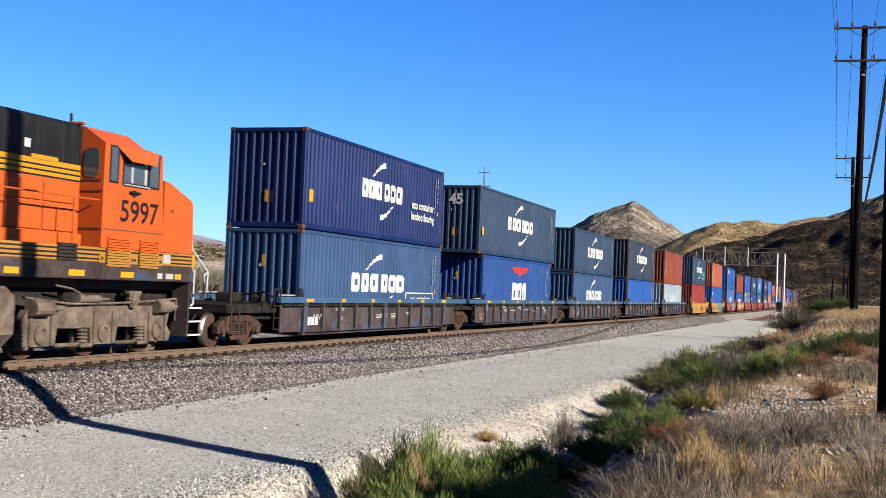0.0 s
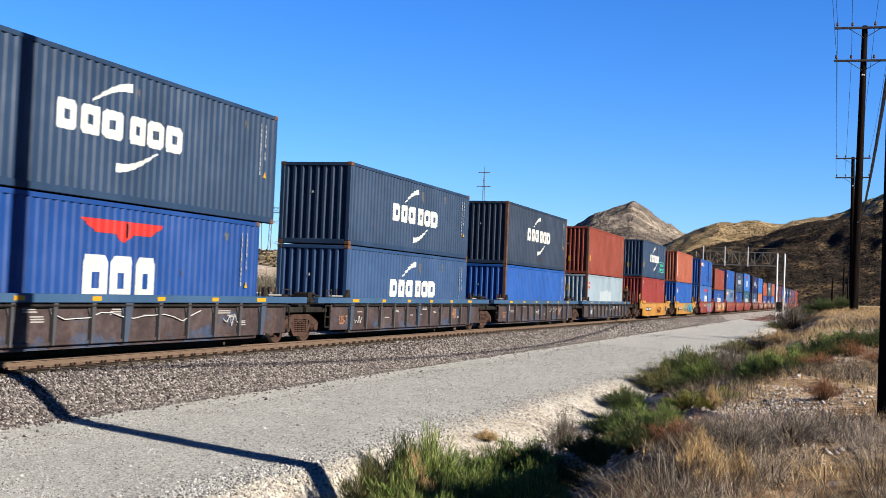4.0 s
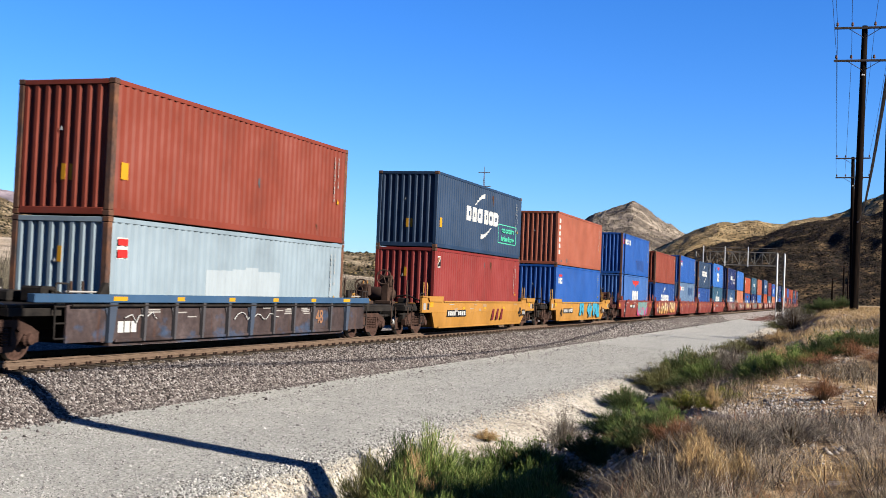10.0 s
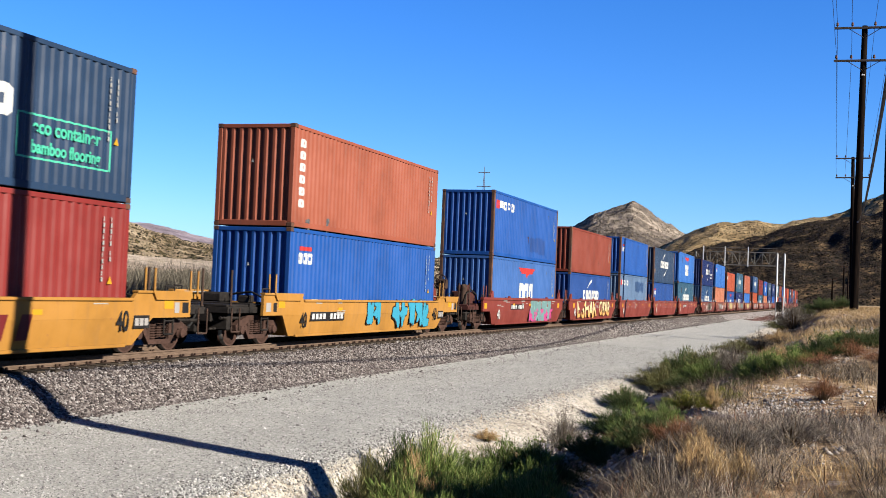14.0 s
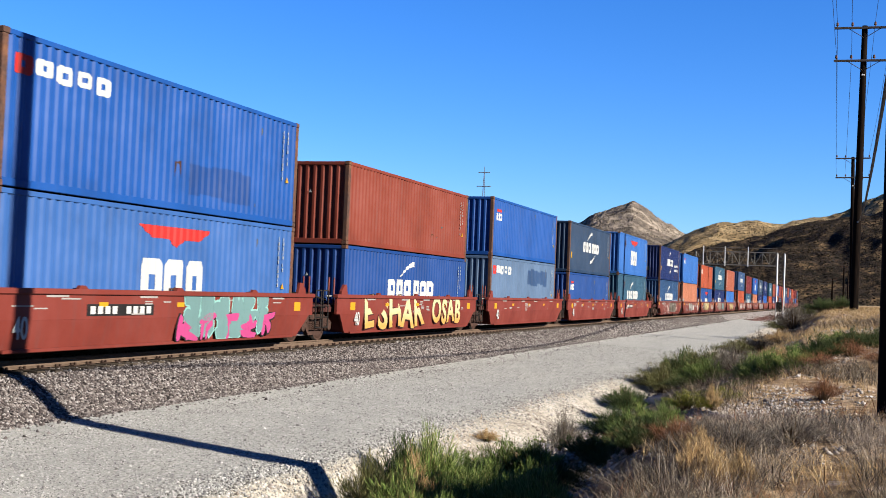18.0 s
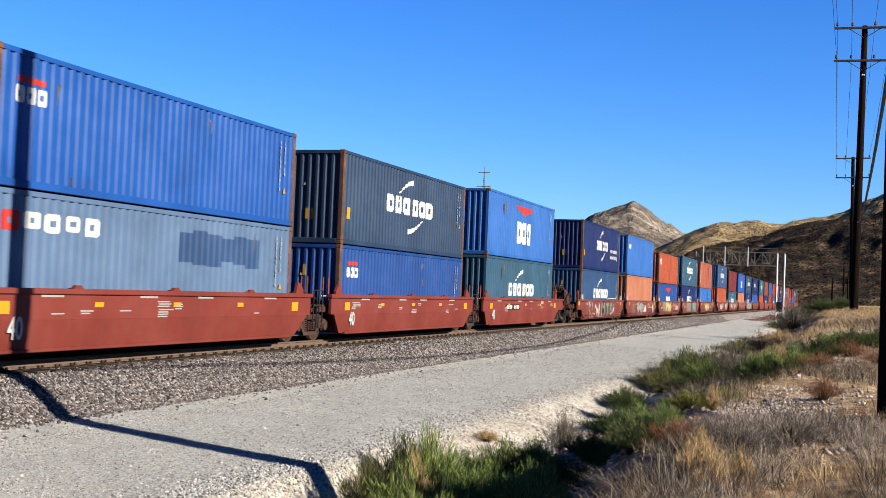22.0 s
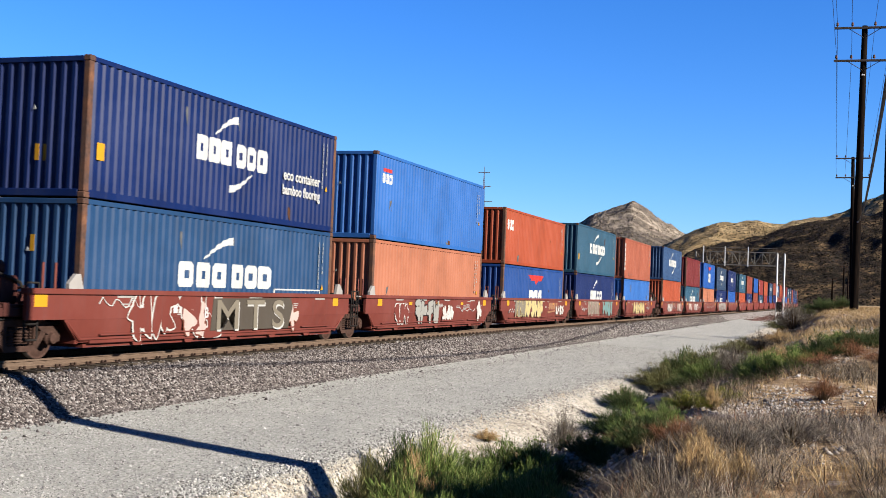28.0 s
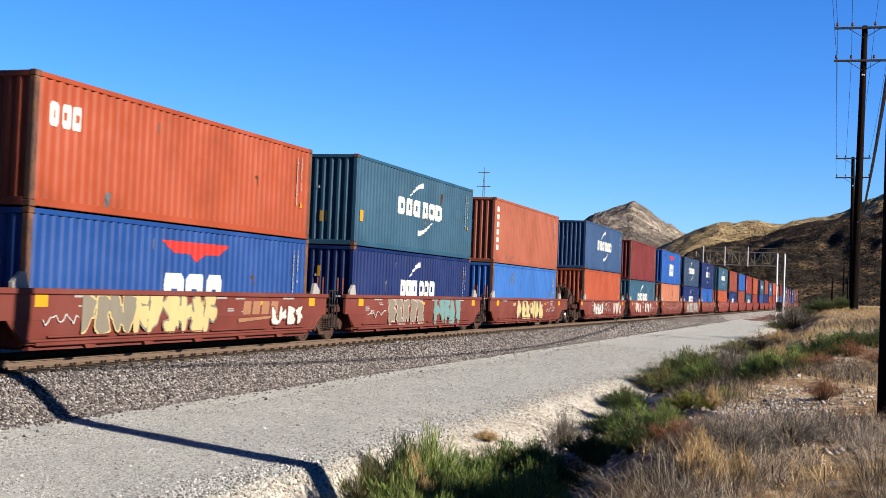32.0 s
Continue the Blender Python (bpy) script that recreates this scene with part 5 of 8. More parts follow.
                part("cable_loop", shared(("cloop", round(gap, 2)), lambda: Shape().path([(1.12, y0 - 2.6, 1.1), (1.14, y0 - 2.3, 0.82), (1.14, y0 - 1.8, 0.80), (1.12, y0 - 1.4, 1.05)], 0.018).mesh("cable_loop", rubber)), rubber, car)
            if name not in brakes:
                continue
            # hand brake: housing, wheel and spokes
            yb = e * (hl + (3.27 if kind in ("grey", "yellow") and gap != 3.87 and name + kind in ("fgrey", "nyellow") else gap - 1.0))
            zw, rim = (1.70, 0.20) if kind == "grey" else (2.02, 0.25)
            part("brake_stand", shared(("bstand", kind, e, round(gap, 2)), lambda: Shape().box(0.42, 0.70, yb - 0.10, yb + 0.10, 1.08, zw, 0.03).box(0.25, 0.85, yb - 0.22, yb + 0.22, 1.08, 1.2, 0.02).box(0.32, 0.78, yb - 0.05, yb + 0.16, zw - 0.34, zw + 0.06, 0.04).mesh("brake_stand", rusty)), rusty, car)

            def brake():
                sh = Shape().ring((0.55, yb - 0.2, zw), (0.25, -1, 0), rim, 0.026, 18)
                for k in range(5):
                    an = 2 * math.pi * k / 5
                    sh.tube((0.55, yb - 0.2, zw), (0.55 + rim * math.cos(an), yb - 0.2 + 0.25 * rim * math.cos(an), zw + rim * math.sin(an)), 0.018, 5)
                return sh.mesh("brake_wheel", rusty)
            part("brake_wheel", shared(("bwheel", kind, e, round(gap, 2)), brake), rusty, car)
            part("air_tank", shared(("tank", kind, e), lambda: Shape().lathe((-0.5, y0 + e * 0.9, 1.42), (1, 0, 0), [(-0.55, 0.0), (-0.52, 0.15), (-0.42, 0.25), (0.42, 0.25), (0.52, 0.15), (0.55, 0.0)], 16).mesh("air_tank", rusty, True)), rusty, car)
    if near_end == "joint":
        truck(car, -hl - gap_n, truck_brown, spin)
    else:
        truck(car, -hl - (3.2 if long_ else 1.55), truck_brown, spin)
    if far_end == "coupler":
        truck(car, hl + (2.75 if long_ else 1.55), truck_brown, spin)
    for k, (y0, z0, w, col) in enumerate(scribbles):
        rng = random.Random(seed * 31 + k)
        pts = [(1.40 if kind == "grey" else 1.43, y0 - hl + w * i / 14, z0 + 0.13 * math.sin(1.3 * i + seed) * rng.uniform(0.2, 1.0) + rng.uniform(-0.05, 0.05)) for i in range(15)]
        part("scribble", Shape().path(pts, 0.013, 4), col, car)
    for k, (y0, y1, z0, z1, fill, line, glyphs) in enumerate(tags):
        graffiti(car, y0 - hl, y1 - hl, z0, z1, spray(fill[0], fill[1]), spray(line[0], line[1]), seed * 7 + k, 1.4275, glyphs)
    return car


# ---- poles and wires ----
def utility_pole(x, y, top, lean=0.0, group="wooden poles along the line", detail=True, arms=((0.18, 1.82), (2.3, 1.82))):
    z0 = float(ground_z(x, y)) - 0.3
    p = thing("utility_pole", "tall dark tarred wooden pole with two crossarms", "utility pole", pose(x, y, z0, 0, lean, 0), group)
    h = top - z0
    part("shaft", Shape().lathe((0, 0, 0), (0, 0, 1), [(0.0, 0.27), (h * 0.3, 0.25), (h * 0.65, 0.215), (h - 0.03, 0.18), (h, 0.15), (h, 0.0)], 18), pole_wood, p, smooth=True)
    for drop, half in arms:
        z = h - drop
        arm = part("crossarm", Shape().box(-half, half, -0.30, -0.19, z - 0.07, z + 0.07, 0.01), arm_wood, p)
        for s in (-1, 1):
            part("brace", Shape().tube((s * 0.95, -0.25, z - 0.06), (s * 0.06, -0.19, z - 0.62), 0.022, 6), arm_wood, p)
        for k in (-0.92, -0.42, 0.34, 0.92):
            part("insulator", Shape().lathe((k * half, -0.245, z + 0.07), (0, 0, 1), [(0, 0.03), (0.08, 0.03), (0.10, 0.09), (0.16, 0.085), (0.18, 0.06), (0.24, 0.075), (0.30, 0.05), (0.31, 0)], 10), porcelain, p)
    if detail:
        part("tag_plate", Shape().box(-0.09, 0.09, -0.215, -0.195, h - 3.25, h - 3.15, 0.005), galvanised, p, "small pale metal tag")
        part("bolt_ring", Shape().ring((0, 0, h - 0.35), (0, 0, 1), 0.17, 0.012, 12), galvanised, p)
    return p, h + z0


POLES = [(0.66, -46.0, 17.5), (0.7276, 14.65, 17.5), (0.94, 78.8, 19.66), (1.37, 135.0, 17.97)]
for (x, y, top), lean in zip(POLES, (0, 0, 0.62, -0.92)):
    utility_pole(x, y, top, lean)
for i, (x, y, top) in enumerate(((1.2, 330.0, 12.0), (-1.5, 300.0, 8.0), (3.0, 430.0, 14.0))):
    utility_pole(x, y, top, group="small far poles", detail=False, arms=((0.4, 0.9),))


def wire(name, label, pts, r):
    c = thing(name, label, "wire", data=Shape().path(pts, r, 5).mesh(name, wire_stuff))
    return c


def sagging(a, b, sag, n=14):
    a, b = Vector(a), Vector(b)
    return [tuple(a.lerp(b, i / n) - Vector((0, 0, 4 * sag * (i / n) * (1 - i / n)))) for i in range(n + 1)]


for (x0, y0, t0), (x1, y1, t1) in zip(POLES, POLES[1:]):
    for drop, half, k in ((0.18, 1.82, -0.92), (0.18, 1.82, 0.34), (0.18, 1.82, 0.92), (2.3, 1.82, -0.92), (2.3, 1.82, -0.42), (2.3, 1.82, 0.92)):
        wire("power_line", "thin dark overhead wire between wooden poles", sagging((x0 + k * half + (0.20 if 70 < y0 < 100 else -0.3 if y0 > 100 else 0), y0 - 0.245, t0 - drop + 0.36), (x1 + k * half + (0.20 if 70 < y1 < 100 else -0.3 if y1 > 100 else 0), y1 - 0.245, t1 - drop + 0.36), 0.7), 0.013)
    wire("telephone_cable", "thick black cable slung between wooden poles", sagging((x0 + 0.05, y0 - 0.28, 7.0), (x1 + 0.05, y1 - 0.28, 7.0), 1.25), 0.042)


# ---- signals ----
def block_signal(x, y):
    s = thing("railway_signal", "grey signal mast with a black oval head and a ladder", "railway signal", pose(x, y, float(ground_z(x, y))))
    g = float(ground_z(x, y))
    h = 6.9 - g
    part("mast", Shape().tube((0, 0, 0), (0, 0, h), 0.07, 12).lathe((0, 0, 0), (0, 0, 1), [(0, 0.25), (0.5, 0.22), (0.55, 0.08)], 12), galvanised, s)
    part("target_board", Shape().add([(0.45 + 0.30 * math.cos(a), -0.26, h - 0.55 + 0.64 * math.sin(a)) for a in np.linspace(0, 2 * math.pi, 24, endpoint=False)] + [(0.45 + 0.30 * math.cos(a), -0.20, h - 0.55 + 0.64 * math.sin(a)) for a in np.linspace(0, 2 * math.pi, 24, endpoint=False)], [tuple(range(24)), tuple(range(47, 23, -1))] + [(i, 24 + i, 24 + (i + 1) % 24, (i + 1) % 24) for i in range(24)]), black_mark, s)
    part("signal_case", Shape().box(0.50, 0.86, -0.18, 0.25, h - 1.1, h - 0.1, 0.08).lathe((0.45, -0.30, h - 0.30), (0, -1, 0), [(0, 0.12), (0.25, 0.12)], 12), dark_steel, s)
    part("bracket", Shape().box(0.05, 0.5, -0.05, 0.05, h - 1.42, h - 1.3).box(0.25, 0.55, -0.05, 0.05, h - 1.65, h - 1.5), galvanised, s)
    part("platform", Shape().box(-1.5, 0.25, -0.3, 0.3, h - 2.0, h - 1.93), dark_steel, s)
    rails = Shape()
    for xx in (-1.45, -0.9, -0.45):
        rails.path([(xx, -0.3, h - 1.95), (xx, -0.3, h - 0.95)], 0.02)
    rails.path([(-1.45, -0.3, h - 0.95), (0, -0.3, h - 0.95)], 0.02).path([(-1.45, -0.3, h - 1.4), (0, -0.3, h - 1.4)], 0.02)
    part("guard_rail", rails, grey_lattice, s)
    lad = Shape()
    for xx in (-1.65, -1.05):
        lad.path([(xx - 0.25, -0.1, 0), (xx, -0.1, h - 0.1)], 0.025)
    for i in range(22):
        z = 0.3 + i * (h - 0.5) / 21
        lad.tube((-1.90 + 0.25 * z / h, -0.1, z), (-1.30 + 0.25 * z / h, -0.1, z), 0.016, 5)
    part("ladder", lad, grey_lattice, s)


block_signal(-34.2, 49.2)


def signal_bridge(y):
    b = thing("signal_bridge", "grey steel lattice signal bridge over the tracks", "signal bridge", pose(0, y, 0))
    xr, xl = -10.4, -23.4
    for x in (xr, xr + 1.25, xl, xl - 1.25):
        part("leg", Shape().tube((x, 0, -1.4), (x, 0, 10.3), 0.13, 12), galvanised if x > -20 else grey_lattice, b, "pale painted leg")
    for x in (xr, xl - 1.25):
        sh = Shape()
        for i in range(9):
            z = -0.6 + 1.2 * i
            q = (x, x + 1.25) if i % 2 else (x + 1.25, x)
            sh.tube((q[0], 0, z), (q[1], 0, z + 1.2), 0.04, 5).tube((x, 0, z), (x + 1.25, 0, z), 0.035, 5)
        part("leg_lattice", sh, grey_lattice, b)
    for yy in (-0.6, 0.6):
        for z in (8.1, 10.4):
            part("chord", Shape().box(xl, xr, yy - 0.035, yy + 0.035, z - 0.04, z + 0.04), grey_lattice, b)
        sh = Shape()
        for i in range(10):
            x = xl + (xr - xl) * i / 10
            x2 = xl + (xr - xl) * (i + 1) / 10
            sh.tube((x, yy, 8.1 if i % 2 else 10.4), (x2, yy, 10.4 if i % 2 else 8.1), 0.022, 5).tube((x, yy, 8.1), (x, yy, 10.4), 0.02, 5)
        part("web", sh, grey_lattice, b)
    part("walkway", Shape().box(xl, xr, -0.7, 0.7, 8.0, 8.05).path([(xl, -0.7, 11.1), (xr, -0.7, 11.1)], 0.03), grey_lattice, b)
    for x in (-23.2, -19.4, -15.4):
        part("signal_post", Shape().box(x - 0.08, x + 0.08, -0.85, -0.75, 7.8, 11.3), galvanised, b, "pale signal post")
        part("signal_case", Shape().box(x + 0.12, x + 0.5, -0.7, -0.3, 8.6, 10.0, 0.05), dark_steel, b)


signal_bridge(214)


def trackside_sign(x, y):
    g = float(ground_z(x, y))
    s = thing("trackside_sign", "small dark board on a thin post beside the line", "sign", pose(x, y, g))
    part("post", Shape().tube((0, 0, 0), (0, 0, 2.6), 0.04, 8), galvanised, s)
    part("board", Shape().box(-0.45, 0.45, -0.06, -0.02, 1.3, 2.8, 0.02), dark_steel, s)


trackside_sign(-8.6, 186)


def pylon(x, y, h):
    p = thing("transmission_tower", "far thin steel lattice transmission tower", "pylon", pose(x, y, 0), group="far transmission towers")
    sh = Shape()
    for sx in (-1, 1):
        for sy in (-1, 1):
            sh.tube((sx * 4, sy * 4, -3), (sx * 0.8, sy * 0.8, h * 0.7), 0.16, 4).tube((sx * 0.8, sy * 0.8, h * 0.7), (0, 0, h), 0.14, 4)
    for i in range(6):
        z, k = h * 0.7 * i / 6, 4 - 3.2 * i / 6
        sh.tube((-k, -k, z), (k * 0.85, -k * 0.85, z + h * 0.11), 0.09, 4).tube((k, -k, z), (-k * 0.85, -k * 0.85, z + h * 0.11), 0.09, 4)
    part("tower", sh, grey_lattice, p)
    for z, w in ((h * 0.72, 7), (h * 0.84, 5.5), (h * 0.95, 4.5)):
        part("arm", Shape().box(-w, w, -0.3, 0.3, z, z + 0.5), grey_lattice, p)


def portal_tower(x, y, h):
    """A broad four-legged tower with a flat latticed bridge and one long arm."""
    p = thing("transmission_tower", "far broad steel lattice transmission tower", "pylon", pose(x, y, 0), group="far transmission towers")
    for sx in (-1, 1):
        for sy in (-1, 1):
            part("leg", Shape().tube((sx * 7.5, sy * 3, -3), (sx * 5.6, sy * 2, h - 4), 0.28, 4), grey_lattice, p)
    web = Shape()
    for i in range(6):
        z0, z1 = h * (0.40 + 0.09 * i), h * (0.49 + 0.09 * i)
        for sx in (-1, 1):
            web.tube((sx * 6.3, -2.2, z0), (-sx * 6.0 if i % 3 == 1 else sx * 3.4, -2.2, z1), 0.15, 4).tube((sx * 3.4, -2.2, z0), (sx * 6.1, -2.2, z1), 0.15, 4)
    part("web", web, grey_lattice, p)
    part("arm", Shape().box(-16, 10, -0.5, 0.5, h - 5.2, h - 4.4), grey_lattice, p)
    bridge = Shape().box(-7, 9, -0.4, 0.4, h - 0.4, h).box(-7, 9, -0.4, 0.4, h - 3.4, h - 3.0)
    for i in range(8):
        bridge.tube((-7 + 2 * i, 0, h - 3.2 if i % 2 else h - 0.2), (-5 + 2 * i, 0, h - 0.2 if i % 2 else h - 3.2), 0.16, 4)
    part("bridge", bridge, grey_lattice, p)
    for x0, x1, up in ((-4.4, -6.4, 5.5), (8.2, 8.4, 4.5)):
        part("peak", Shape().tube((x0, 0, h), (x1, 0, h + up), 0.2, 4), grey_lattice, p)


pylon(-250, 820, 93)
portal_tower(-465, 870, 70)
portal_tower(-490, 960, 70)


# ---- stones and plants ----
def in_view(x, y, margin=0.8):
    return (x < 0.036 * y + margin) & (x > -0.84 * y - margin)


def scatter_stones(name, label, pos, size, material, seed, flat=0.75):
    """Many broken stones in one mesh, each an uneven octahedron."""
    rng = np.random.RandomState(seed)
    n = len(pos)
    base = np.array([(1, 0, 0), (0, 1, 0), (-1, 0, 0), (0, -1, 0), (0, 0, 1), (0, 0, -1)], float)
    tri = np.array([(0, 1, 4), (1, 2, 4), (2, 3, 4), (3, 0, 4), (1, 0, 5), (2, 1, 5), (3, 2, 5), (0, 3, 5)])
    v = base[None] * rng.uniform(0.6, 1.25, (n, 6, 1)) + rng.uniform(-0.3, 0.3, (n, 6, 3))
    v[..., 2] *= flat
    a = rng.uniform(0, 2 * np.pi, n)
    c, s = np.cos(a)[:, None], np.sin(a)[:, None]
    x, y = v[..., 0] * c - v[..., 1] * s, v[..., 0] * s + v[..., 1] * c
    v = np.stack([x, y, v[..., 2]], -1) * size[:, None, None] + pos[:, None, :]
    f = (tri[None] + 6 * np.arange(n)[:, None, None]).reshape(-1, 3)
    return thing(name, label, "stones", kind="stuff", data=fast_mesh(name, v.reshape(-1, 3), f, material))


ballast_mat = by_island("crushed_ballast", [(0, (0.022, 0.019, 0.019)), (0.35, (0.07, 0.059, 0.057)), (0.6, (0.128, 0.108, 0.101)), (0.85, (0.20, 0.18, 0.172)), (1, (0.33, 0.31, 0.30))])
pale_rock = by_island("pale_broken_rock", [(0, (0.13, 0.105, 0.09)), (0.5, (0.28, 0.24, 0.21)), (1, (0.52, 0.48, 0.45))])
gravel_mat = by_island("road_gravel", [(0, (0.07, 0.066, 0.064)), (0.4, (0.24, 0.235, 0.225)), (0.85, (0.38, 0.375, 0.36)), (1, (0.54, 0.53, 0.51))])


def ballast_stones():
    rng = np.random.RandomState(5)
    out, sizes = [], []
    for y0, y1, per, lo, hi in ((13, 34, 520, 0.022, 0.045), (34, 70, 190, 0.03, 0.055), (70, 150, 40, 0.045, 0.08)):
        n = int((y1 - y0) * 2.35 * per)
        u = rng.uniform(0.9, 2.85, n)
        keep = (u > 1.28) | (rng.rand(n) < 0.35)
        u = u[keep]
        y = rng.uniform(y0, y1, len(u))
        # a thin fringe of stones rolls out on to the road
        u = u + np.where(rng.rand(len(u)) < 0.06, rng.exponential(0.25, len(u)), 0)
        x = TX + u
        out.append(np.stack([x, y, ground_z(x, y) + 0.008], -1))
        sizes.append(rng.uniform(lo, hi, len(u)))
    scatter_stones("ballast_stones", "grey and pinkish crushed ballast stones", np.concatenate(out), np.concatenate(sizes), ballast_mat, 6)


def road_gravel():
    rng = np.random.RandomState(8)
    n = 64000
    y = 12 + 50 * rng.rand(n) ** 1.8
    e = road_edge(y)
    lane = rng.rand(n)
    x = np.where(lane < 0.27, e + rng.normal(0.0, 0.35, n), np.where(lane < 0.40, TX + 3.4 + np.abs(rng.normal(0, 0.4, n)), rng.uniform(-12.9, -7.3, n)))
    size = np.where(lane < 0.27, rng.uniform(0.010, 0.032, n), rng.uniform(0.006, 0.014, n) * (0.8 + 0.025 * y) + 0.02 * (rng.rand(n) < 0.01))
    scatter_stones("road_gravel", "loose pale gravel along the dirt road", np.stack([x, y, ground_z(x, y) + 0.003], -1), size, gravel_mat, 9)


def bank_rocks():
    rng = np.random.RandomState(11)
    y = 7 + 62 * rng.rand(46000) ** 1.6
    e = road_edge(y)
    x = rng.uniform(e + 0.1, 2.5)
    patch = lattice(x * 0.55, y * 0.4, 77) + 0.25 + 0.45 * ramp01(-np.abs(x - e - 2.0), -1.6, 0) + 0.25 * lattice(x * 2, y * 2, 78)
    # a stony flat on the brow
    patch = patch + 1.2 * ramp01(-np.hypot((x + 0.9) / 1.0, (y - 15) / 3.2), -1.0, -0.5)
    keep = (patch > 0.10) & in_view(x, y)
    x, y = x[keep], y[keep]
    size = 0.009 + 0.034 * rng.rand(len(x)) ** 3 + 0.07 * (rng.rand(len(x)) < 0.02) * (y > 13.5) * rng.rand(len(x))
    # the flat is strewn with smaller pieces too
    k = 9000
    fx, fy = rng.normal(-0.95, 0.42, k), rng.normal(14.6, 1.7, k)
    gx, gy = rng.uniform(-4.8, -2.2, 5000), rng.uniform(12, 20, 5000)
    x, y, size = np.concatenate([x, fx, gx]), np.concatenate([y, fy, gy]), np.concatenate([size, rng.uniform(0.006, 0.026, k), 0.012 + 0.05 * rng.rand(5000) ** 3])
    # pale stones farther along the brow
    hx, hy = rng.normal(0.9, 0.8, 2600), rng.normal(47, 6, 2600)
    x, y, size = np.concatenate([x, hx]), np.concatenate([y, hy]), np.concatenate([size, rng.uniform(0.02, 0.065, 2600)])
    scatter_stones("bank_rocks", "pale broken rocks on the ditch side and bank", np.stack([x, y, ground_z(x, y) + 0.25 * size], -1), size, pale_rock, 12)


ballast_stones()
road_gravel()
bank_rocks()


def hill_cover(hill_name, name, label, category, n, lo, hi, material, seed, patchy=0.0, flat=0.8):
    """Scrub clumps or outcrops strewn over the near side of a hill."""
    rng = np.random.RandomState(seed)
    P = HILLS[hill_name]
    i, j = rng.uniform(6, P.shape[0] - 8, n), rng.uniform(1, P.shape[1] - 1.01, n)
    a, b = i.astype(int), j.astype(int)
    s, t = (i - a)[:, None], (j - b)[:, None]
    pos = (P[a, b] * (1 - t) + P[a, np.minimum(b + 1, P.shape[1] - 1)] * t) * (1 - s) + (P[a + 1, b] * (1 - t) + P[a + 1, np.minimum(b + 1, P.shape[1] - 1)] * t) * s
    keep = fractal(pos[:, 0] / 45, pos[:, 1] / 45, seed, 3) > rng.uniform(-0.9, 0.3, n) + patchy
    pos = pos[keep & (np.arctan2(pos[:, 0], pos[:, 1]) < 0.06) & (np.arctan2(pos[:, 0], pos[:, 1]) > -0.72)]
    size = rng.uniform(lo, hi, len(pos)) * (0.6 + 0.8 * rng.rand(len(pos)) ** 3)
    ob = scatter_stones(name, label, pos, size, material, seed + 1, flat)
    tagged(ob, label, category, "", "stuff")


scrub_mat = by_island("hillside_scrub", [(0, (0.012, 0.011, 0.008)), (0.5, (0.03, 0.027, 0.016)), (0.8, (0.07, 0.055, 0.028)), (1, (0.16, 0.12, 0.06))])
burnt_mat = by_island("burnt_scrub", [(0, (0.006, 0.005, 0.005)), (0.55, (0.016, 0.013, 0.010)), (0.7, (0.034, 0.025, 0.017)), (0.87, (0.06, 0.044, 0.027)), (1, (0.11, 0.08, 0.046))])
outcrop_mat = by_island("hillside_outcrop", [(0, (0.05, 0.04, 0.033)), (0.5, (0.13, 0.105, 0.08)), (1, (0.26, 0.215, 0.165))])
hill_cover("burnt_hill", "burnt_scrub", "charred scrub and dry tussocks on the dark hillside", "scrub", 60000, 0.2, 0.62, burnt_mat, 301, -0.3)
hill_cover("golden_hill", "golden_scrub", "dark scrub dotted over the golden ridge", "scrub", 22000, 0.3, 0.9, scrub_mat, 303, 0.1)
hill_cover("peak_hill", "peak_outcrops", "pale and grey rock outcrops on the pointed hill", "rocks", 8000, 0.4, 1.2, outcrop_mat, 305, -0.2, 1.0)
hill_cover("peak_hill", "peak_scrub", "dark scrub among the rocks of the pointed hill", "scrub", 6000, 0.5, 1.2, scrub_mat, 307)
hill_cover("olive_hill", "olive_scrub", "dark olive scrub on the tan hill", "scrub", 26000, 0.5, 1.5, scrub_mat, 309)


def blades(pos, length, lean, width, seed, droop=0.25, toward=None):
    """Bent grass blades: each two quads tapering to a point; returns verts and faces."""
    rng = np.random.RandomState(seed)
    n = len(pos)
    a = rng.uniform(0, 2 * np.pi, n)
    out = np.stack([np.cos(a), np.sin(a), np.zeros(n)], -1)
    if toward is not None:
        out = out * 0.6 + toward
    side = np.stack([-out[:, 1], out[:, 0], np.zeros(n)], -1)
    b = rng.uniform(0, 2 * np.pi, n)
    side = np.stack([np.cos(b), np.sin(b), np.zeros(n)], -1) * 0.7 + side * 0.3
    up = np.array([0, 0, 1.0])
    L = length[:, None]
    mid = pos + up * L * 0.55 + out * L * lean[:, None] * 0.5
    tip = pos + up * L * (1 - droop * lean[:, None]) + out * L * lean[:, None] * 1.3
    w = width[:, None] * side
    v = np.stack([pos - w, pos + w, mid + w * 0.7, mid - w * 0.7, tip], 1)
    k = 5 * np.arange(n)[:, None]
    f = np.concatenate([k + np.array([[0, 1, 2]]), k + np.array([[0, 2, 3]]), k + np.array([[3, 2, 4]])])
    return v.reshape(-1, 3), f


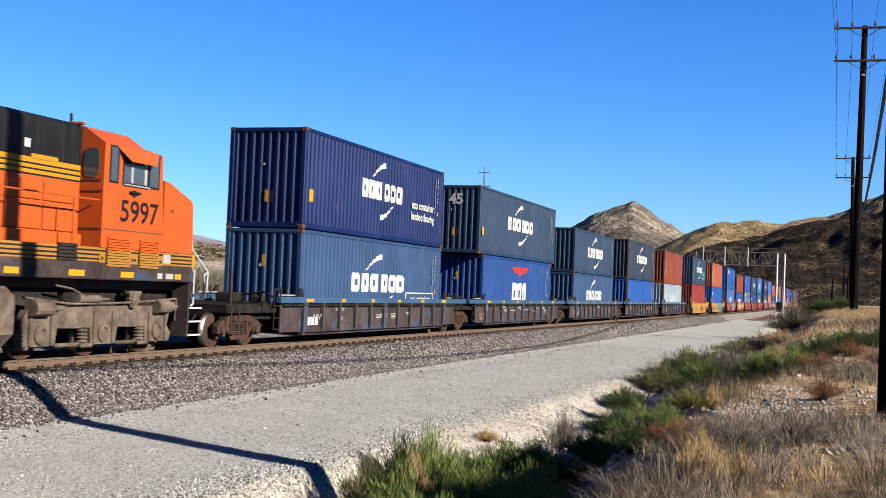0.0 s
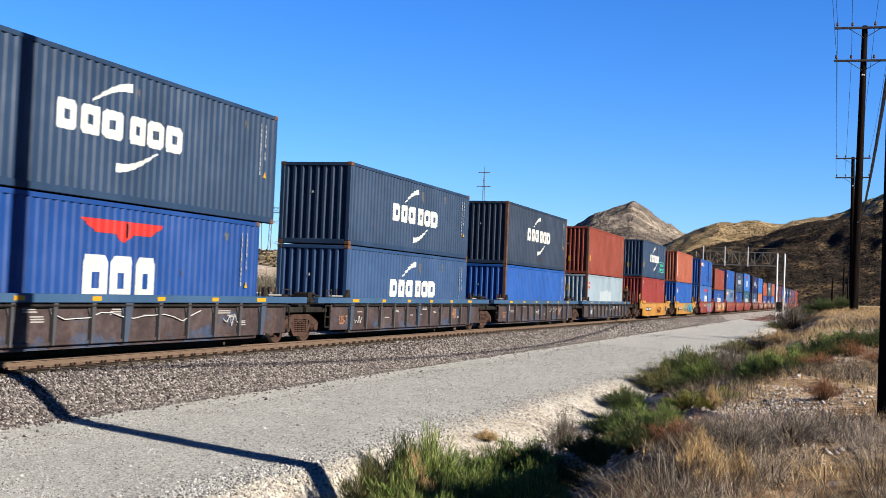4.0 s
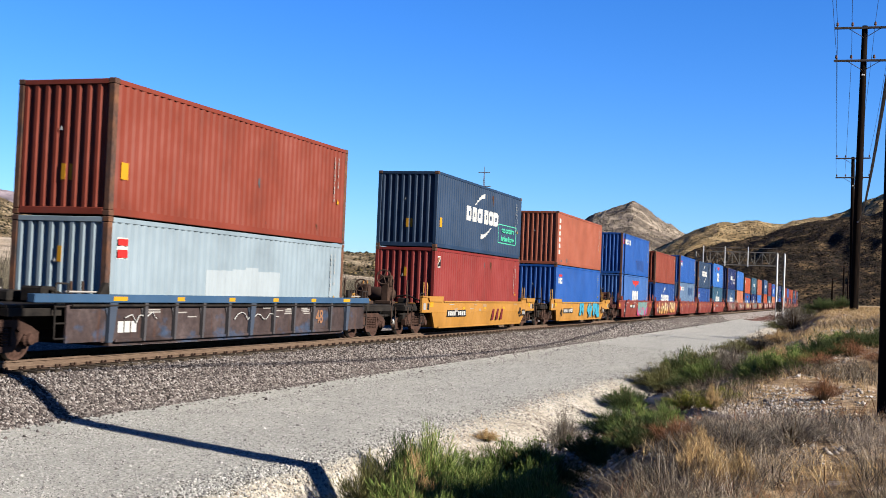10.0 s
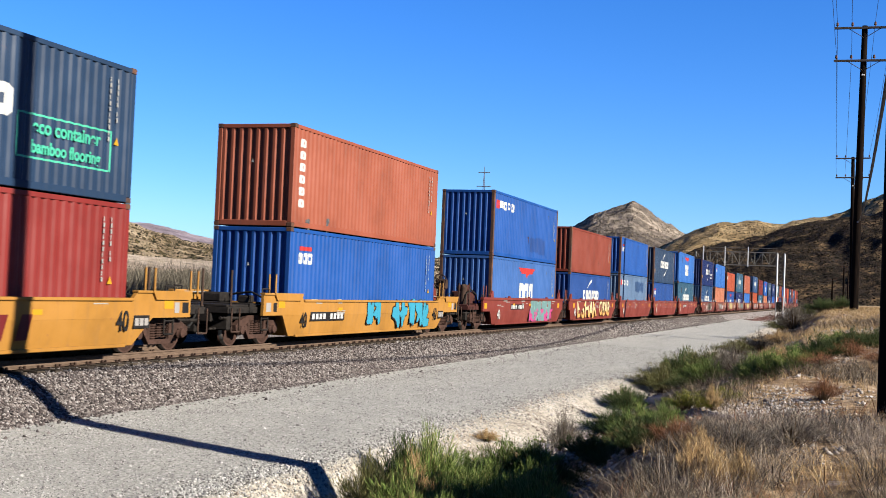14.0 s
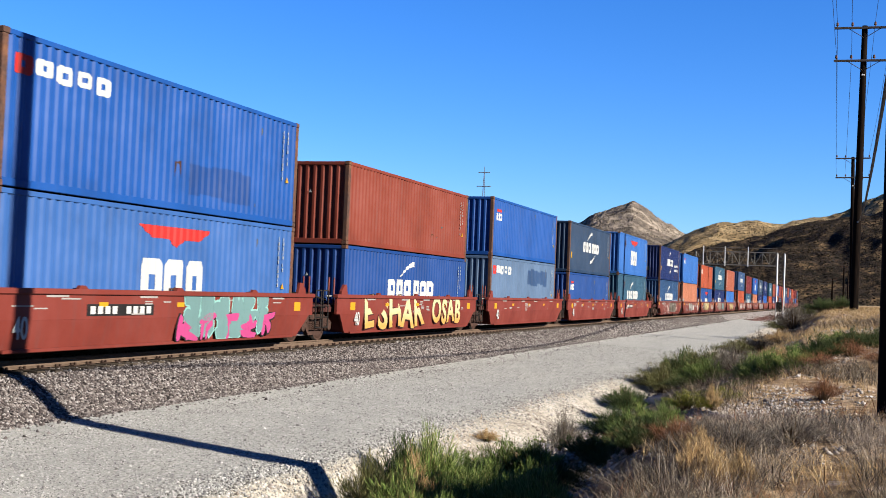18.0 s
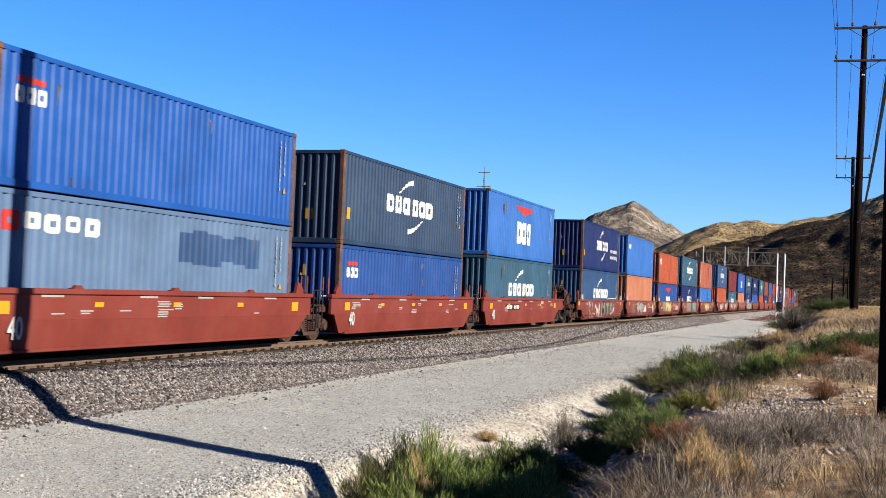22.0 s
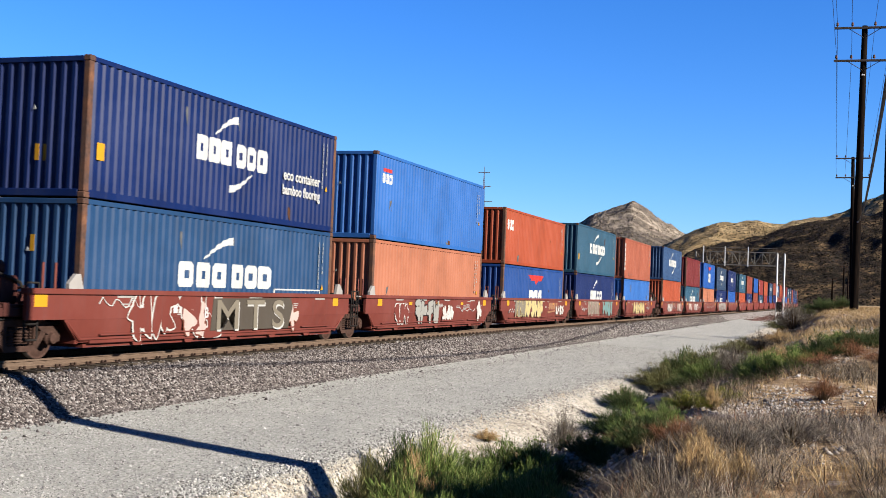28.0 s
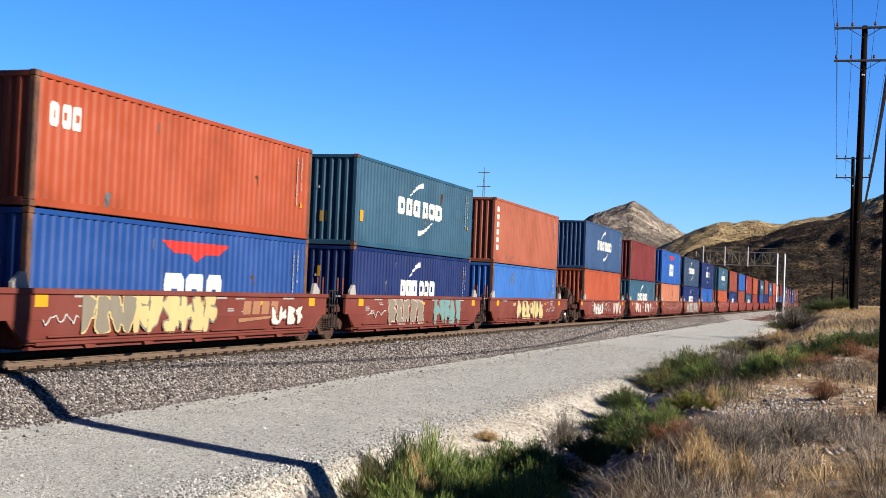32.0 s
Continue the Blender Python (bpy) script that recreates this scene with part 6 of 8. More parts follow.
straw_mat = leaf_stuff("dry_straw", [(0, (0.20, 0.13, 0.07)), (0.4, (0.40, 0.26, 0.13)), (0.75, (0.57, 0.40, 0.21)), (1, (0.72, 0.57, 0.36))], 0.2)
grey_twig = leaf_stuff("grey_dry_twigs", [(0, (0.05, 0.038, 0.03)), (0.5, (0.145, 0.115, 0.09)), (1, (0.30, 0.25, 0.195))], 0.1)
pale_twig = leaf_stuff("pale_grey_twigs", [(0, (0.06, 0.045, 0.04)), (0.5, (0.20, 0.165, 0.145)), (1, (0.42, 0.37, 0.33))], 0.05)
rust_stalk = leaf_stuff("rusty_dry_stalks", [(0, (0.10, 0.04, 0.025)), (0.5, (0.20, 0.085, 0.045)), (1, (0.34, 0.18, 0.10))], 0.15)
reed_mat = leaf_stuff("grey_bare_brush", [(0, (0.055, 0.05, 0.04)), (0.5, (0.125, 0.113, 0.092)), (1, (0.22, 0.20, 0.165))], 0.15)


def dry_grass():
    rng = np.random.RandomState(21)
    n = 90000
    y = 6.5 + 68 * rng.rand(n) ** 2.0
    e = road_edge(y)
    x = rng.uniform(e + 0.2, 0.04 * y + 1.2)
    thick = 0.55 * lattice(x * 0.8, y * 0.6, 31) + 0.5 * lattice(x * 2.3, y * 2.0, 32) + 0.9 * ramp01(x - e, 2.2, 5.0) - 0.35
    keep = (thick > rng.uniform(0.12, 0.85, n)) & in_view(x, y)
    x, y = x[keep], y[keep]
    m = len(x)
    hgt = rng.uniform(0.04, 0.17, m) * (1 + 0.6 * lattice(x * 0.7, y * 0.7, 33)) * (1 + 0.012 * y)
    w = rng.uniform(0.0015, 0.0035, m) * (1 + 0.035 * y)
    v, f = blades(np.stack([x, y, ground_z(x, y) - 0.01], -1), hgt, rng.uniform(0.2, 1.1, m), w, 22)
    # taller golden grass farther along the bank
    n = 28000
    gy = rng.uniform(34, 125, n)
    gx = rng.uniform(road_edge(gy) + 3.0, 0.04 * gy + 2.5)
    keep = (0.8 * lattice(gx * 0.5, gy * 0.22, 36) + 0.55 > rng.uniform(0, 0.9, n)) & in_view(gx, gy, 2.0)
    gx, gy = gx[keep], gy[keep]
    gm = len(gx)
    v2, f2 = blades(np.stack([gx, gy, ground_z(gx, gy) - 0.02], -1), rng.uniform(0.09, 0.32, gm), rng.uniform(0.2, 0.9, gm), rng.uniform(0.006, 0.012, gm) * (0.5 + gy / 60), 37)
    v, f = np.concatenate([v, v2]), np.concatenate([f, f2 + len(v)])
    thing("dry_grass", "straw-coloured dry grass on the bank", "grass", kind="stuff", data=fast_mesh("dry_grass", v, f, straw_mat))
    for name, label, mat, num, seed, lo, hi in (("dead_brush", "grey tangled dead brush on the bank", grey_twig, 90000, 41, 0.10, 0.36), ("red_stalks", "rust-coloured dry stalks on the bank", rust_stalk, 12000, 51, 0.10, 0.30)):
        rng = np.random.RandomState(seed)
        y = 6.5 + 45 * rng.rand(num) ** 1.9
        x = rng.uniform(-4.2, 0.04 * y + 1.0)
        patch = lattice(x * 0.5, y * 0.35, seed) + 0.3 * lattice(x * 1.7, y * 1.5, seed + 1)
        if name == "dead_brush":
            patch = patch + 1.25 * (1 - ramp01(y, 9.5, 13.5))
        keep = (patch > 0.30) & in_view(x, y)
        x, y = x[keep], y[keep]
        m = len(x)
        v, f = blades(np.stack([x, y, ground_z(x, y) - 0.01], -1), rng.uniform(lo, hi, m) * (1 + 0.01 * y), rng.uniform(0.2, 1.3, m), rng.uniform(0.0018, 0.0035, m) * (1 + 0.03 * y), seed + 2)
        thing(name, label, "dry plants", kind="stuff", data=fast_mesh(name, v, f, mat))


dry_grass()


def twig_tangle():
    """Low dead shrubs on the brow: stiff forked grey twigs that fan out from many roots."""
    rng = np.random.RandomState(91)
    k = 620
    cy, cx = rng.uniform(8.0, 14.5, k), rng.uniform(-2.2, 0.9, k)
    keep = (0.8 * lattice(cx * 1.1, cy * 0.8, 45) + 0.35 > rng.uniform(-0.2, 0.6, k)) & in_view(cx, cy)
    cx, cy = cx[keep], cy[keep]
    per = 70
    n = len(cx) * per
    a, tilt = rng.uniform(0, 2 * np.pi, n), rng.uniform(0, 1, n) ** 0.6
    size = np.repeat(rng.uniform(0.14, 0.30, len(cx)), per)
    root = np.stack([np.repeat(cx, per), np.repeat(cy, per), np.repeat(ground_z(cx, cy), per) - 0.02], -1)
    out = np.stack([np.cos(a) * tilt * 0.85, np.sin(a) * tilt * 0.85, 1.05 - 0.6 * tilt], -1)
    # forks leave the stems part of the way up
    fork = rng.rand(n, 1) ** 0.7 * 0.75 * (rng.rand(n, 1) < 0.75)
    start = root + out * size[:, None] * fork
    way = out + rng.normal(0, 0.38, (n, 3)) * (fork > 0)
    tip = start + way * (size * rng.uniform(0.45, 0.95, n))[:, None] * (1 - 0.45 * fork)
    side = np.cross(way, rng.normal(0, 1, (n, 3)))
    side *= (rng.uniform(0.0012, 0.0026, n) * (1.25 - fork[:, 0]))[:, None] / np.linalg.norm(side, axis=1, keepdims=True)
    bend = (start + tip) / 2 + rng.normal(0, 0.012, (n, 3))
    v = np.stack([start - side, start + side, bend + side * 0.7, bend - side * 0.7, tip], 1)
    q = 5 * np.arange(n)[:, None]
    f = np.concatenate([q + np.array([[0, 1, 2]]), q + np.array([[0, 2, 3]]), q + np.array([[3, 2, 4]])])
    thing("dead_twigs", "grey forked twigs of low dead shrubs on the bank", "dry plants", kind="stuff", data=fast_mesh("dead_twigs", v.reshape(-1, 3), f, pale_twig))


twig_tangle()


def red_gravel():
    rng = np.random.RandomState(71)
    n = 1700
    y, x = rng.uniform(165, 262, n), rng.normal(-10.9, 0.8, n)
    mat = by_island("red_crushed_stone", [(0, (0.07, 0.035, 0.032)), (0.6, (0.13, 0.068, 0.06)), (1, (0.20, 0.12, 0.105))])
    scatter_stones("red_gravel", "reddish crushed stone spilled beside the track", np.stack([x, y, ground_z(x, y) + 0.02], -1), rng.uniform(0.08, 0.17, n), mat, 72, 0.4)


red_gravel()


def parked_car(x, y):
    g = float(ground_z(x, y))
    c = thing("parked_car", "small white car parked far along the dirt road", "car", pose(x, y, g, 0, 0, 70))
    part("body", Shape().slab([(-2.1, 0.35), (-2.15, 0.75), (-1.3, 0.92), (1.5, 0.95), (2.1, 0.85), (2.15, 0.4)], -0.85, 0.85), white, c)
    part("cabin", Shape().slab([(-0.9, 0.92), (-0.3, 1.42), (0.9, 1.45), (1.6, 0.94)], -0.74, 0.74), white, c)
    for s in (-1, 1):
        part("side_window", Shape().slab([(-0.65, 0.98), (-0.22, 1.36), (0.85, 1.38), (1.3, 0.98)], min(s * 0.742, s * 0.75), max(s * 0.742, s * 0.75)), window_glass, c)
        for yy in (-1.35, 1.35):
            part("wheel", Shape().lathe((s * 0.72, yy, 0.32), (s, 0, 0), [(0, 0.1), (0, 0.32), (0.2, 0.32), (0.2, 0.1)], 14), rubber, c)


parked_car(-9.5, 418)


def far_brush():
    """Dense grey brush beyond the line: stalks in clumps, thicker towards the hills."""
    rng = np.random.RandomState(61)
    n = 260000
    az, far = np.radians(rng.uniform(-44, -20, n)), 36 + 170 * rng.rand(n) ** 1.6
    x, y = far * np.sin(az), far * np.cos(az)
    clump = 0.7 * lattice(x * 0.35, y * 0.25, 62) + 0.5 * lattice(x * 1.1, y * 0.8, 64) + 0.25
    keep = (clump > rng.uniform(-0.5, 0.5, n)) & (x < -26)
    x, y, far, clump = x[keep], y[keep], far[keep], clump[keep]
    m = len(x)
    tall = rng.uniform(1.6, 3.4, m) * (0.75 + 0.45 * clump)
    v, f = blades(np.stack([x, y, ground_z(x, y) - 0.1], -1), tall, rng.uniform(0.1, 0.7, m), rng.uniform(0.010, 0.022, m) * (0.5 + far / 70), 63)
    thing("far_brush", "grey bare brush and reeds beyond the track", "brush", kind="stuff", data=fast_mesh("far_brush", v, f, reed_mat))


far_brush()

FOLIAGE = {
    "green": leaf_stuff("fresh_green_leaves", [(0, (0.05, 0.09, 0.024)), (0.5, (0.145, 0.215, 0.06)), (0.85, (0.26, 0.33, 0.11)), (1, (0.40, 0.36, 0.16))], 0.3),
    "dark": leaf_stuff("dark_green_leaves", [(0, (0.022, 0.042, 0.017)), (0.5, (0.058, 0.09, 0.034)), (1, (0.14, 0.155, 0.07))], 0.2),
    "olive": leaf_stuff("olive_leaves", [(0, (0.05, 0.055, 0.025)), (0.5, (0.11, 0.12, 0.05)), (1, (0.22, 0.20, 0.10))], 0.25),
    "lime": leaf_stuff("yellow_green_leaves", [(0, (0.10, 0.12, 0.02)), (0.5, (0.21, 0.22, 0.04)), (1, (0.36, 0.33, 0.09))], 0.3),
    "grey": leaf_stuff("grey_shrub_twigs", [(0, (0.05, 0.042, 0.04)), (0.5, (0.13, 0.115, 0.105)), (1, (0.24, 0.215, 0.19))], 0.1),
    "rust": rust_stalk,
    "straw": straw_mat,
}
stem_mat = leaf_stuff("brown_stems", [(0, (0.05, 0.035, 0.025)), (1, (0.16, 0.11, 0.07))], 0.05)


def bush_meshes(kind, seed):
    """Stems that fan out from the root, set with many narrow leaves; about one metre wide and high."""
    def make():
        rng = np.random.RandomState(seed)
        n = 150
        a, tilt = rng.uniform(0, 2 * np.pi, n), rng.uniform(0, 1, n) ** 0.7
        out = np.stack([np.cos(a), np.sin(a)], -1)
        root = np.concatenate([out * 0.12 * rng.rand(n, 1), np.zeros((n, 1))], 1)
        length = rng.uniform(0.45, 1.0, n) * (1 - 0.25 * tilt) * (1 + 0.2 * np.sin(3 * a + seed))
        tipxy = out * (tilt * 0.62 * rng.uniform(0.75, 1.2, n))[:, None]
        tip = np.concatenate([tipxy, (length * (1 - 0.35 * tilt))[:, None]], 1)
        side = np.stack([-out[:, 1], out[:, 0], np.zeros(n)], -1) * 0.006
        mid = root * 0.4 + tip * 0.6 + np.array([0, 0, 0.06])
        sv = np.stack([root - side, root + side, mid + side * 0.7, mid - side * 0.7, tip], 1)
        k = 5 * np.arange(n)[:, None]
        sf = np.concatenate([k + np.array([[0, 1, 2]]), k + np.array([[0, 2, 3]]), k + np.array([[3, 2, 4]])])
        twigs = kind in ("grey", "rust")
        per = 34 if not twigs else 22
        t = rng.uniform(0.22, 1.02, (n, per, 1)) ** 0.8
        p = root[:, None] * (1 - t) + tip[:, None] * t + np.array([0, 0, 0.10]) * np.sin(np.pi * np.clip(t, 0, 1)) + rng.normal(0, 0.022, (n, per, 3))
        p[..., 2] = np.maximum(p[..., 2], 0.01)
        m = n * per
        p = p.reshape(m, 3)
        d = np.repeat((tip - root) / np.linalg.norm(tip - root, axis=1, keepdims=True), per, 0) + rng.normal(0, 0.38, (m, 3))
        d[:, 2] = np.abs(d[:, 2]) + 0.25
        d /= np.linalg.norm(d, axis=1, keepdims=True)
        s = np.cross(d, rng.normal(0, 1, (m, 3)))
        s /= np.linalg.norm(s, axis=1, keepdims=True)
        ln = rng.uniform(0.07, 0.19, (m, 1)) * (1.1 if twigs else 1.0)
        w = rng.uniform(0.0025, 0.0055, (m, 1)) * (0.6 if twigs else 1.0)
        lv = np.stack([p, p + d * ln * 0.45 + s * w, p + d * ln, p + d * ln * 0.45 - s * w], 1).reshape(-1, 3)
        q = 4 * np.arange(m)[:, None]
        lf = np.concatenate([q + np.array([[0, 1, 2]]), q + np.array([[0, 2, 3]])])
        return fast_mesh("root_stem", sv.reshape(-1, 3), sf, stem_mat), fast_mesh("crown", lv, lf, FOLIAGE[kind])
    return shared(("bush", kind, seed), make)


BUSH_SAYS = {"green": "bright green leafy desert shrub", "dark": "dark green desert shrub", "olive": "olive green dusty shrub", "lime": "low yellow-green flowering shrub", "grey": "bare grey dry shrub", "rust": "rust-brown dried shrub", "straw": "tuft of tall golden dry grass"}


def bush(kind, x, y, wide, tall, where, seed):
    stems, leaves = bush_meshes(kind, seed % 3 + 1)
    rng = random.Random(seed)
    z = float(ground_z(x, y)) - 0.03
    b = thing("bush", BUSH_SAYS[kind] + " " + where, "bush", Matrix.Translation((x, y, z)) @ Matrix.Rotation(rng.uniform(0, 6.28), 4, "Z") @ Matrix.Diagonal((wide, wide * rng.uniform(0.85, 1.15), tall, 1)), "shrubs along the ditch")
    part("root_stem", stems, stem_mat, b)
    part("crown", leaves, FOLIAGE[kind], b)


DITCH, BANK = "in the dry ditch", "on the dry bank"
BUSHES = [
    ("green", -6.19, 17.95, 1.10, 1.37, DITCH), ("dark", -6.71, 17.97, 0.90, 1.10, DITCH), ("straw", -6.17, 17.07, 0.50, 0.98, DITCH), ("rust", -5.71, 16.97, 0.70, 0.65, DITCH),
    ("green", -5.74, 15.67, 1.20, 1.04, DITCH), ("green", -5.39, 16.06, 1.09, 0.96, DITCH), ("olive", -6.33, 15.70, 0.95, 1.17, DITCH), ("green", -5.11, 15.39, 1.08, 0.90, DITCH), ("green", -4.62, 15.35, 0.96, 0.81, DITCH),
    ("green", -5.06, 16.66, 1.18, 1.03, DITCH), ("green", -4.37, 16.10, 1.15, 1.01, DITCH), ("green", -3.79, 15.86, 1.04, 1.08, DITCH), ("green", -5.19, 17.89, 0.89, 0.70, DITCH), ("green", -4.35, 17.18, 0.97, 0.78, DITCH), 
    ("grey", -4.60, 20.55, 0.77, 0.82, DITCH), ("straw", -5.78, 21.45, 0.50, 0.30, DITCH), ("straw", -6.72, 22.94, 0.50, 0.30, DITCH),
    ("green", -2.81, 17.69, 0.96, 0.74, BANK), ("green", -1.97, 14.34, 0.51, 0.42, BANK), ("dark", -3.16, 18.35, 0.74, 0.62, BANK), ("rust", -1.52, 11.98, 0.47, 0.23, BANK),
    ("dark", -5.71, 33.36, 1.20, 0.82, DITCH), ("dark", -5.03, 30.17, 0.96, 0.74, DITCH), ("lime", -1.85, 15.67, 0.66, 0.28, BANK), ("lime", -1.57, 17.34, 0.62, 0.25, BANK), ("green", -1.86, 26.25, 0.90, 0.40, BANK),
    ("olive", -5.54, 39.77, 1.89, 1.18, DITCH), ("olive", -5.30, 45.67, 2.12, 1.43, DITCH), ("olive", -4.06, 40.80, 1.68, 1.20, DITCH), ("green", -3.48, 33.74, 1.36, 0.85, DITCH), ("dark", -5.47, 44.51, 1.57, 1.57, DITCH), ("dark", -4.34, 36.59, 1.22, 0.61, DITCH),
    ("grey", -2.86, 34.80, 1.14, 1.04, BANK), ("grey", -2.38, 33.34, 1.13, 0.90, BANK), ("grey", -3.09, 35.41, 1.16, 0.95, BANK),
    ("green", -1.40, 26.35, 1.10, 0.85, BANK), ("green", -0.91, 26.21, 1.10, 0.80, BANK), ("green", -1.73, 26.62, 1.00, 0.80, BANK), ("dark", -0.39, 27.05, 1.00, 0.70, BANK), ("dark", -0.12, 29.25, 0.90, 0.50, BANK),
    ("dark", 0.41, 32.25, 1.10, 0.62, BANK), ("dark", 0.93, 31.58, 1.10, 0.60, BANK), ("green", -0.00, 34.04, 0.90, 0.50, BANK), ("rust", 0.28, 27.29, 0.90, 0.45, BANK), ("rust", 0.81, 25.43, 0.80, 0.35, BANK), ("rust", -0.34, 25.62, 0.80, 0.40, BANK),
    ("grey", -3.00, 87.74, 3.00, 2.25, BANK), ("grey", -4.10, 109.90, 2.40, 1.70, BANK), ("olive", -5.06, 69.22, 2.23, 1.19, BANK), ("grey", -3.30, 55.75, 1.70, 1.10, BANK), ("olive", -5.27, 67.86, 1.86, 0.87, BANK), ("straw", -2.43, 54.80, 1.45, 0.87, BANK),
    ("dark", -0.65, 91.08, 2.00, 0.90, BANK), ("dark", -2.54, 181.77, 4.36, 2.36, BANK), ("olive", -4.45, 191.52, 4.45, 2.39, BANK), ("dark", 0.19, 88.98, 2.00, 1.00, BANK), ("olive", -5.77, 133.24, 3.35, 1.49, BANK),
    ("grey", -1.49, 10.08, 0.53, 0.27, BANK), ("grey", -1.32, 9.39, 0.87, 0.43, BANK), ("rust", -1.42, 12.87, 0.56, 0.28, BANK), ("grey", -1.28, 12.41, 0.57, 0.29, BANK),
    ("rust", -0.17, 16.87, 0.56, 0.39, BANK), ("grey", -0.85, 11.05, 0.77, 0.40, BANK), ("grey", -0.41, 11.99, 0.90, 0.42, BANK), ("grey", -0.00, 13.15, 0.80, 0.36, BANK), ("grey", -1.18, 11.77, 0.64, 0.32, BANK), ("straw", -1.16, 10.86, 0.29, 0.35, BANK), ("straw", -1.06, 10.35, 0.32, 0.35, BANK),
    # dark shrubs added to deepen the shade under the bank's step
    ("dark", -3.42, 19.00, 0.95, 0.55, BANK), ("dark", -3.60, 18.20, 0.95, 0.55, DITCH), ("dark", -3.92, 17.60, 0.9, 0.5, DITCH), ("dark", -2.9, 18.6, 0.8, 0.42, BANK), ("rust", -2.05, 12.9, 0.6, 0.34, BANK), ("dark", -2.2, 13.4, 0.6, 0.36, BANK),
    ("green", -5.25, 18.90, 1.00, 0.80, DITCH), ("green", -5.90, 19.00, 0.90, 0.75, DITCH), ("green", -4.70, 18.90, 0.90, 0.60, DITCH),
    ("grey", -1.49, 11.30, 0.51, 0.22, BANK), ("dark", -3.11, 17.30, 0.70, 0.50, DITCH), ("dark", -2.05, 12.60, 0.55, 0.42, BANK), ("dark", -1.75, 12.00, 0.50, 0.36, BANK), ("rust", -1.50, 11.60, 0.55, 0.34, BANK), ("straw", -1.10, 9.70, 0.30, 0.42, BANK), ("straw", -0.92, 9.30, 0.32, 0.45, BANK), ("straw", -0.70, 9.50, 0.28, 0.38, BANK), ("straw", -1.27, 28.57, 0.70, 0.50, BANK), ("straw", -1.54, 15.74, 0.24, 0.40, BANK),
]
for i, (kind, x, y, w, h, where) in enumerate(BUSHES):
    bush(kind, x, y, w, h, where, 100 + i)


# ---- the train ----
CREAM, TEALG, PINK = ("cream_spray", (0.72, 0.58, 0.27)), ("teal_grey_spray", (0.20, 0.36, 0.36)), ("pink_spray", (0.65, 0.08, 0.28))
SILVER, INK, PALE, CYAN = ("silver_spray", (0.42, 0.41, 0.38)), ("ink_spray", (0.03, 0.02, 0.02)), ("pale_pink_spray", (0.72, 0.55, 0.50)), ("cyan_spray", (0.05, 0.42, 0.62))
CARRED = ("car_red_spray", (0.23, 0.05, 0.035))
KHAKI, MINT, WHITEP, BROWN = ("khaki_spray", (0.30, 0.26, 0.20)), ("mint_spray", (0.35, 0.70, 0.65)), ("white_spray", (0.75, 0.73, 0.70)), ("brown_spray", (0.22, 0.06, 0.03))

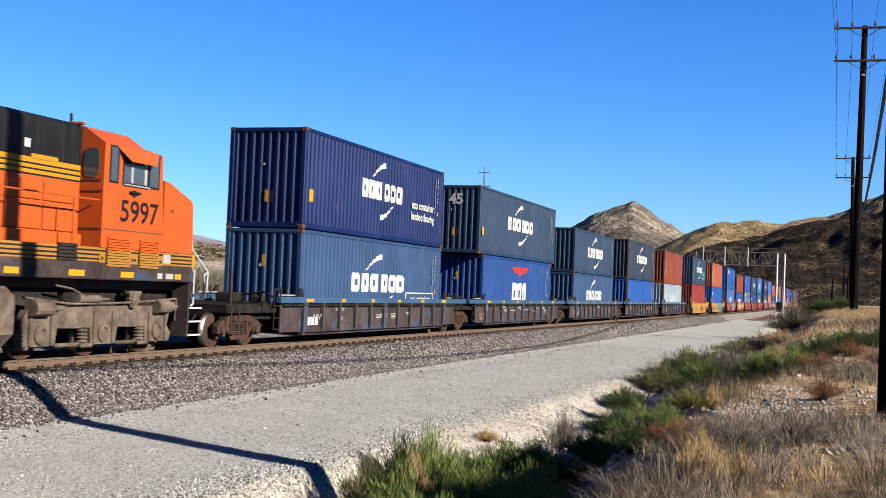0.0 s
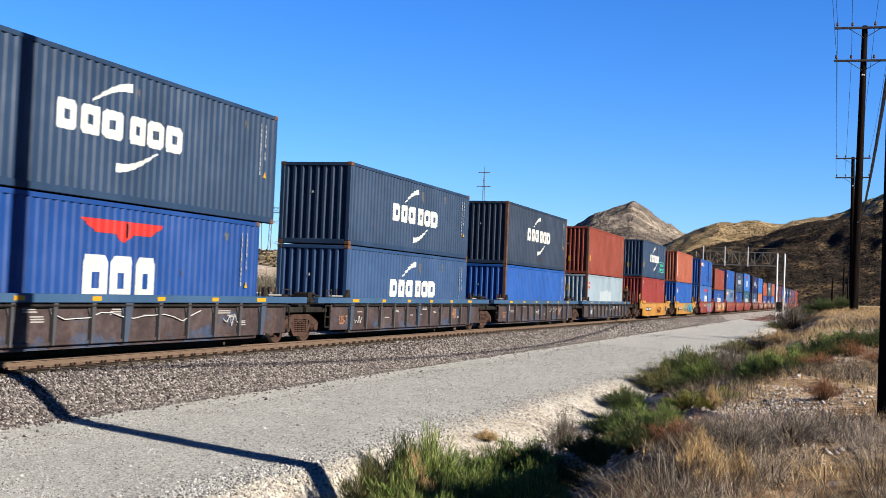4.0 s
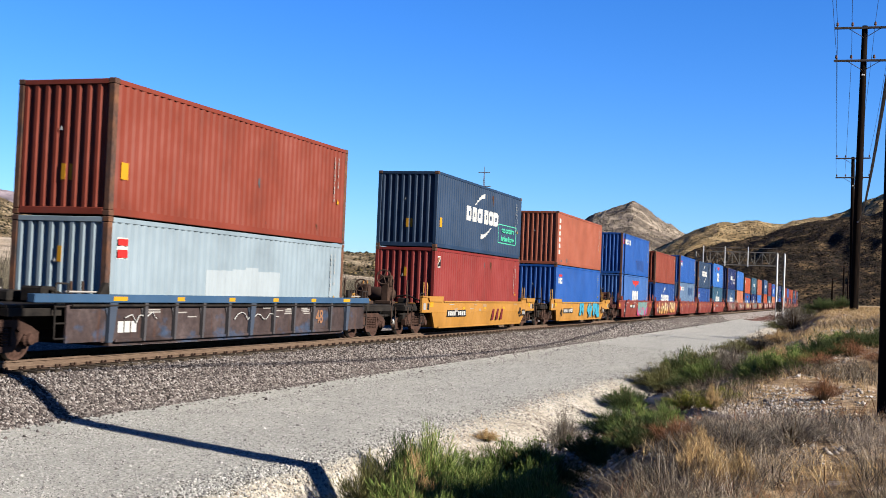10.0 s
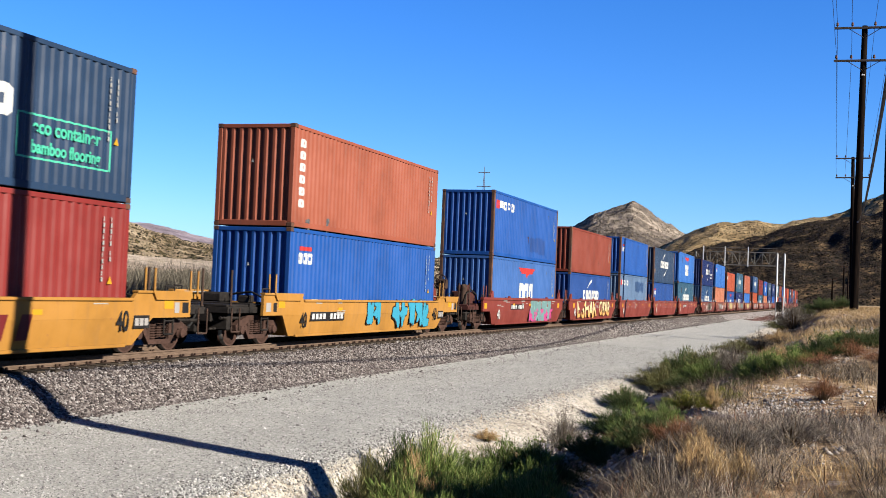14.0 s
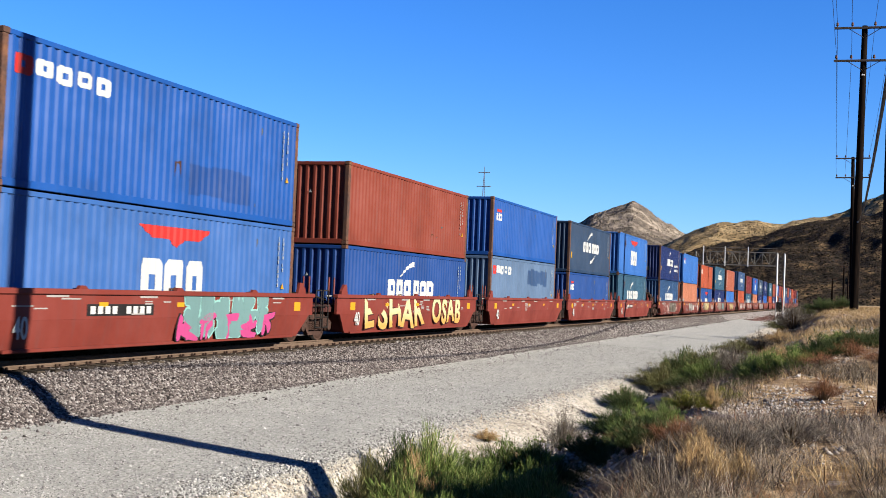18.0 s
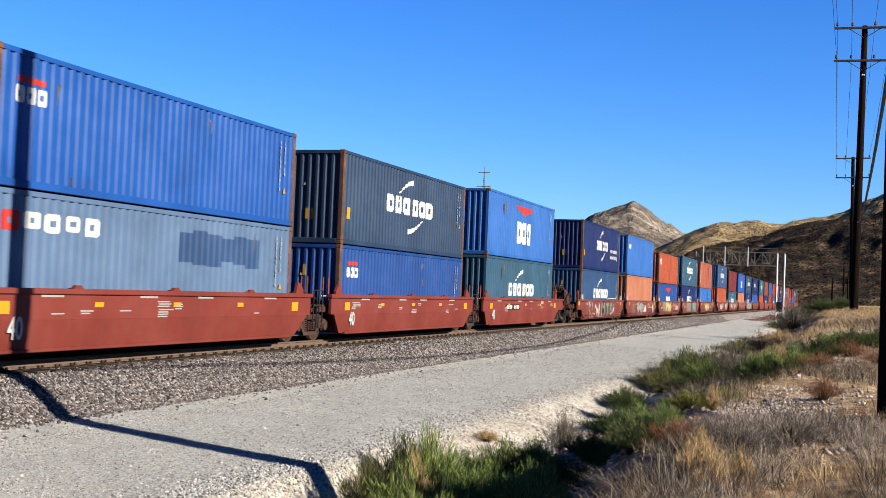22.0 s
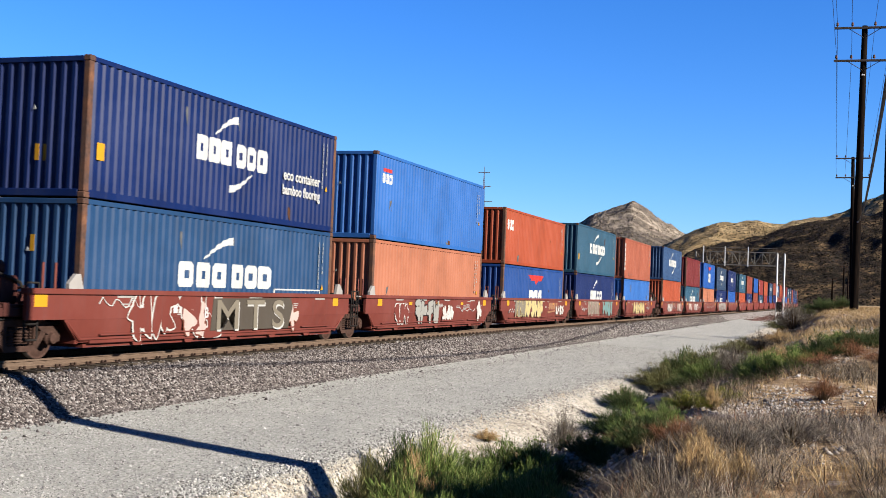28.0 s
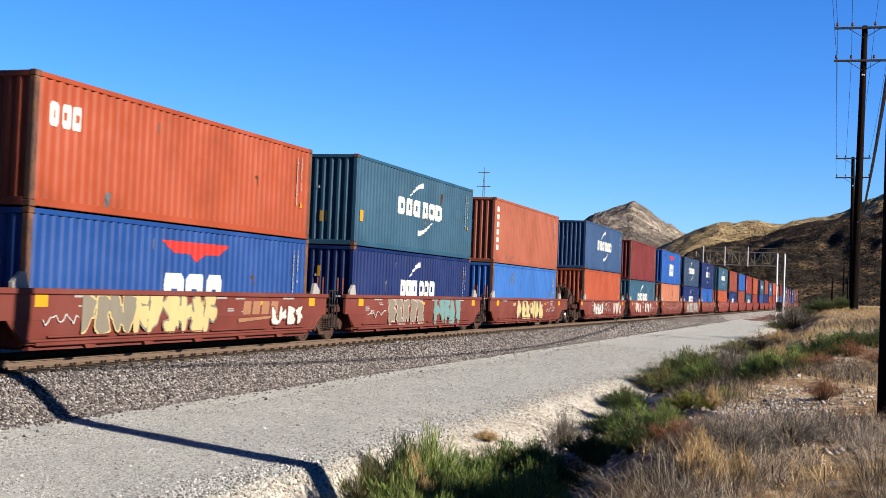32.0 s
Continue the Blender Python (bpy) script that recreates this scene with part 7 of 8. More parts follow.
# near end of the upper container at the start, car kind, ends (near, far), upper and lower container: colour, high, emblem, eco label
TRAIN = [
    (29.84, "grey", "coupler", "joint", ("navy", 1, "swoosh", "white"), ("steel", 1, "swoosh", "box")),
    (46.92, "grey", "joint", "joint", ("slate", 1, "swoosh", "long"), ("royal", 1, "wing", "")),
    (65.73, "grey", "joint", "joint", ("slate", 0, "swoosh", ""), ("steel", 0, "swoosh", "")),
    (83.83, "grey", "joint", "joint", ("darkslate", 1, "swoosh", ""), ("blue", 0, "", "")),
    (102.18, "grey", "joint", "coupler", ("redbrown", 1, "", ""), ("grey", 0, "square", "patch")),
    (122.92, "yellow", "coupler", "coupler", ("slate", 1, "swoosh", "green"), ("red", 1, "tile", "")),
    (142.86, "yellow", "coupler", "coupler", ("coral", 1, "column", ""), ("blue", 1, "smallwing", "")),
    (162.70, "red", "coupler", "joint", ("blue", 1, "word", "patch"), ("fadedblue", 1, "wing", "")),
    (178.50, "red", "joint", "joint", ("redbrown", 0, "", ""), ("royal", 0, "swoosh", "")),
    (194.37, "red", "joint", "joint", ("blue", 0, "smallwing", ""), ("greyblue", 1, "word", "patch")),
    (209.90, "red", "joint", "joint", ("slate", 1, "swoosh", ""), ("royal", 0, "smallwing", "")),
    (225.51, "red", "joint", "coupler", ("sky", 1, "wing", ""), ("teal", 1, "swoosh", "")),
    (245.20, "faded", "coupler", "joint", ("navy", 1, "swoosh", "white"), ("deepsteel", 1, "swoosh", "box")),
    (260.66, "faded", "joint", "joint", ("sky", 1, "smallwing", ""), ("salmon", 1, "", "")),
    (276.30, "faded", "joint", "joint", ("orange", 0, "three", ""), ("royal", 0, "wing", "")),
    (291.81, "faded", "joint", "joint", ("teal", 1, "swoosh", ""), ("navy", 0, "swoosh", "")),
    (307.37, "faded", "joint", "coupler", ("coral", 1, "column", ""), ("sky", 0, "", "")),
    (326.83, "faded", "coupler", "joint", ("steel", 1, "swoosh", ""), ("orange", 1, "", "")),
    (342.9, "faded", "joint", "joint", ("darkred", 1, "", ""), ("teal", 0, "swoosh", "")),
    (358.8, "faded", "joint", "joint", ("blue", 1, "wing", ""), ("salmon", 0, "", "")),
    (374.2, "faded", "joint", "joint", ("slate", 1, "swoosh", ""), ("navy", 0, "swoosh", "")),
    (389.8, "faded", "joint", "coupler", ("navy", 1, "swoosh", ""), ("blue", 0, "", "")),
    (409.0, "red", "coupler", "joint", ("teal", 1, "swoosh", ""), ("orange", 0, "", "")),
    (424.8, "red", "joint", "joint", ("redbrown", 1, "", ""), ("navy", 0, "swoosh", "")),
    (440.4, "red", "joint", "joint", ("blue", 0, "", ""), ("redbrown", 1, "", "")),
    (456.0, "red", "joint", "joint", ("red", 1, "column", ""), ("slate", 0, "swoosh", "")),
    (471.6, "red", "joint", "coupler", ("orange", 1, "", ""), ("red", 0, "", "")),
]
FAR = [("slate", "royal"), ("redbrown", "navy"), ("steel", "redbrown"), ("orange", "red"), ("red", "greyblue"), ("darkred", "blue"), ("teal", "orange"), ("slate", "steel"), ("redbrown", "red"), ("navy", "blue")]
y_next = 491.0
for i in range(18):
    up, low = FAR[i % len(FAR)]
    TRAIN.append((y_next, ("red", "faded")[i // 5 % 2], "coupler" if i % 5 == 0 else "joint", "coupler" if i % 5 == 4 else "joint", (up, 1, "swoosh" if up in ("slate", "steel", "teal", "navy") else "", ""), (low, i % 2, "", "")))
    y_next += 19.4 if i % 5 == 4 else 15.65
TAGS = {
    6: [(5.2, 6.4, 0.45, 1.25, CYAN, INK, 2), (7.4, 11.2, 0.30, 1.30, CYAN, INK, 5)],
    7: [(5.9, 10.9, 0.25, 0.9, PINK, INK, 5), (6.2, 10.4, 0.26, 1.38, TEALG, MINT, 6)],
    12: [(1.4, 5.4, 0.30, 1.36, CARRED, WHITEP, 4), (3.6, 4.8, 0.35, 1.25, PALE, BROWN, 2), (9.0, 9.7, 0.35, 1.15, PALE, BROWN, 1)],
    13: [(1.6, 3.0, 0.40, 1.15, CARRED, WHITEP, 3), (3.6, 6.2, 0.4, 1.3, SILVER, INK, 4), (6.6, 8.0, 0.5, 1.1, WHITEP, BROWN, 3), (11.0, 11.8, 0.4, 1.3, WHITEP, BROWN, 1)],
    14: [(1.5, 3.4, 0.5, 1.35, KHAKI, CREAM, 4), (3.3, 6.8, 0.45, 1.38, CREAM, KHAKI, 6), (9.6, 11.6, 0.55, 1.05, WHITEP, BROWN, 4)],
    15: [(2.6, 6.2, 0.4, 1.3, KHAKI, PALE, 5), (7.2, 10.4, 0.35, 1.35, TEALG, KHAKI, 5)],
    16: [(3.4, 8.6, 0.4, 1.3, CREAM, KHAKI, 6)],
    17: [(2.0, 5.0, 0.45, 1.2, WHITEP, BROWN, 5), (8.5, 11.5, 0.45, 1.2, PALE, KHAKI, 4)],
    18: [(1.5, 4.0, 0.5, 1.2, PALE, BROWN, 4), (6.0, 9.0, 0.5, 1.2, WHITEP, BROWN, 4)],
    20: [(1.0, 10.5, 0.3, 1.35, SILVER, WHITEP, 8)],
    5: [],
}
SCRIBBLES = {0: [(0.6, 0.75, 0.7, white)], 1: [(3.6, 0.85, 5.5, white), (10.2, 0.7, 0.8, white)], 3: [(4.8, 0.75, 1.0, white), (8.0, 0.85, 3.2, white)], 4: [(5.2, 0.8, 2.4, white), (0.5, 0.85, 1.2, white)], 2: [(0.3, 0.6, 0.6, white)],
             12: [(0.4, 1.1, 1.6, white), (4.6, 0.9, 1.4, white)], 13: [(8.6, 0.9, 2.2, white)], 14: [(0.3, 0.8, 1.1, white)], 15: [(0.8, 0.8, 1.6, white)], 16: [(9.2, 0.8, 1.8, white)], 17: [(5.6, 0.8, 2.0, white)], 18: [(9.4, 0.8, 2.0, white)], 19: [(2.0, 0.8, 6.0, white)]}
moving = []
FLOOR_Z = 0.335
for i, (y0, kind, e0, e1, up, low) in enumerate(TRAIN):
    near = i < 24
    long_up = up[3] == "long"
    c_up = y0 + (13.716 / 2 if long_up else 6.096)
    c = c_up
    prev_far = None if i == 0 else TRAIN[i - 1][0] + (12.954 if TRAIN[i - 1][4][3] == "long" else 12.192)
    next_near = TRAIN[i + 1][0] + (0.762 if TRAIN[i + 1][4][3] == "long" else 0) if i + 1 < len(TRAIN) else y0 + 16
    gap_n = 4.6 if prev_far is None else (c - 6.096 - prev_far) / 2
    if kind == "yellow" and i == 5:
        gap_n *= 0.83
    gap_f = (next_near - c - 6.096) / 2
    if i == 4:
        gap_f *= 1.17
    car = well_car(kind, e0, e1, gap_n, gap_f, near, {"grey": "48" if i in (2, 3, 4) else "", "red": "40", "yellow": "40" if i == 6 else ""}.get(kind, ""), TAGS.get(i, ()), i < 20, i + 1, {4: "f", 5: "n", 6: "f", 11: "f", 12: "n", 16: "f", 17: "n"}.get(i, ""), i in (0, 4, 5, 6, 7, 11, 12), SCRIBBLES.get(i, ()))
    moving.append((car, c, 0.0))
    if i == 8:
        fade = spray_fade("cream_to_orange_spray", (0.85, 0.40, 0.06), (0.85, 0.72, 0.36))
        sprayed_word(car, "ESHAR", -2.15, 0.36, 1.40, 1.26, fade, spray("dark_tag_spray", (0.05, 0.02, 0.02)), 1.424)
        sprayed_word(car, "OSAB", 3.35, 0.44, 1.26, 0.98, fade, spray("dark_tag_spray", (0.05, 0.02, 0.02)), 1.424)
    if i == 12:
        part("tag_fill", Shape().slab([(-1.25, 0.47), (-1.15, 1.24), (3.0, 1.27), (3.15, 1.05), (2.9, 0.46)], 1.441, 1.4435), spray("dark_khaki_spray", (0.11, 0.09, 0.07)), car)
        for k, letter in enumerate("MTS"):
            for dy, mat, dx in ((0.05, spray("white_spray", WHITEP[1]), 0.0), (0.0, spray("khaki_spray", KHAKI[1]), 0.0065)):
                side_text(car, letter, (-0.45, 0.98, 2.25)[k] + dy, 0.50 - dy, 1.02, mat, x=1.4495 + dx, wide=1.6)
        side_text(car, "B", -1.45, 0.78, 0.36, white, x=1.438, wide=0.9)
    if i in (2, 3):
        side_text(car, "125-T", -6.62, 0.50, 0.36, tan_paint, x=1.366, wide=0.75)
    if i == 3:
        side_text(car, "E", -6.10, 0.84, 0.30, dullwhite, x=1.452)
    if i == 5:
        for k in range(3):
            part("owner_mark", shared(("ymark",), lambda: Shape().slab([(0, 0), (0.30, 0), (0.46, 0.48), (0.16, 0.48)], 1.4245, 1.4265).mesh("owner_mark", PAINT["darkred"])), PAINT["darkred"], car, at=pose(0, 1.0 + 0.68 * k, 0.43))
    if i == 1:
        side_text(car, "C", -6.10, 0.86, 0.30, dullwhite, x=1.452)
        side_text(car, "125-T", -6.62, 0.46, 0.36, tan_paint, x=1.366, wide=0.75)
    if i == 14:
        # plain bars for the owner's mark: a tan word with a stroke under it
        for k in range(4):
            part("owner_mark", shared(("omark",), lambda: Shape().slab([(0, 0), (0.40, 0), (0.46, 0.34), (0.06, 0.34)], 1.4245, 1.4265).mesh("owner_mark", tan_paint)), tan_paint, car, at=pose(0, 2.0 + 0.5 * k, 0.84))
        part("owner_mark", shared(("omark_line",), lambda: Shape().slab([(0, 0), (2.3, 0.12), (2.3, 0.17), (0, 0.10)], 1.4245, 1.4265).mesh("owner_mark", tan_paint)), tan_paint, car, at=pose(0, 1.8, 0.64))
    boxes = []
    for (colour, high, logo, extra), where in ((low, "lower"), (up, "upper")):
        t, h = container(colour, high, logo, extra if extra in ("white", "green", "box") else None, 13.716 if extra == "long" else 12.192, where, near, 0.78 if colour == "navy" else 1.0, i, plates=i in (0, 1, 4, 5, 10, 12, 15), rust_posts=i in (3, 4, 7, 9, 10, 12, 14) or logo in ("", "square"))
        boxes.append((t, h))
        if extra == "patch":
            if colour == "grey":
                patches(t, h, 12.192, [(4.1, 0.75, 3.9, 0.9)], patch_white, i)
            else:
                patches(t, h, 12.192, [(6.4, h - 1.15, 3.9, 0.7) if colour == "greyblue" else (6.6, h - 2.45, 3.0, 0.75)], PAINT["steel" if colour == "greyblue" else "royal"], i)
        if extra == "long":
            end_text(t, "45", 0.12, h - 0.80, 0.62, white, -13.716 / 2 + 0.004)
    moving.append((boxes[0][0], c, FLOOR_Z))
    moving.append((boxes[1][0], c_up, FLOOR_Z + boxes[0][1] + 0.012))


# ---- the engine at the head of the train ----
def engine():
    o, k, yl = PAINT["locoorange"], PAINT["locoblack"], PAINT["locoyellow"]
    eng = thing("locomotive", "orange, black and yellow diesel locomotive, cab towards the wagons", "locomotive")
    SIDE = 1.52
    # y = 0 is the end sill at the cab end, the hood runs to -y
    part("underframe", Shape().box(-1.53, 1.53, -21.5, -0.18, 1.60, 1.95, 0.02).box(-1.1, 1.1, -21.3, -0.3, 1.40, 1.60, 0.02), PAINT["cargrey"], eng, "dark grey frame sill")
    for s in (-1, 1):
        for y0, w, col in ((-0.95, 0.26, yellow_mark), (-1.32, 0.30, soft_white), (-1.66, 0.20, soft_white), (-3.02, 0.46, yellow_mark), (-4.75, 0.50, yellow_mark), (-6.6, 0.4, yellow_mark), (-8.8, 0.4, yellow_mark), (-11.0, 0.4, yellow_mark)):
            part("reflector", Shape().box(min(s * 1.531, s * 1.536), max(s * 1.531, s * 1.536), y0, y0 + w, 1.66, 1.78), col, eng)
    # the walkway skirt: faded yellow with thin dark lines
    part("walkway_skirt", Shape().box(-1.50, 1.50, -20.8, -0.2, 1.95, 2.25, 0.015), skirt_yellow, eng, "faded yellow skirt with thin dark stripes")
    for s in (-1, 1):
        for z in (2.015, 2.10, 2.185):
            part("stripe", Shape().box(min(s * 1.501, s * 1.505), max(s * 1.501, s * 1.505), -20.8, -0.22, z - 0.016, z + 0.016), k, eng)
        for y0, y1 in ((-5.1, -4.5), (-7.4, -6.8)):
            for i in range(5):
                part("louvre", Shape().slab_x([(s * 1.50, 1.97 + 0.07 * i), (s * 1.54, 1.95 + 0.07 * i), (s * 1.54, 1.98 + 0.07 * i), (s * 1.50, 2.01 + 0.07 * i)], y0, y1), dark_steel, eng)
    # cab and nose are one shell with sloping shoulders
    def shell(prof, y0, y1):
        return Shape().slab_x([(x, z) for x, z in prof] + [(-x, z) for x, z in prof[::-1]], y0, y1)
    part("nose", Shape().slab([(-1.50, 2.25), (-1.50, 3.82), (-1.30, 3.80), (-0.34, 3.46), (-0.27, 3.36), (-0.22, 2.25)], -SIDE + 0.004, SIDE - 0.004), o, eng, "short sloping orange nose")
    cab = part("cab", shell([(SIDE, 2.25), (SIDE, 4.38), (1.02, 4.70), (0.75, 4.76)], -3.75, -2.25), o, eng, "orange cab with side windows")
    front = Shape()
    ring_a = [(SIDE, -2.25, 2.25), (SIDE, -2.25, 4.38), (1.02, -2.25, 4.70), (-1.02, -2.25, 4.70), (-SIDE, -2.25, 4.38), (-SIDE, -2.25, 2.25)]
    ring_b = [(SIDE, -1.48, 2.25), (SIDE, -1.62, 4.34), (1.02, -1.72, 4.52), (-1.02, -1.72, 4.52), (-SIDE, -1.62, 4.34), (-SIDE, -1.48, 2.25)]
    front.add(ring_a + ring_b, [(i, 6 + i, 6 + (i + 1) % 6, (i + 1) % 6) for i in range(6)] + [(0, 1, 2, 3, 4, 5), (11, 10, 9, 8, 7, 6)])
    part("cab_front", front, o, cab)
    part("roof_rib", Shape().box(-1.0, 1.0, -3.80, -3.70, 4.74, 4.80, 0.01), o, cab)
    part("antenna", Shape().tube((0.55, -3.6, 4.72), (0.55, -3.6, 5.0), 0.03, 8), k, cab)
    part("front_lamp_bar", Shape().path([(0.9, -0.95, 3.68), (0.9, -0.85, 3.86), (0.9, -1.25, 3.92), (0.9, -1.35, 3.8)], 0.02), k, eng)
    for s in (-1, 1):
        x_in, x_out = sorted((s * (SIDE + 0.001), s * (SIDE + 0.012)))
        # one long opening in three panes
        for y0, y1 in ((-3.54, -3.30), (-3.08, -2.20), (-2.12, -1.78)):
            w = part("window", Shape().box(x_in, x_out, y0, y1, 3.63, 4.32, 0.004), window_glass, cab, "dark cab window")
            fr = Shape()
            for q in ((y0 - 0.035, y1 + 0.035, 3.59, 3.63), (y0 - 0.035, y1 + 0.035, 4.32, 4.36), (y0 - 0.035, y0, 3.63, 4.32), (y1, y1 + 0.035, 3.63, 4.32)):
                fr.box(x_in, x_out + 0.006 * (s > 0), *q)
            part("frame", fr, rubber, w)
        for y0 in (-2.80, -2.30):
            part("sliding_frame", Shape().box(min(s * 1.533, s * 1.542), max(s * 1.533, s * 1.542), y0 - 0.035, y0 + 0.05, 3.64, 4.05), soft_white, cab, "pale sliding window frame")
        part("window_ledge", Shape().box(min(s * 1.52, s * 1.57), max(s * 1.52, s * 1.57), -3.1, -2.15, 3.575, 3.605, 0.008), soft_white, cab)
        shade = [(s * 1.53, -3.34, 4.35), (s * 1.53, -1.80, 4.35), (s * 1.72, -2.16, 4.06), (s * 1.72, -3.08, 4.06)]
        part("sun_shade", Shape().add(shade + [(x, y, z + 0.025) for x, y, z in shade], [(0, 1, 2, 3), (7, 6, 5, 4), (0, 4, 5, 1), (1, 5, 6, 2), (2, 6, 7, 3), (3, 7, 4, 0)]), o, cab)
        part("arm_rest", Shape().box(min(s * 1.52, s * 1.60), max(s * 1.52, s * 1.60), -2.86, -2.50, 3.42, 3.47, 0.015).box(min(s * 1.52, s * 1.56), max(s * 1.52, s * 1.56), -2.74, -2.62, 3.36, 3.5, 0.01), rubber, cab)
        part("seam", Shape().box(min(s * 1.52, s * 1.524), max(s * 1.52, s * 1.524), -3.72, -1.50, 2.62, 2.645), post_rust, cab)
        part("small_plate", Shape().box(min(s * 1.52, s * 1.526), max(s * 1.52, s * 1.526), -1.24, -1.08, 3.15, 3.20), post_rust, cab)
        for y0, y1 in ((-3.54, -2.73), (-2.38, -1.66)):
            for i in range(11):
                part("louvre", Shape().slab_x([(s * 1.52, 1.90 + 0.056 * i), (s * 1.555, 1.875 + 0.056 * i), (s * 1.555, 1.90 + 0.056 * i), (s * 1.52, 1.93 + 0.056 * i)], y0, y1), o if i > 5 else skirt_yellow, cab)
            for yy in (y0 - 0.22, y1 + 0.03):
                part("yellow_plate", Shape().box(min(s * 1.505, s * 1.515), max(s * 1.505, s * 1.515), yy, yy + 0.19, 1.92, 2.14, 0.004), skirt_yellow, cab)
                part("lift_flag", Shape().slab([(yy + 0.06, 1.98), (yy + 0.14, 2.03), (yy + 0.06, 2.08)], min(s * 1.514, s * 1.519), max(s * 1.514, s * 1.519)), k, cab)
        part("pale_plate", Shape().box(min(s * 1.505, s * 1.512), max(s * 1.505, s * 1.512), -1.42, -1.12, 2.0, 2.2, 0.004), soft_white, eng)
        m = Matrix.Translation((s * (SIDE + 0.004), -2.44, 2.83)) @ Matrix(((0, 0, s, 0), (s, 0, 0, 0), (0, 1, 0, 0), (0, 0, 0, 1)))
        part("road_number", text_mesh("5997", 0.64, PAINT["locoblack"], 0.004, 0.006), PAINT["locoblack"], cab, "dark painted number", at=m @ Matrix.Diagonal((1.12, 1, 1, 1)))
    # rear cab wall beside the hood: a rounded window over a plain door
    win = [(1.215 + 0.185 * math.copysign(abs(math.cos(a)) ** 0.5, math.cos(a)), 3.97 + 0.30 * math.copysign(abs(math.sin(a)) ** 0.5, math.sin(a))) for a in np.linspace(0, 2 * math.pi, 20, endpoint=False)]
    part("door_window", Shape().slab_x(win, -3.765, -3.752), window_glass, cab, "dark rounded window in the rear cab wall")
    part("door_frame", Shape().box(0.98, 1.46, -3.765, -3.752, 3.60, 3.64).box(0.97, 1.50, -3.765, -3.752, 3.38, 3.405).box(0.97, 1.50, -3.765, -3.752, 2.62, 2.65), post_rust, cab)
    # the hood
    part("hood_base", Shape().box(-1.05, 1.05, -19.5, -3.76, 2.25, 2.50, 0.01), o, eng)
    part("hood", Shape().slab_x([(-0.95, 2.5), (-0.95, 3.56), (0.95, 3.56), (0.95, 2.5)], -19.5, -3.76), o, eng, "orange engine hood doors")
    part("hood_band", Shape().slab_x([(-0.955, 3.56), (-0.955, 3.90), (0.955, 3.90), (0.955, 3.56)], -19.5, -3.76), yl, eng, "yellow band")
    part("hood_top", Shape().slab_x([(-0.96, 3.90), (-0.96, 4.66), (-0.85, 4.75), (0.85, 4.75), (0.96, 4.66), (0.96, 3.90)], -19.5, -3.76), k, eng, "black upper hood")
    part("radiator", Shape().slab_x([(-1.4, 3.95), (-1.5, 4.3), (-1.2, 4.7), (1.2, 4.7), (1.5, 4.3), (1.4, 3.95)], -19.6, -15.2), k, eng)
    for s in (-1, 1):
        for i in range(14):
            y = -3.85 - 1.1 * i
            part("hood_door", Shape().box(min(s * 0.95, s * 0.985), max(s * 0.95, s * 0.985), y - 1.04, y, 2.53, 3.06, 0.012), o, eng)
            part("hood_door", Shape().box(min(s * 0.95, s * 0.985), max(s * 0.95, s * 0.985), y - 1.04, y, 3.10, 3.48, 0.012), o, eng)
        for z in (3.575, 3.68, 3.78):
            part("stripe", Shape().box(min(s * 0.955, s * 0.960), max(s * 0.955, s * 0.960), -19.5, -3.76, z - 0.016, z + 0.016), k, eng)
        part("yellow_step", Shape().box(min(s * 0.96, s * 0.966), max(s * 0.96, s * 0.966), -5.3, -4.5, 3.88, 3.97), yl, eng)
        part("marker_light", Shape().box(min(s * 0.96, s * 0.975), max(s * 0.96, s * 0.975), -5.53, -5.36, 4.07, 4.24), white, eng)
        part("handrail", Shape().path([(s * 1.45, -0.16, 2.55), (s * 1.45, -0.1, 2.35), (s * 1.45, 0.62, 1.86), (s * 1.45, 0.60, 1.38)], 0.025), white, eng, "white painted handrail")
        part("handrail", Shape().path([(s * 1.42, -0.16, 1.98), (s * 1.42, 0.06, 1.86), (s * 1.42, 0.06, 1.10), (s * 1.42, -0.1, 1.05)], 0.025), white, eng, "white painted handrail")
        part("handrail_hook", Shape().path([(s * 1.45, 0.62, 1.86), (s * 1.45, 0.45, 1.76), (s * 1.45, 0.5, 1.62)], 0.02), white, eng)
        for i in range(7):
            y = -4.6 - 2.4 * i
            part("handrail_post", Shape().path([(s * 1.47, y, 2.25), (s * 1.47, y, 3.2)], 0.02), o, eng)
        part("long_handrail", Shape().path([(s * 1.47, -19.2, 3.2), (s * 1.47, -3.8, 3.2)], 0.018), o, eng)
        part("step_panel", Shape().box(min(s * 1.06, s * 1.10), max(s * 1.06, s * 1.10), -0.25, 0.35, 0.36, 1.60).box(min(s * 1.08, s * 1.5), max(s * 1.08, s * 1.5), -0.29, -0.24, 0.36, 1.62), PAINT["cargrey"], eng)
        for i in range(4):
            part("step_tread", Shape().box(min(s * 1.1, s * 1.5), max(s * 1.1, s * 1.5), -0.24, 0.30, 0.38 + 0.31 * i, 0.41 + 0.31 * i), dark_steel, eng)
            part("step_edge", Shape().box(min(s * 1.5, s * 1.52), max(s * 1.5, s * 1.52), -0.24, 0.30, 0.375 + 0.31 * i, 0.415 + 0.31 * i), white if i < 3 else rusty, eng)
    part("front_plate", Shape().box(-1.45, 1.45, -0.2, -0.08, 0.75, 1.95, 0.02), k, eng)
    part("front_post", Shape().box(1.40, 1.50, -0.2, -0.06, 1.95, 2.25).box(-1.50, -1.40, -0.2, -0.06, 1.95, 2.25), yl, eng)
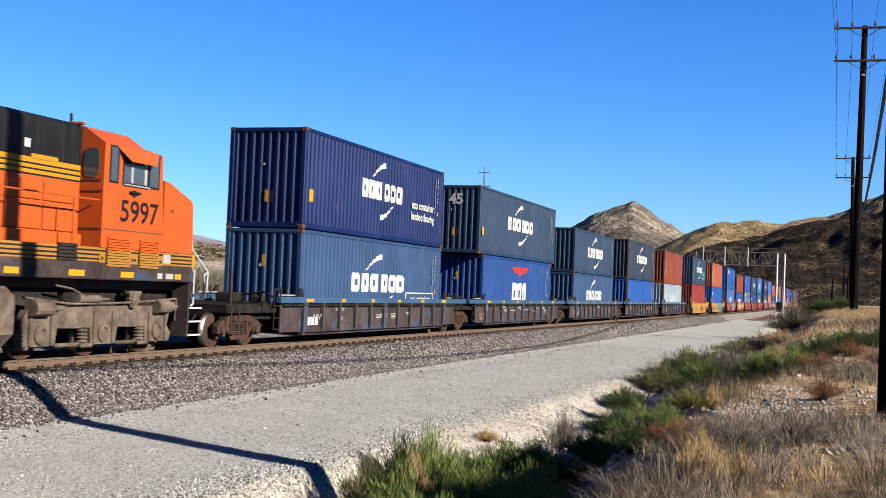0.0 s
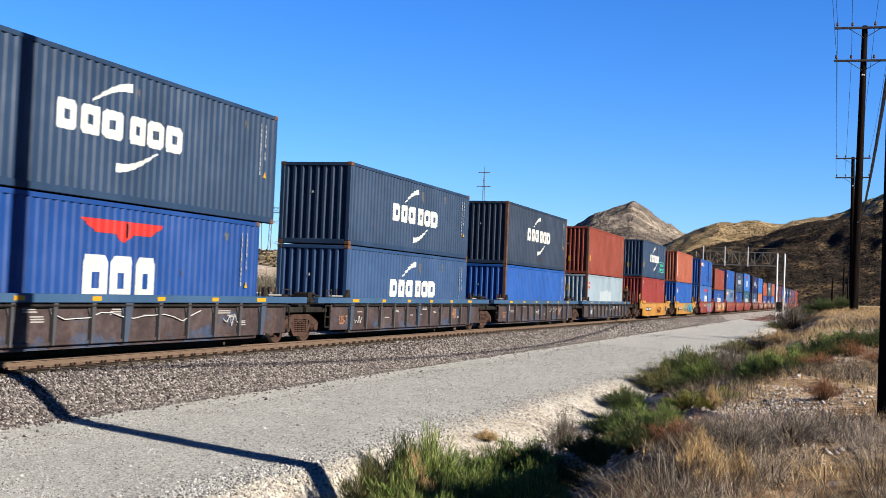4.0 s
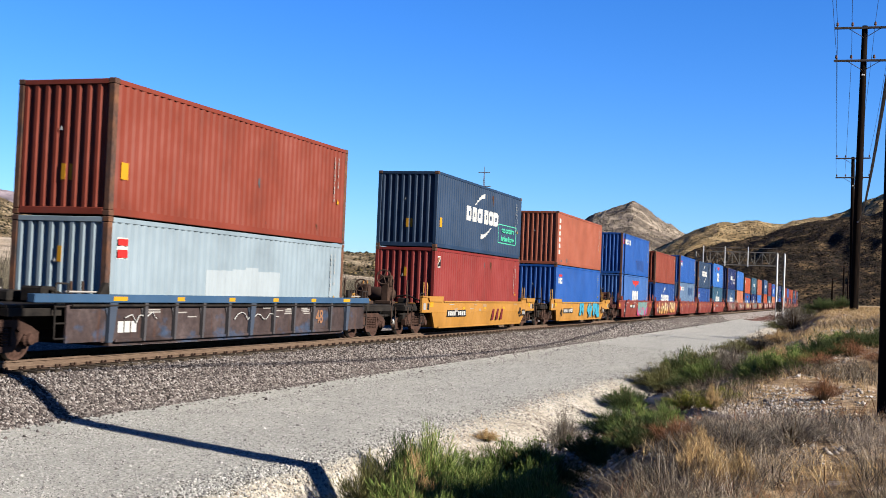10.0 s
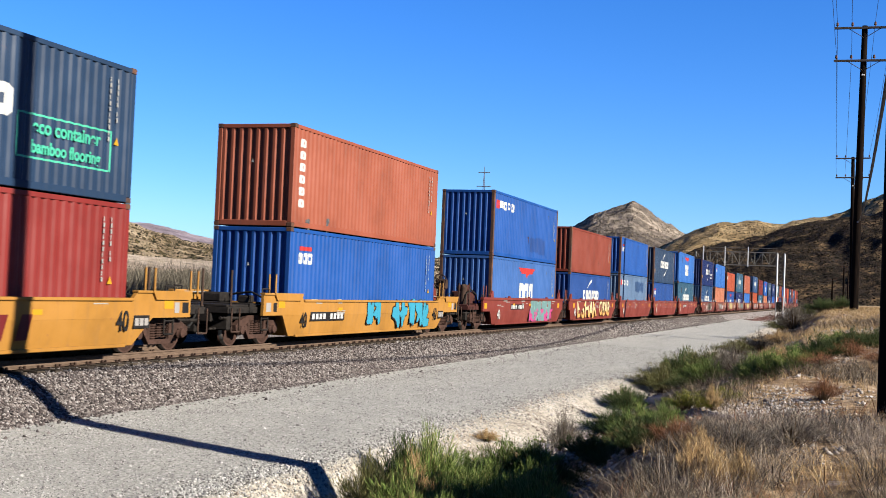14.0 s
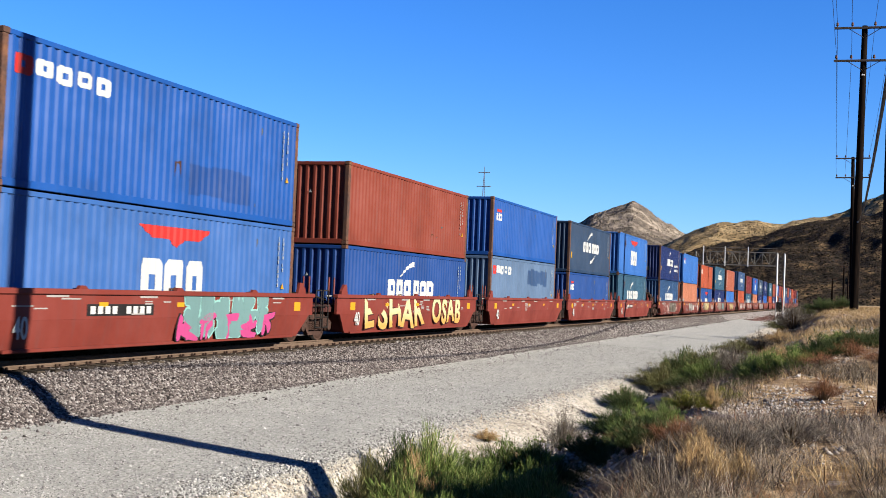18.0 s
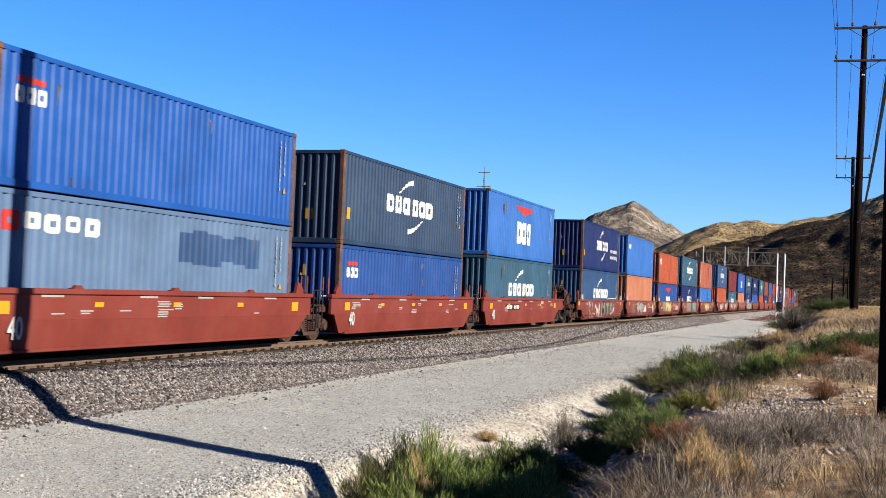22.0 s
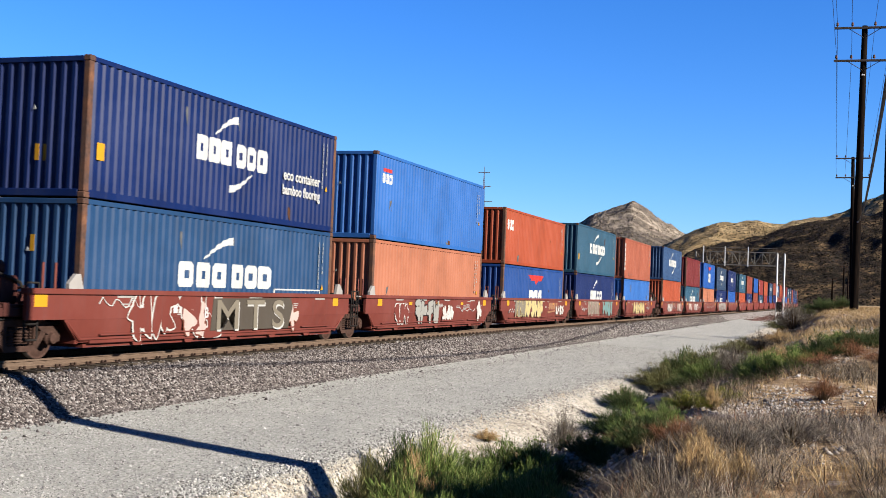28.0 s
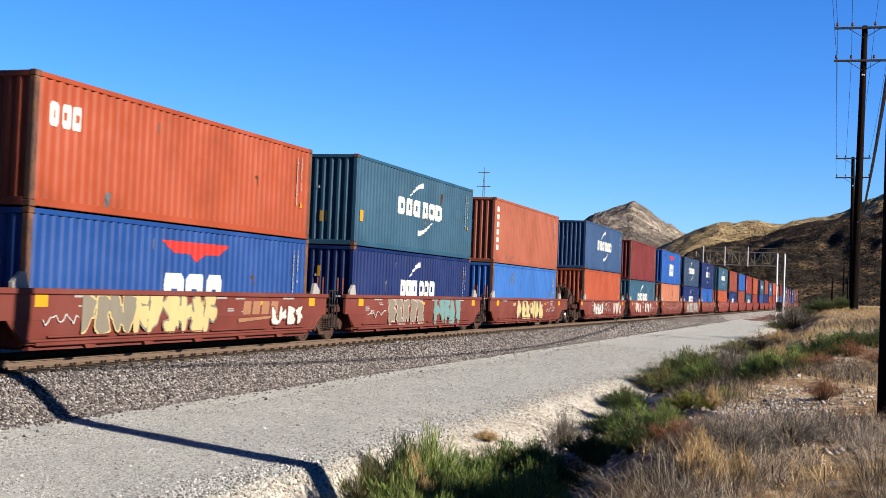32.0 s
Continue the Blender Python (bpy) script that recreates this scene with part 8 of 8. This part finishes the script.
    part("coupler", Shape().box(-0.14, 0.14, -0.1, 0.9, 0.72, 0.96, 0.04), rusty, eng)
    part("fuel_tank", Shape().slab_x([(-1.45, 0.55), (-1.45, 1.25), (-1.2, 1.42), (1.2, 1.42), (1.45, 1.25), (1.45, 0.55), (1.1, 0.22), (-1.1, 0.22)], -13.2, -6.15), truck_dust, eng, "dusty fuel tank")
    for yc in (-3.1, -17.6):
        t = part("truck", Shape().box(-1.0, 1.0, -2.5, 2.5, 0.62, 0.85, 0.03), dark_steel, eng, "six-wheel truck with dusty frames", at=pose(0, yc, 0))
        for s in (-1, 1):
            x0, x1 = (1.05, 1.22) if s > 0 else (-1.22, -1.05)
            # deep frame with three pedestals and two pockets between them
            sh = Shape().slab([(-2.62, 0.28), (-2.62, 0.70), (-2.40, 0.98), (-1.9, 1.06), (1.75, 1.06), (2.30, 1.10), (2.80, 1.16), (2.86, 0.98), (2.50, 0.92), (2.40, 0.62), (2.58, 0.45), (2.50, 0.27), (1.55, 0.27), (1.52, 0.60), (0.50, 0.62), (0.44, 0.27), (-0.40, 0.27), (-0.46, 0.60), (-1.50, 0.62), (-1.56, 0.28)], x0, x1)
            part("side_frame", sh, truck_dust, t)
            for a in (-2.0, 0.0, 2.0):
                part("journal_cap", Shape().lathe((s * 1.20, a, 0.50), (s, 0, 0), [(0, 0.20), (0.06, 0.19), (0.08, 0.12), (0.05, 0.10), (0.05, 0)], 14), truck_dust, t)
                part("pedestal_rib", Shape().box(min(s * 1.2, s * 1.26), max(s * 1.2, s * 1.26), a - 0.36, a - 0.28, 0.30, 0.95, 0.012).box(min(s * 1.2, s * 1.26), max(s * 1.2, s * 1.26), a + 0.28, a + 0.36, 0.30, 0.95, 0.012), truck_dust, t)
                part("coil_spring", Shape().lathe((s * 1.16, a - 0.62, 0), (0, 0, 1), [(0.30 + 0.036 * i, 0.13 if i % 2 else 0.09) for i in range(10)], 10), truck_dust, t)
                part("spring_seat", Shape().box(min(s * 1.04, s * 1.3), max(s * 1.04, s * 1.3), a - 0.82, a - 0.42, 0.22, 0.30, 0.02), truck_dust, t)
            for q0, q1 in ((-1.5, -0.45), (0.5, 1.5)):
                part("cross_tie", Shape().box(min(s * 1.1, s * 1.2), max(s * 1.1, s * 1.2), q0, q1, 0.24, 0.32, 0.02), truck_dust, t)
            for y0, z0, ln, r in ((1.9, 1.04, 0.5, 0.15), (-2.3, 1.02, 0.55, 0.16), (-0.9, 1.20, 0.7, 0.08)):
                part("brake_cylinder", Shape().lathe((s * 1.3, y0, z0), (0, 1, 0), [(-0.1, 0), (-0.1, r), (ln - 0.1, r), (ln, r * 0.4), (ln + 0.25, r * 0.3), (ln + 0.25, 0)], 12), truck_dust, t)
            part("damper", Shape().lathe((s * 1.25, 0.95, 1.02), (0, 0, 1), [(0, 0.09), (0.16, 0.16), (0.22, 0.16), (0.30, 0.20), (0.36, 0.20), (0.36, 0)], 12), truck_dust, t)
            part("sand_pipe", Shape().path([(s * 1.25, -2.6, 1.22), (s * 1.30, -1.2, 1.10), (s * 1.30, 0.4, 1.12), (s * 1.28, 1.6, 1.16), (s * 1.25, 2.7, 1.22), (s * 1.1, 2.9, 0.4)], 0.025).path([(s * 1.30, -1.7, 1.46), (s * 1.30, -1.2, 1.40), (s * 1.30, -0.4, 1.12)], 0.022), truck_dust, t)
        for a in (-2.0, 0.0, 2.0):
            # Dark boxes between the wheels, added to shut out light behind the truck.
            part("traction_motor", Shape().box(-0.68, 0.68, a + 0.15, a + 0.85, 0.22, 1.0, 0.05).box(-0.9, 0.9, a - 0.9, a + 0.9, 0.95, 1.4, 0.03), dark_steel, t)
            w = part("wheelset", wheelset_mesh(), truck_brown, t, at=pose(0, a, 0.42))
            wheelsets.append((w, a))
    return eng


eng = engine()
moving.append((eng, 23.72, 0.0))


# ---- motion of the train ----
SPEED_T, SPEED_V = (0, 5, 10, 16, 24, 32), (8.105, 8.209, 8.097, 7.937, 7.97, 8.261)


def travelled(t):
    out = 0.0
    for (t0, v0), (t1, v1) in zip(zip(SPEED_T, SPEED_V), zip(SPEED_T[1:], SPEED_V[1:])):
        if t <= t0:
            break
        d = min(t, t1) - t0
        out += d * v0 + 0.5 * (v1 - v0) / (t1 - t0) * d * d
    return out


def motions():
    for ob, s0, z in moving:
        step = 2 if s0 < BEND_Y else 1
        rows = []
        for i in range(0, 32 // step + 1):
            t = i * step
            x, y, h = track_at(s0 - travelled(t))
            rows.append((t, pose(x, y, z, 0, 0, h)))
        walk(ob, rows)
    turn = [(i / 15, travelled(i / 15) / WHEEL_R) for i in range(32 * 15 + 1)]
    for w, a in wheelsets:
        walk(w, [(t, Matrix.Translation((0, a, WHEEL_R)) @ Matrix.Rotation(k, 4, "X")) for t, k in turn])


# ---- ties and rail clips, the pieces of the track ----
def lay_ties():
    rng = random.Random(4)
    tie = Shape().box(-1.3, 1.3, -0.115, 0.115, -0.40, -0.178, 0.012).mesh("tie", tie_stuff)
    plate = Shape()
    for s in (-1, 1):
        plate.box(s * 0.755 - 0.19, s * 0.755 + 0.19, -0.10, 0.10, -0.178, -0.164)
        for d in (-0.10, 0.10):
            for e_ in (-0.06, 0.06):
                plate.box(s * 0.755 + d - 0.022, s * 0.755 + d + 0.022, e_ - 0.022, e_ + 0.022, -0.166, -0.118, 0.006)
    plate = plate.mesh("tie_plate", rusty)
    far = Shape()
    for i in range(800):
        s = 2.0 + 0.52 * i
        if 10 <= s < 166:
            m = pose(TX, s + rng.uniform(-0.02, 0.02), rng.uniform(-0.01, 0.006), 0, 0, rng.uniform(-0.6, 0.6))
            part("tie", tie, tie_stuff, track, at=m)
            part("tie_plate", plate, rusty, track, at=m)
        else:
            far.box(TX - 1.3, TX + 1.3, s - 0.115, s + 0.115, -0.40, -0.18)
    tagged(part("far_ties", far, tie_stuff, track), kind="stuff")


lay_ties()

motions()
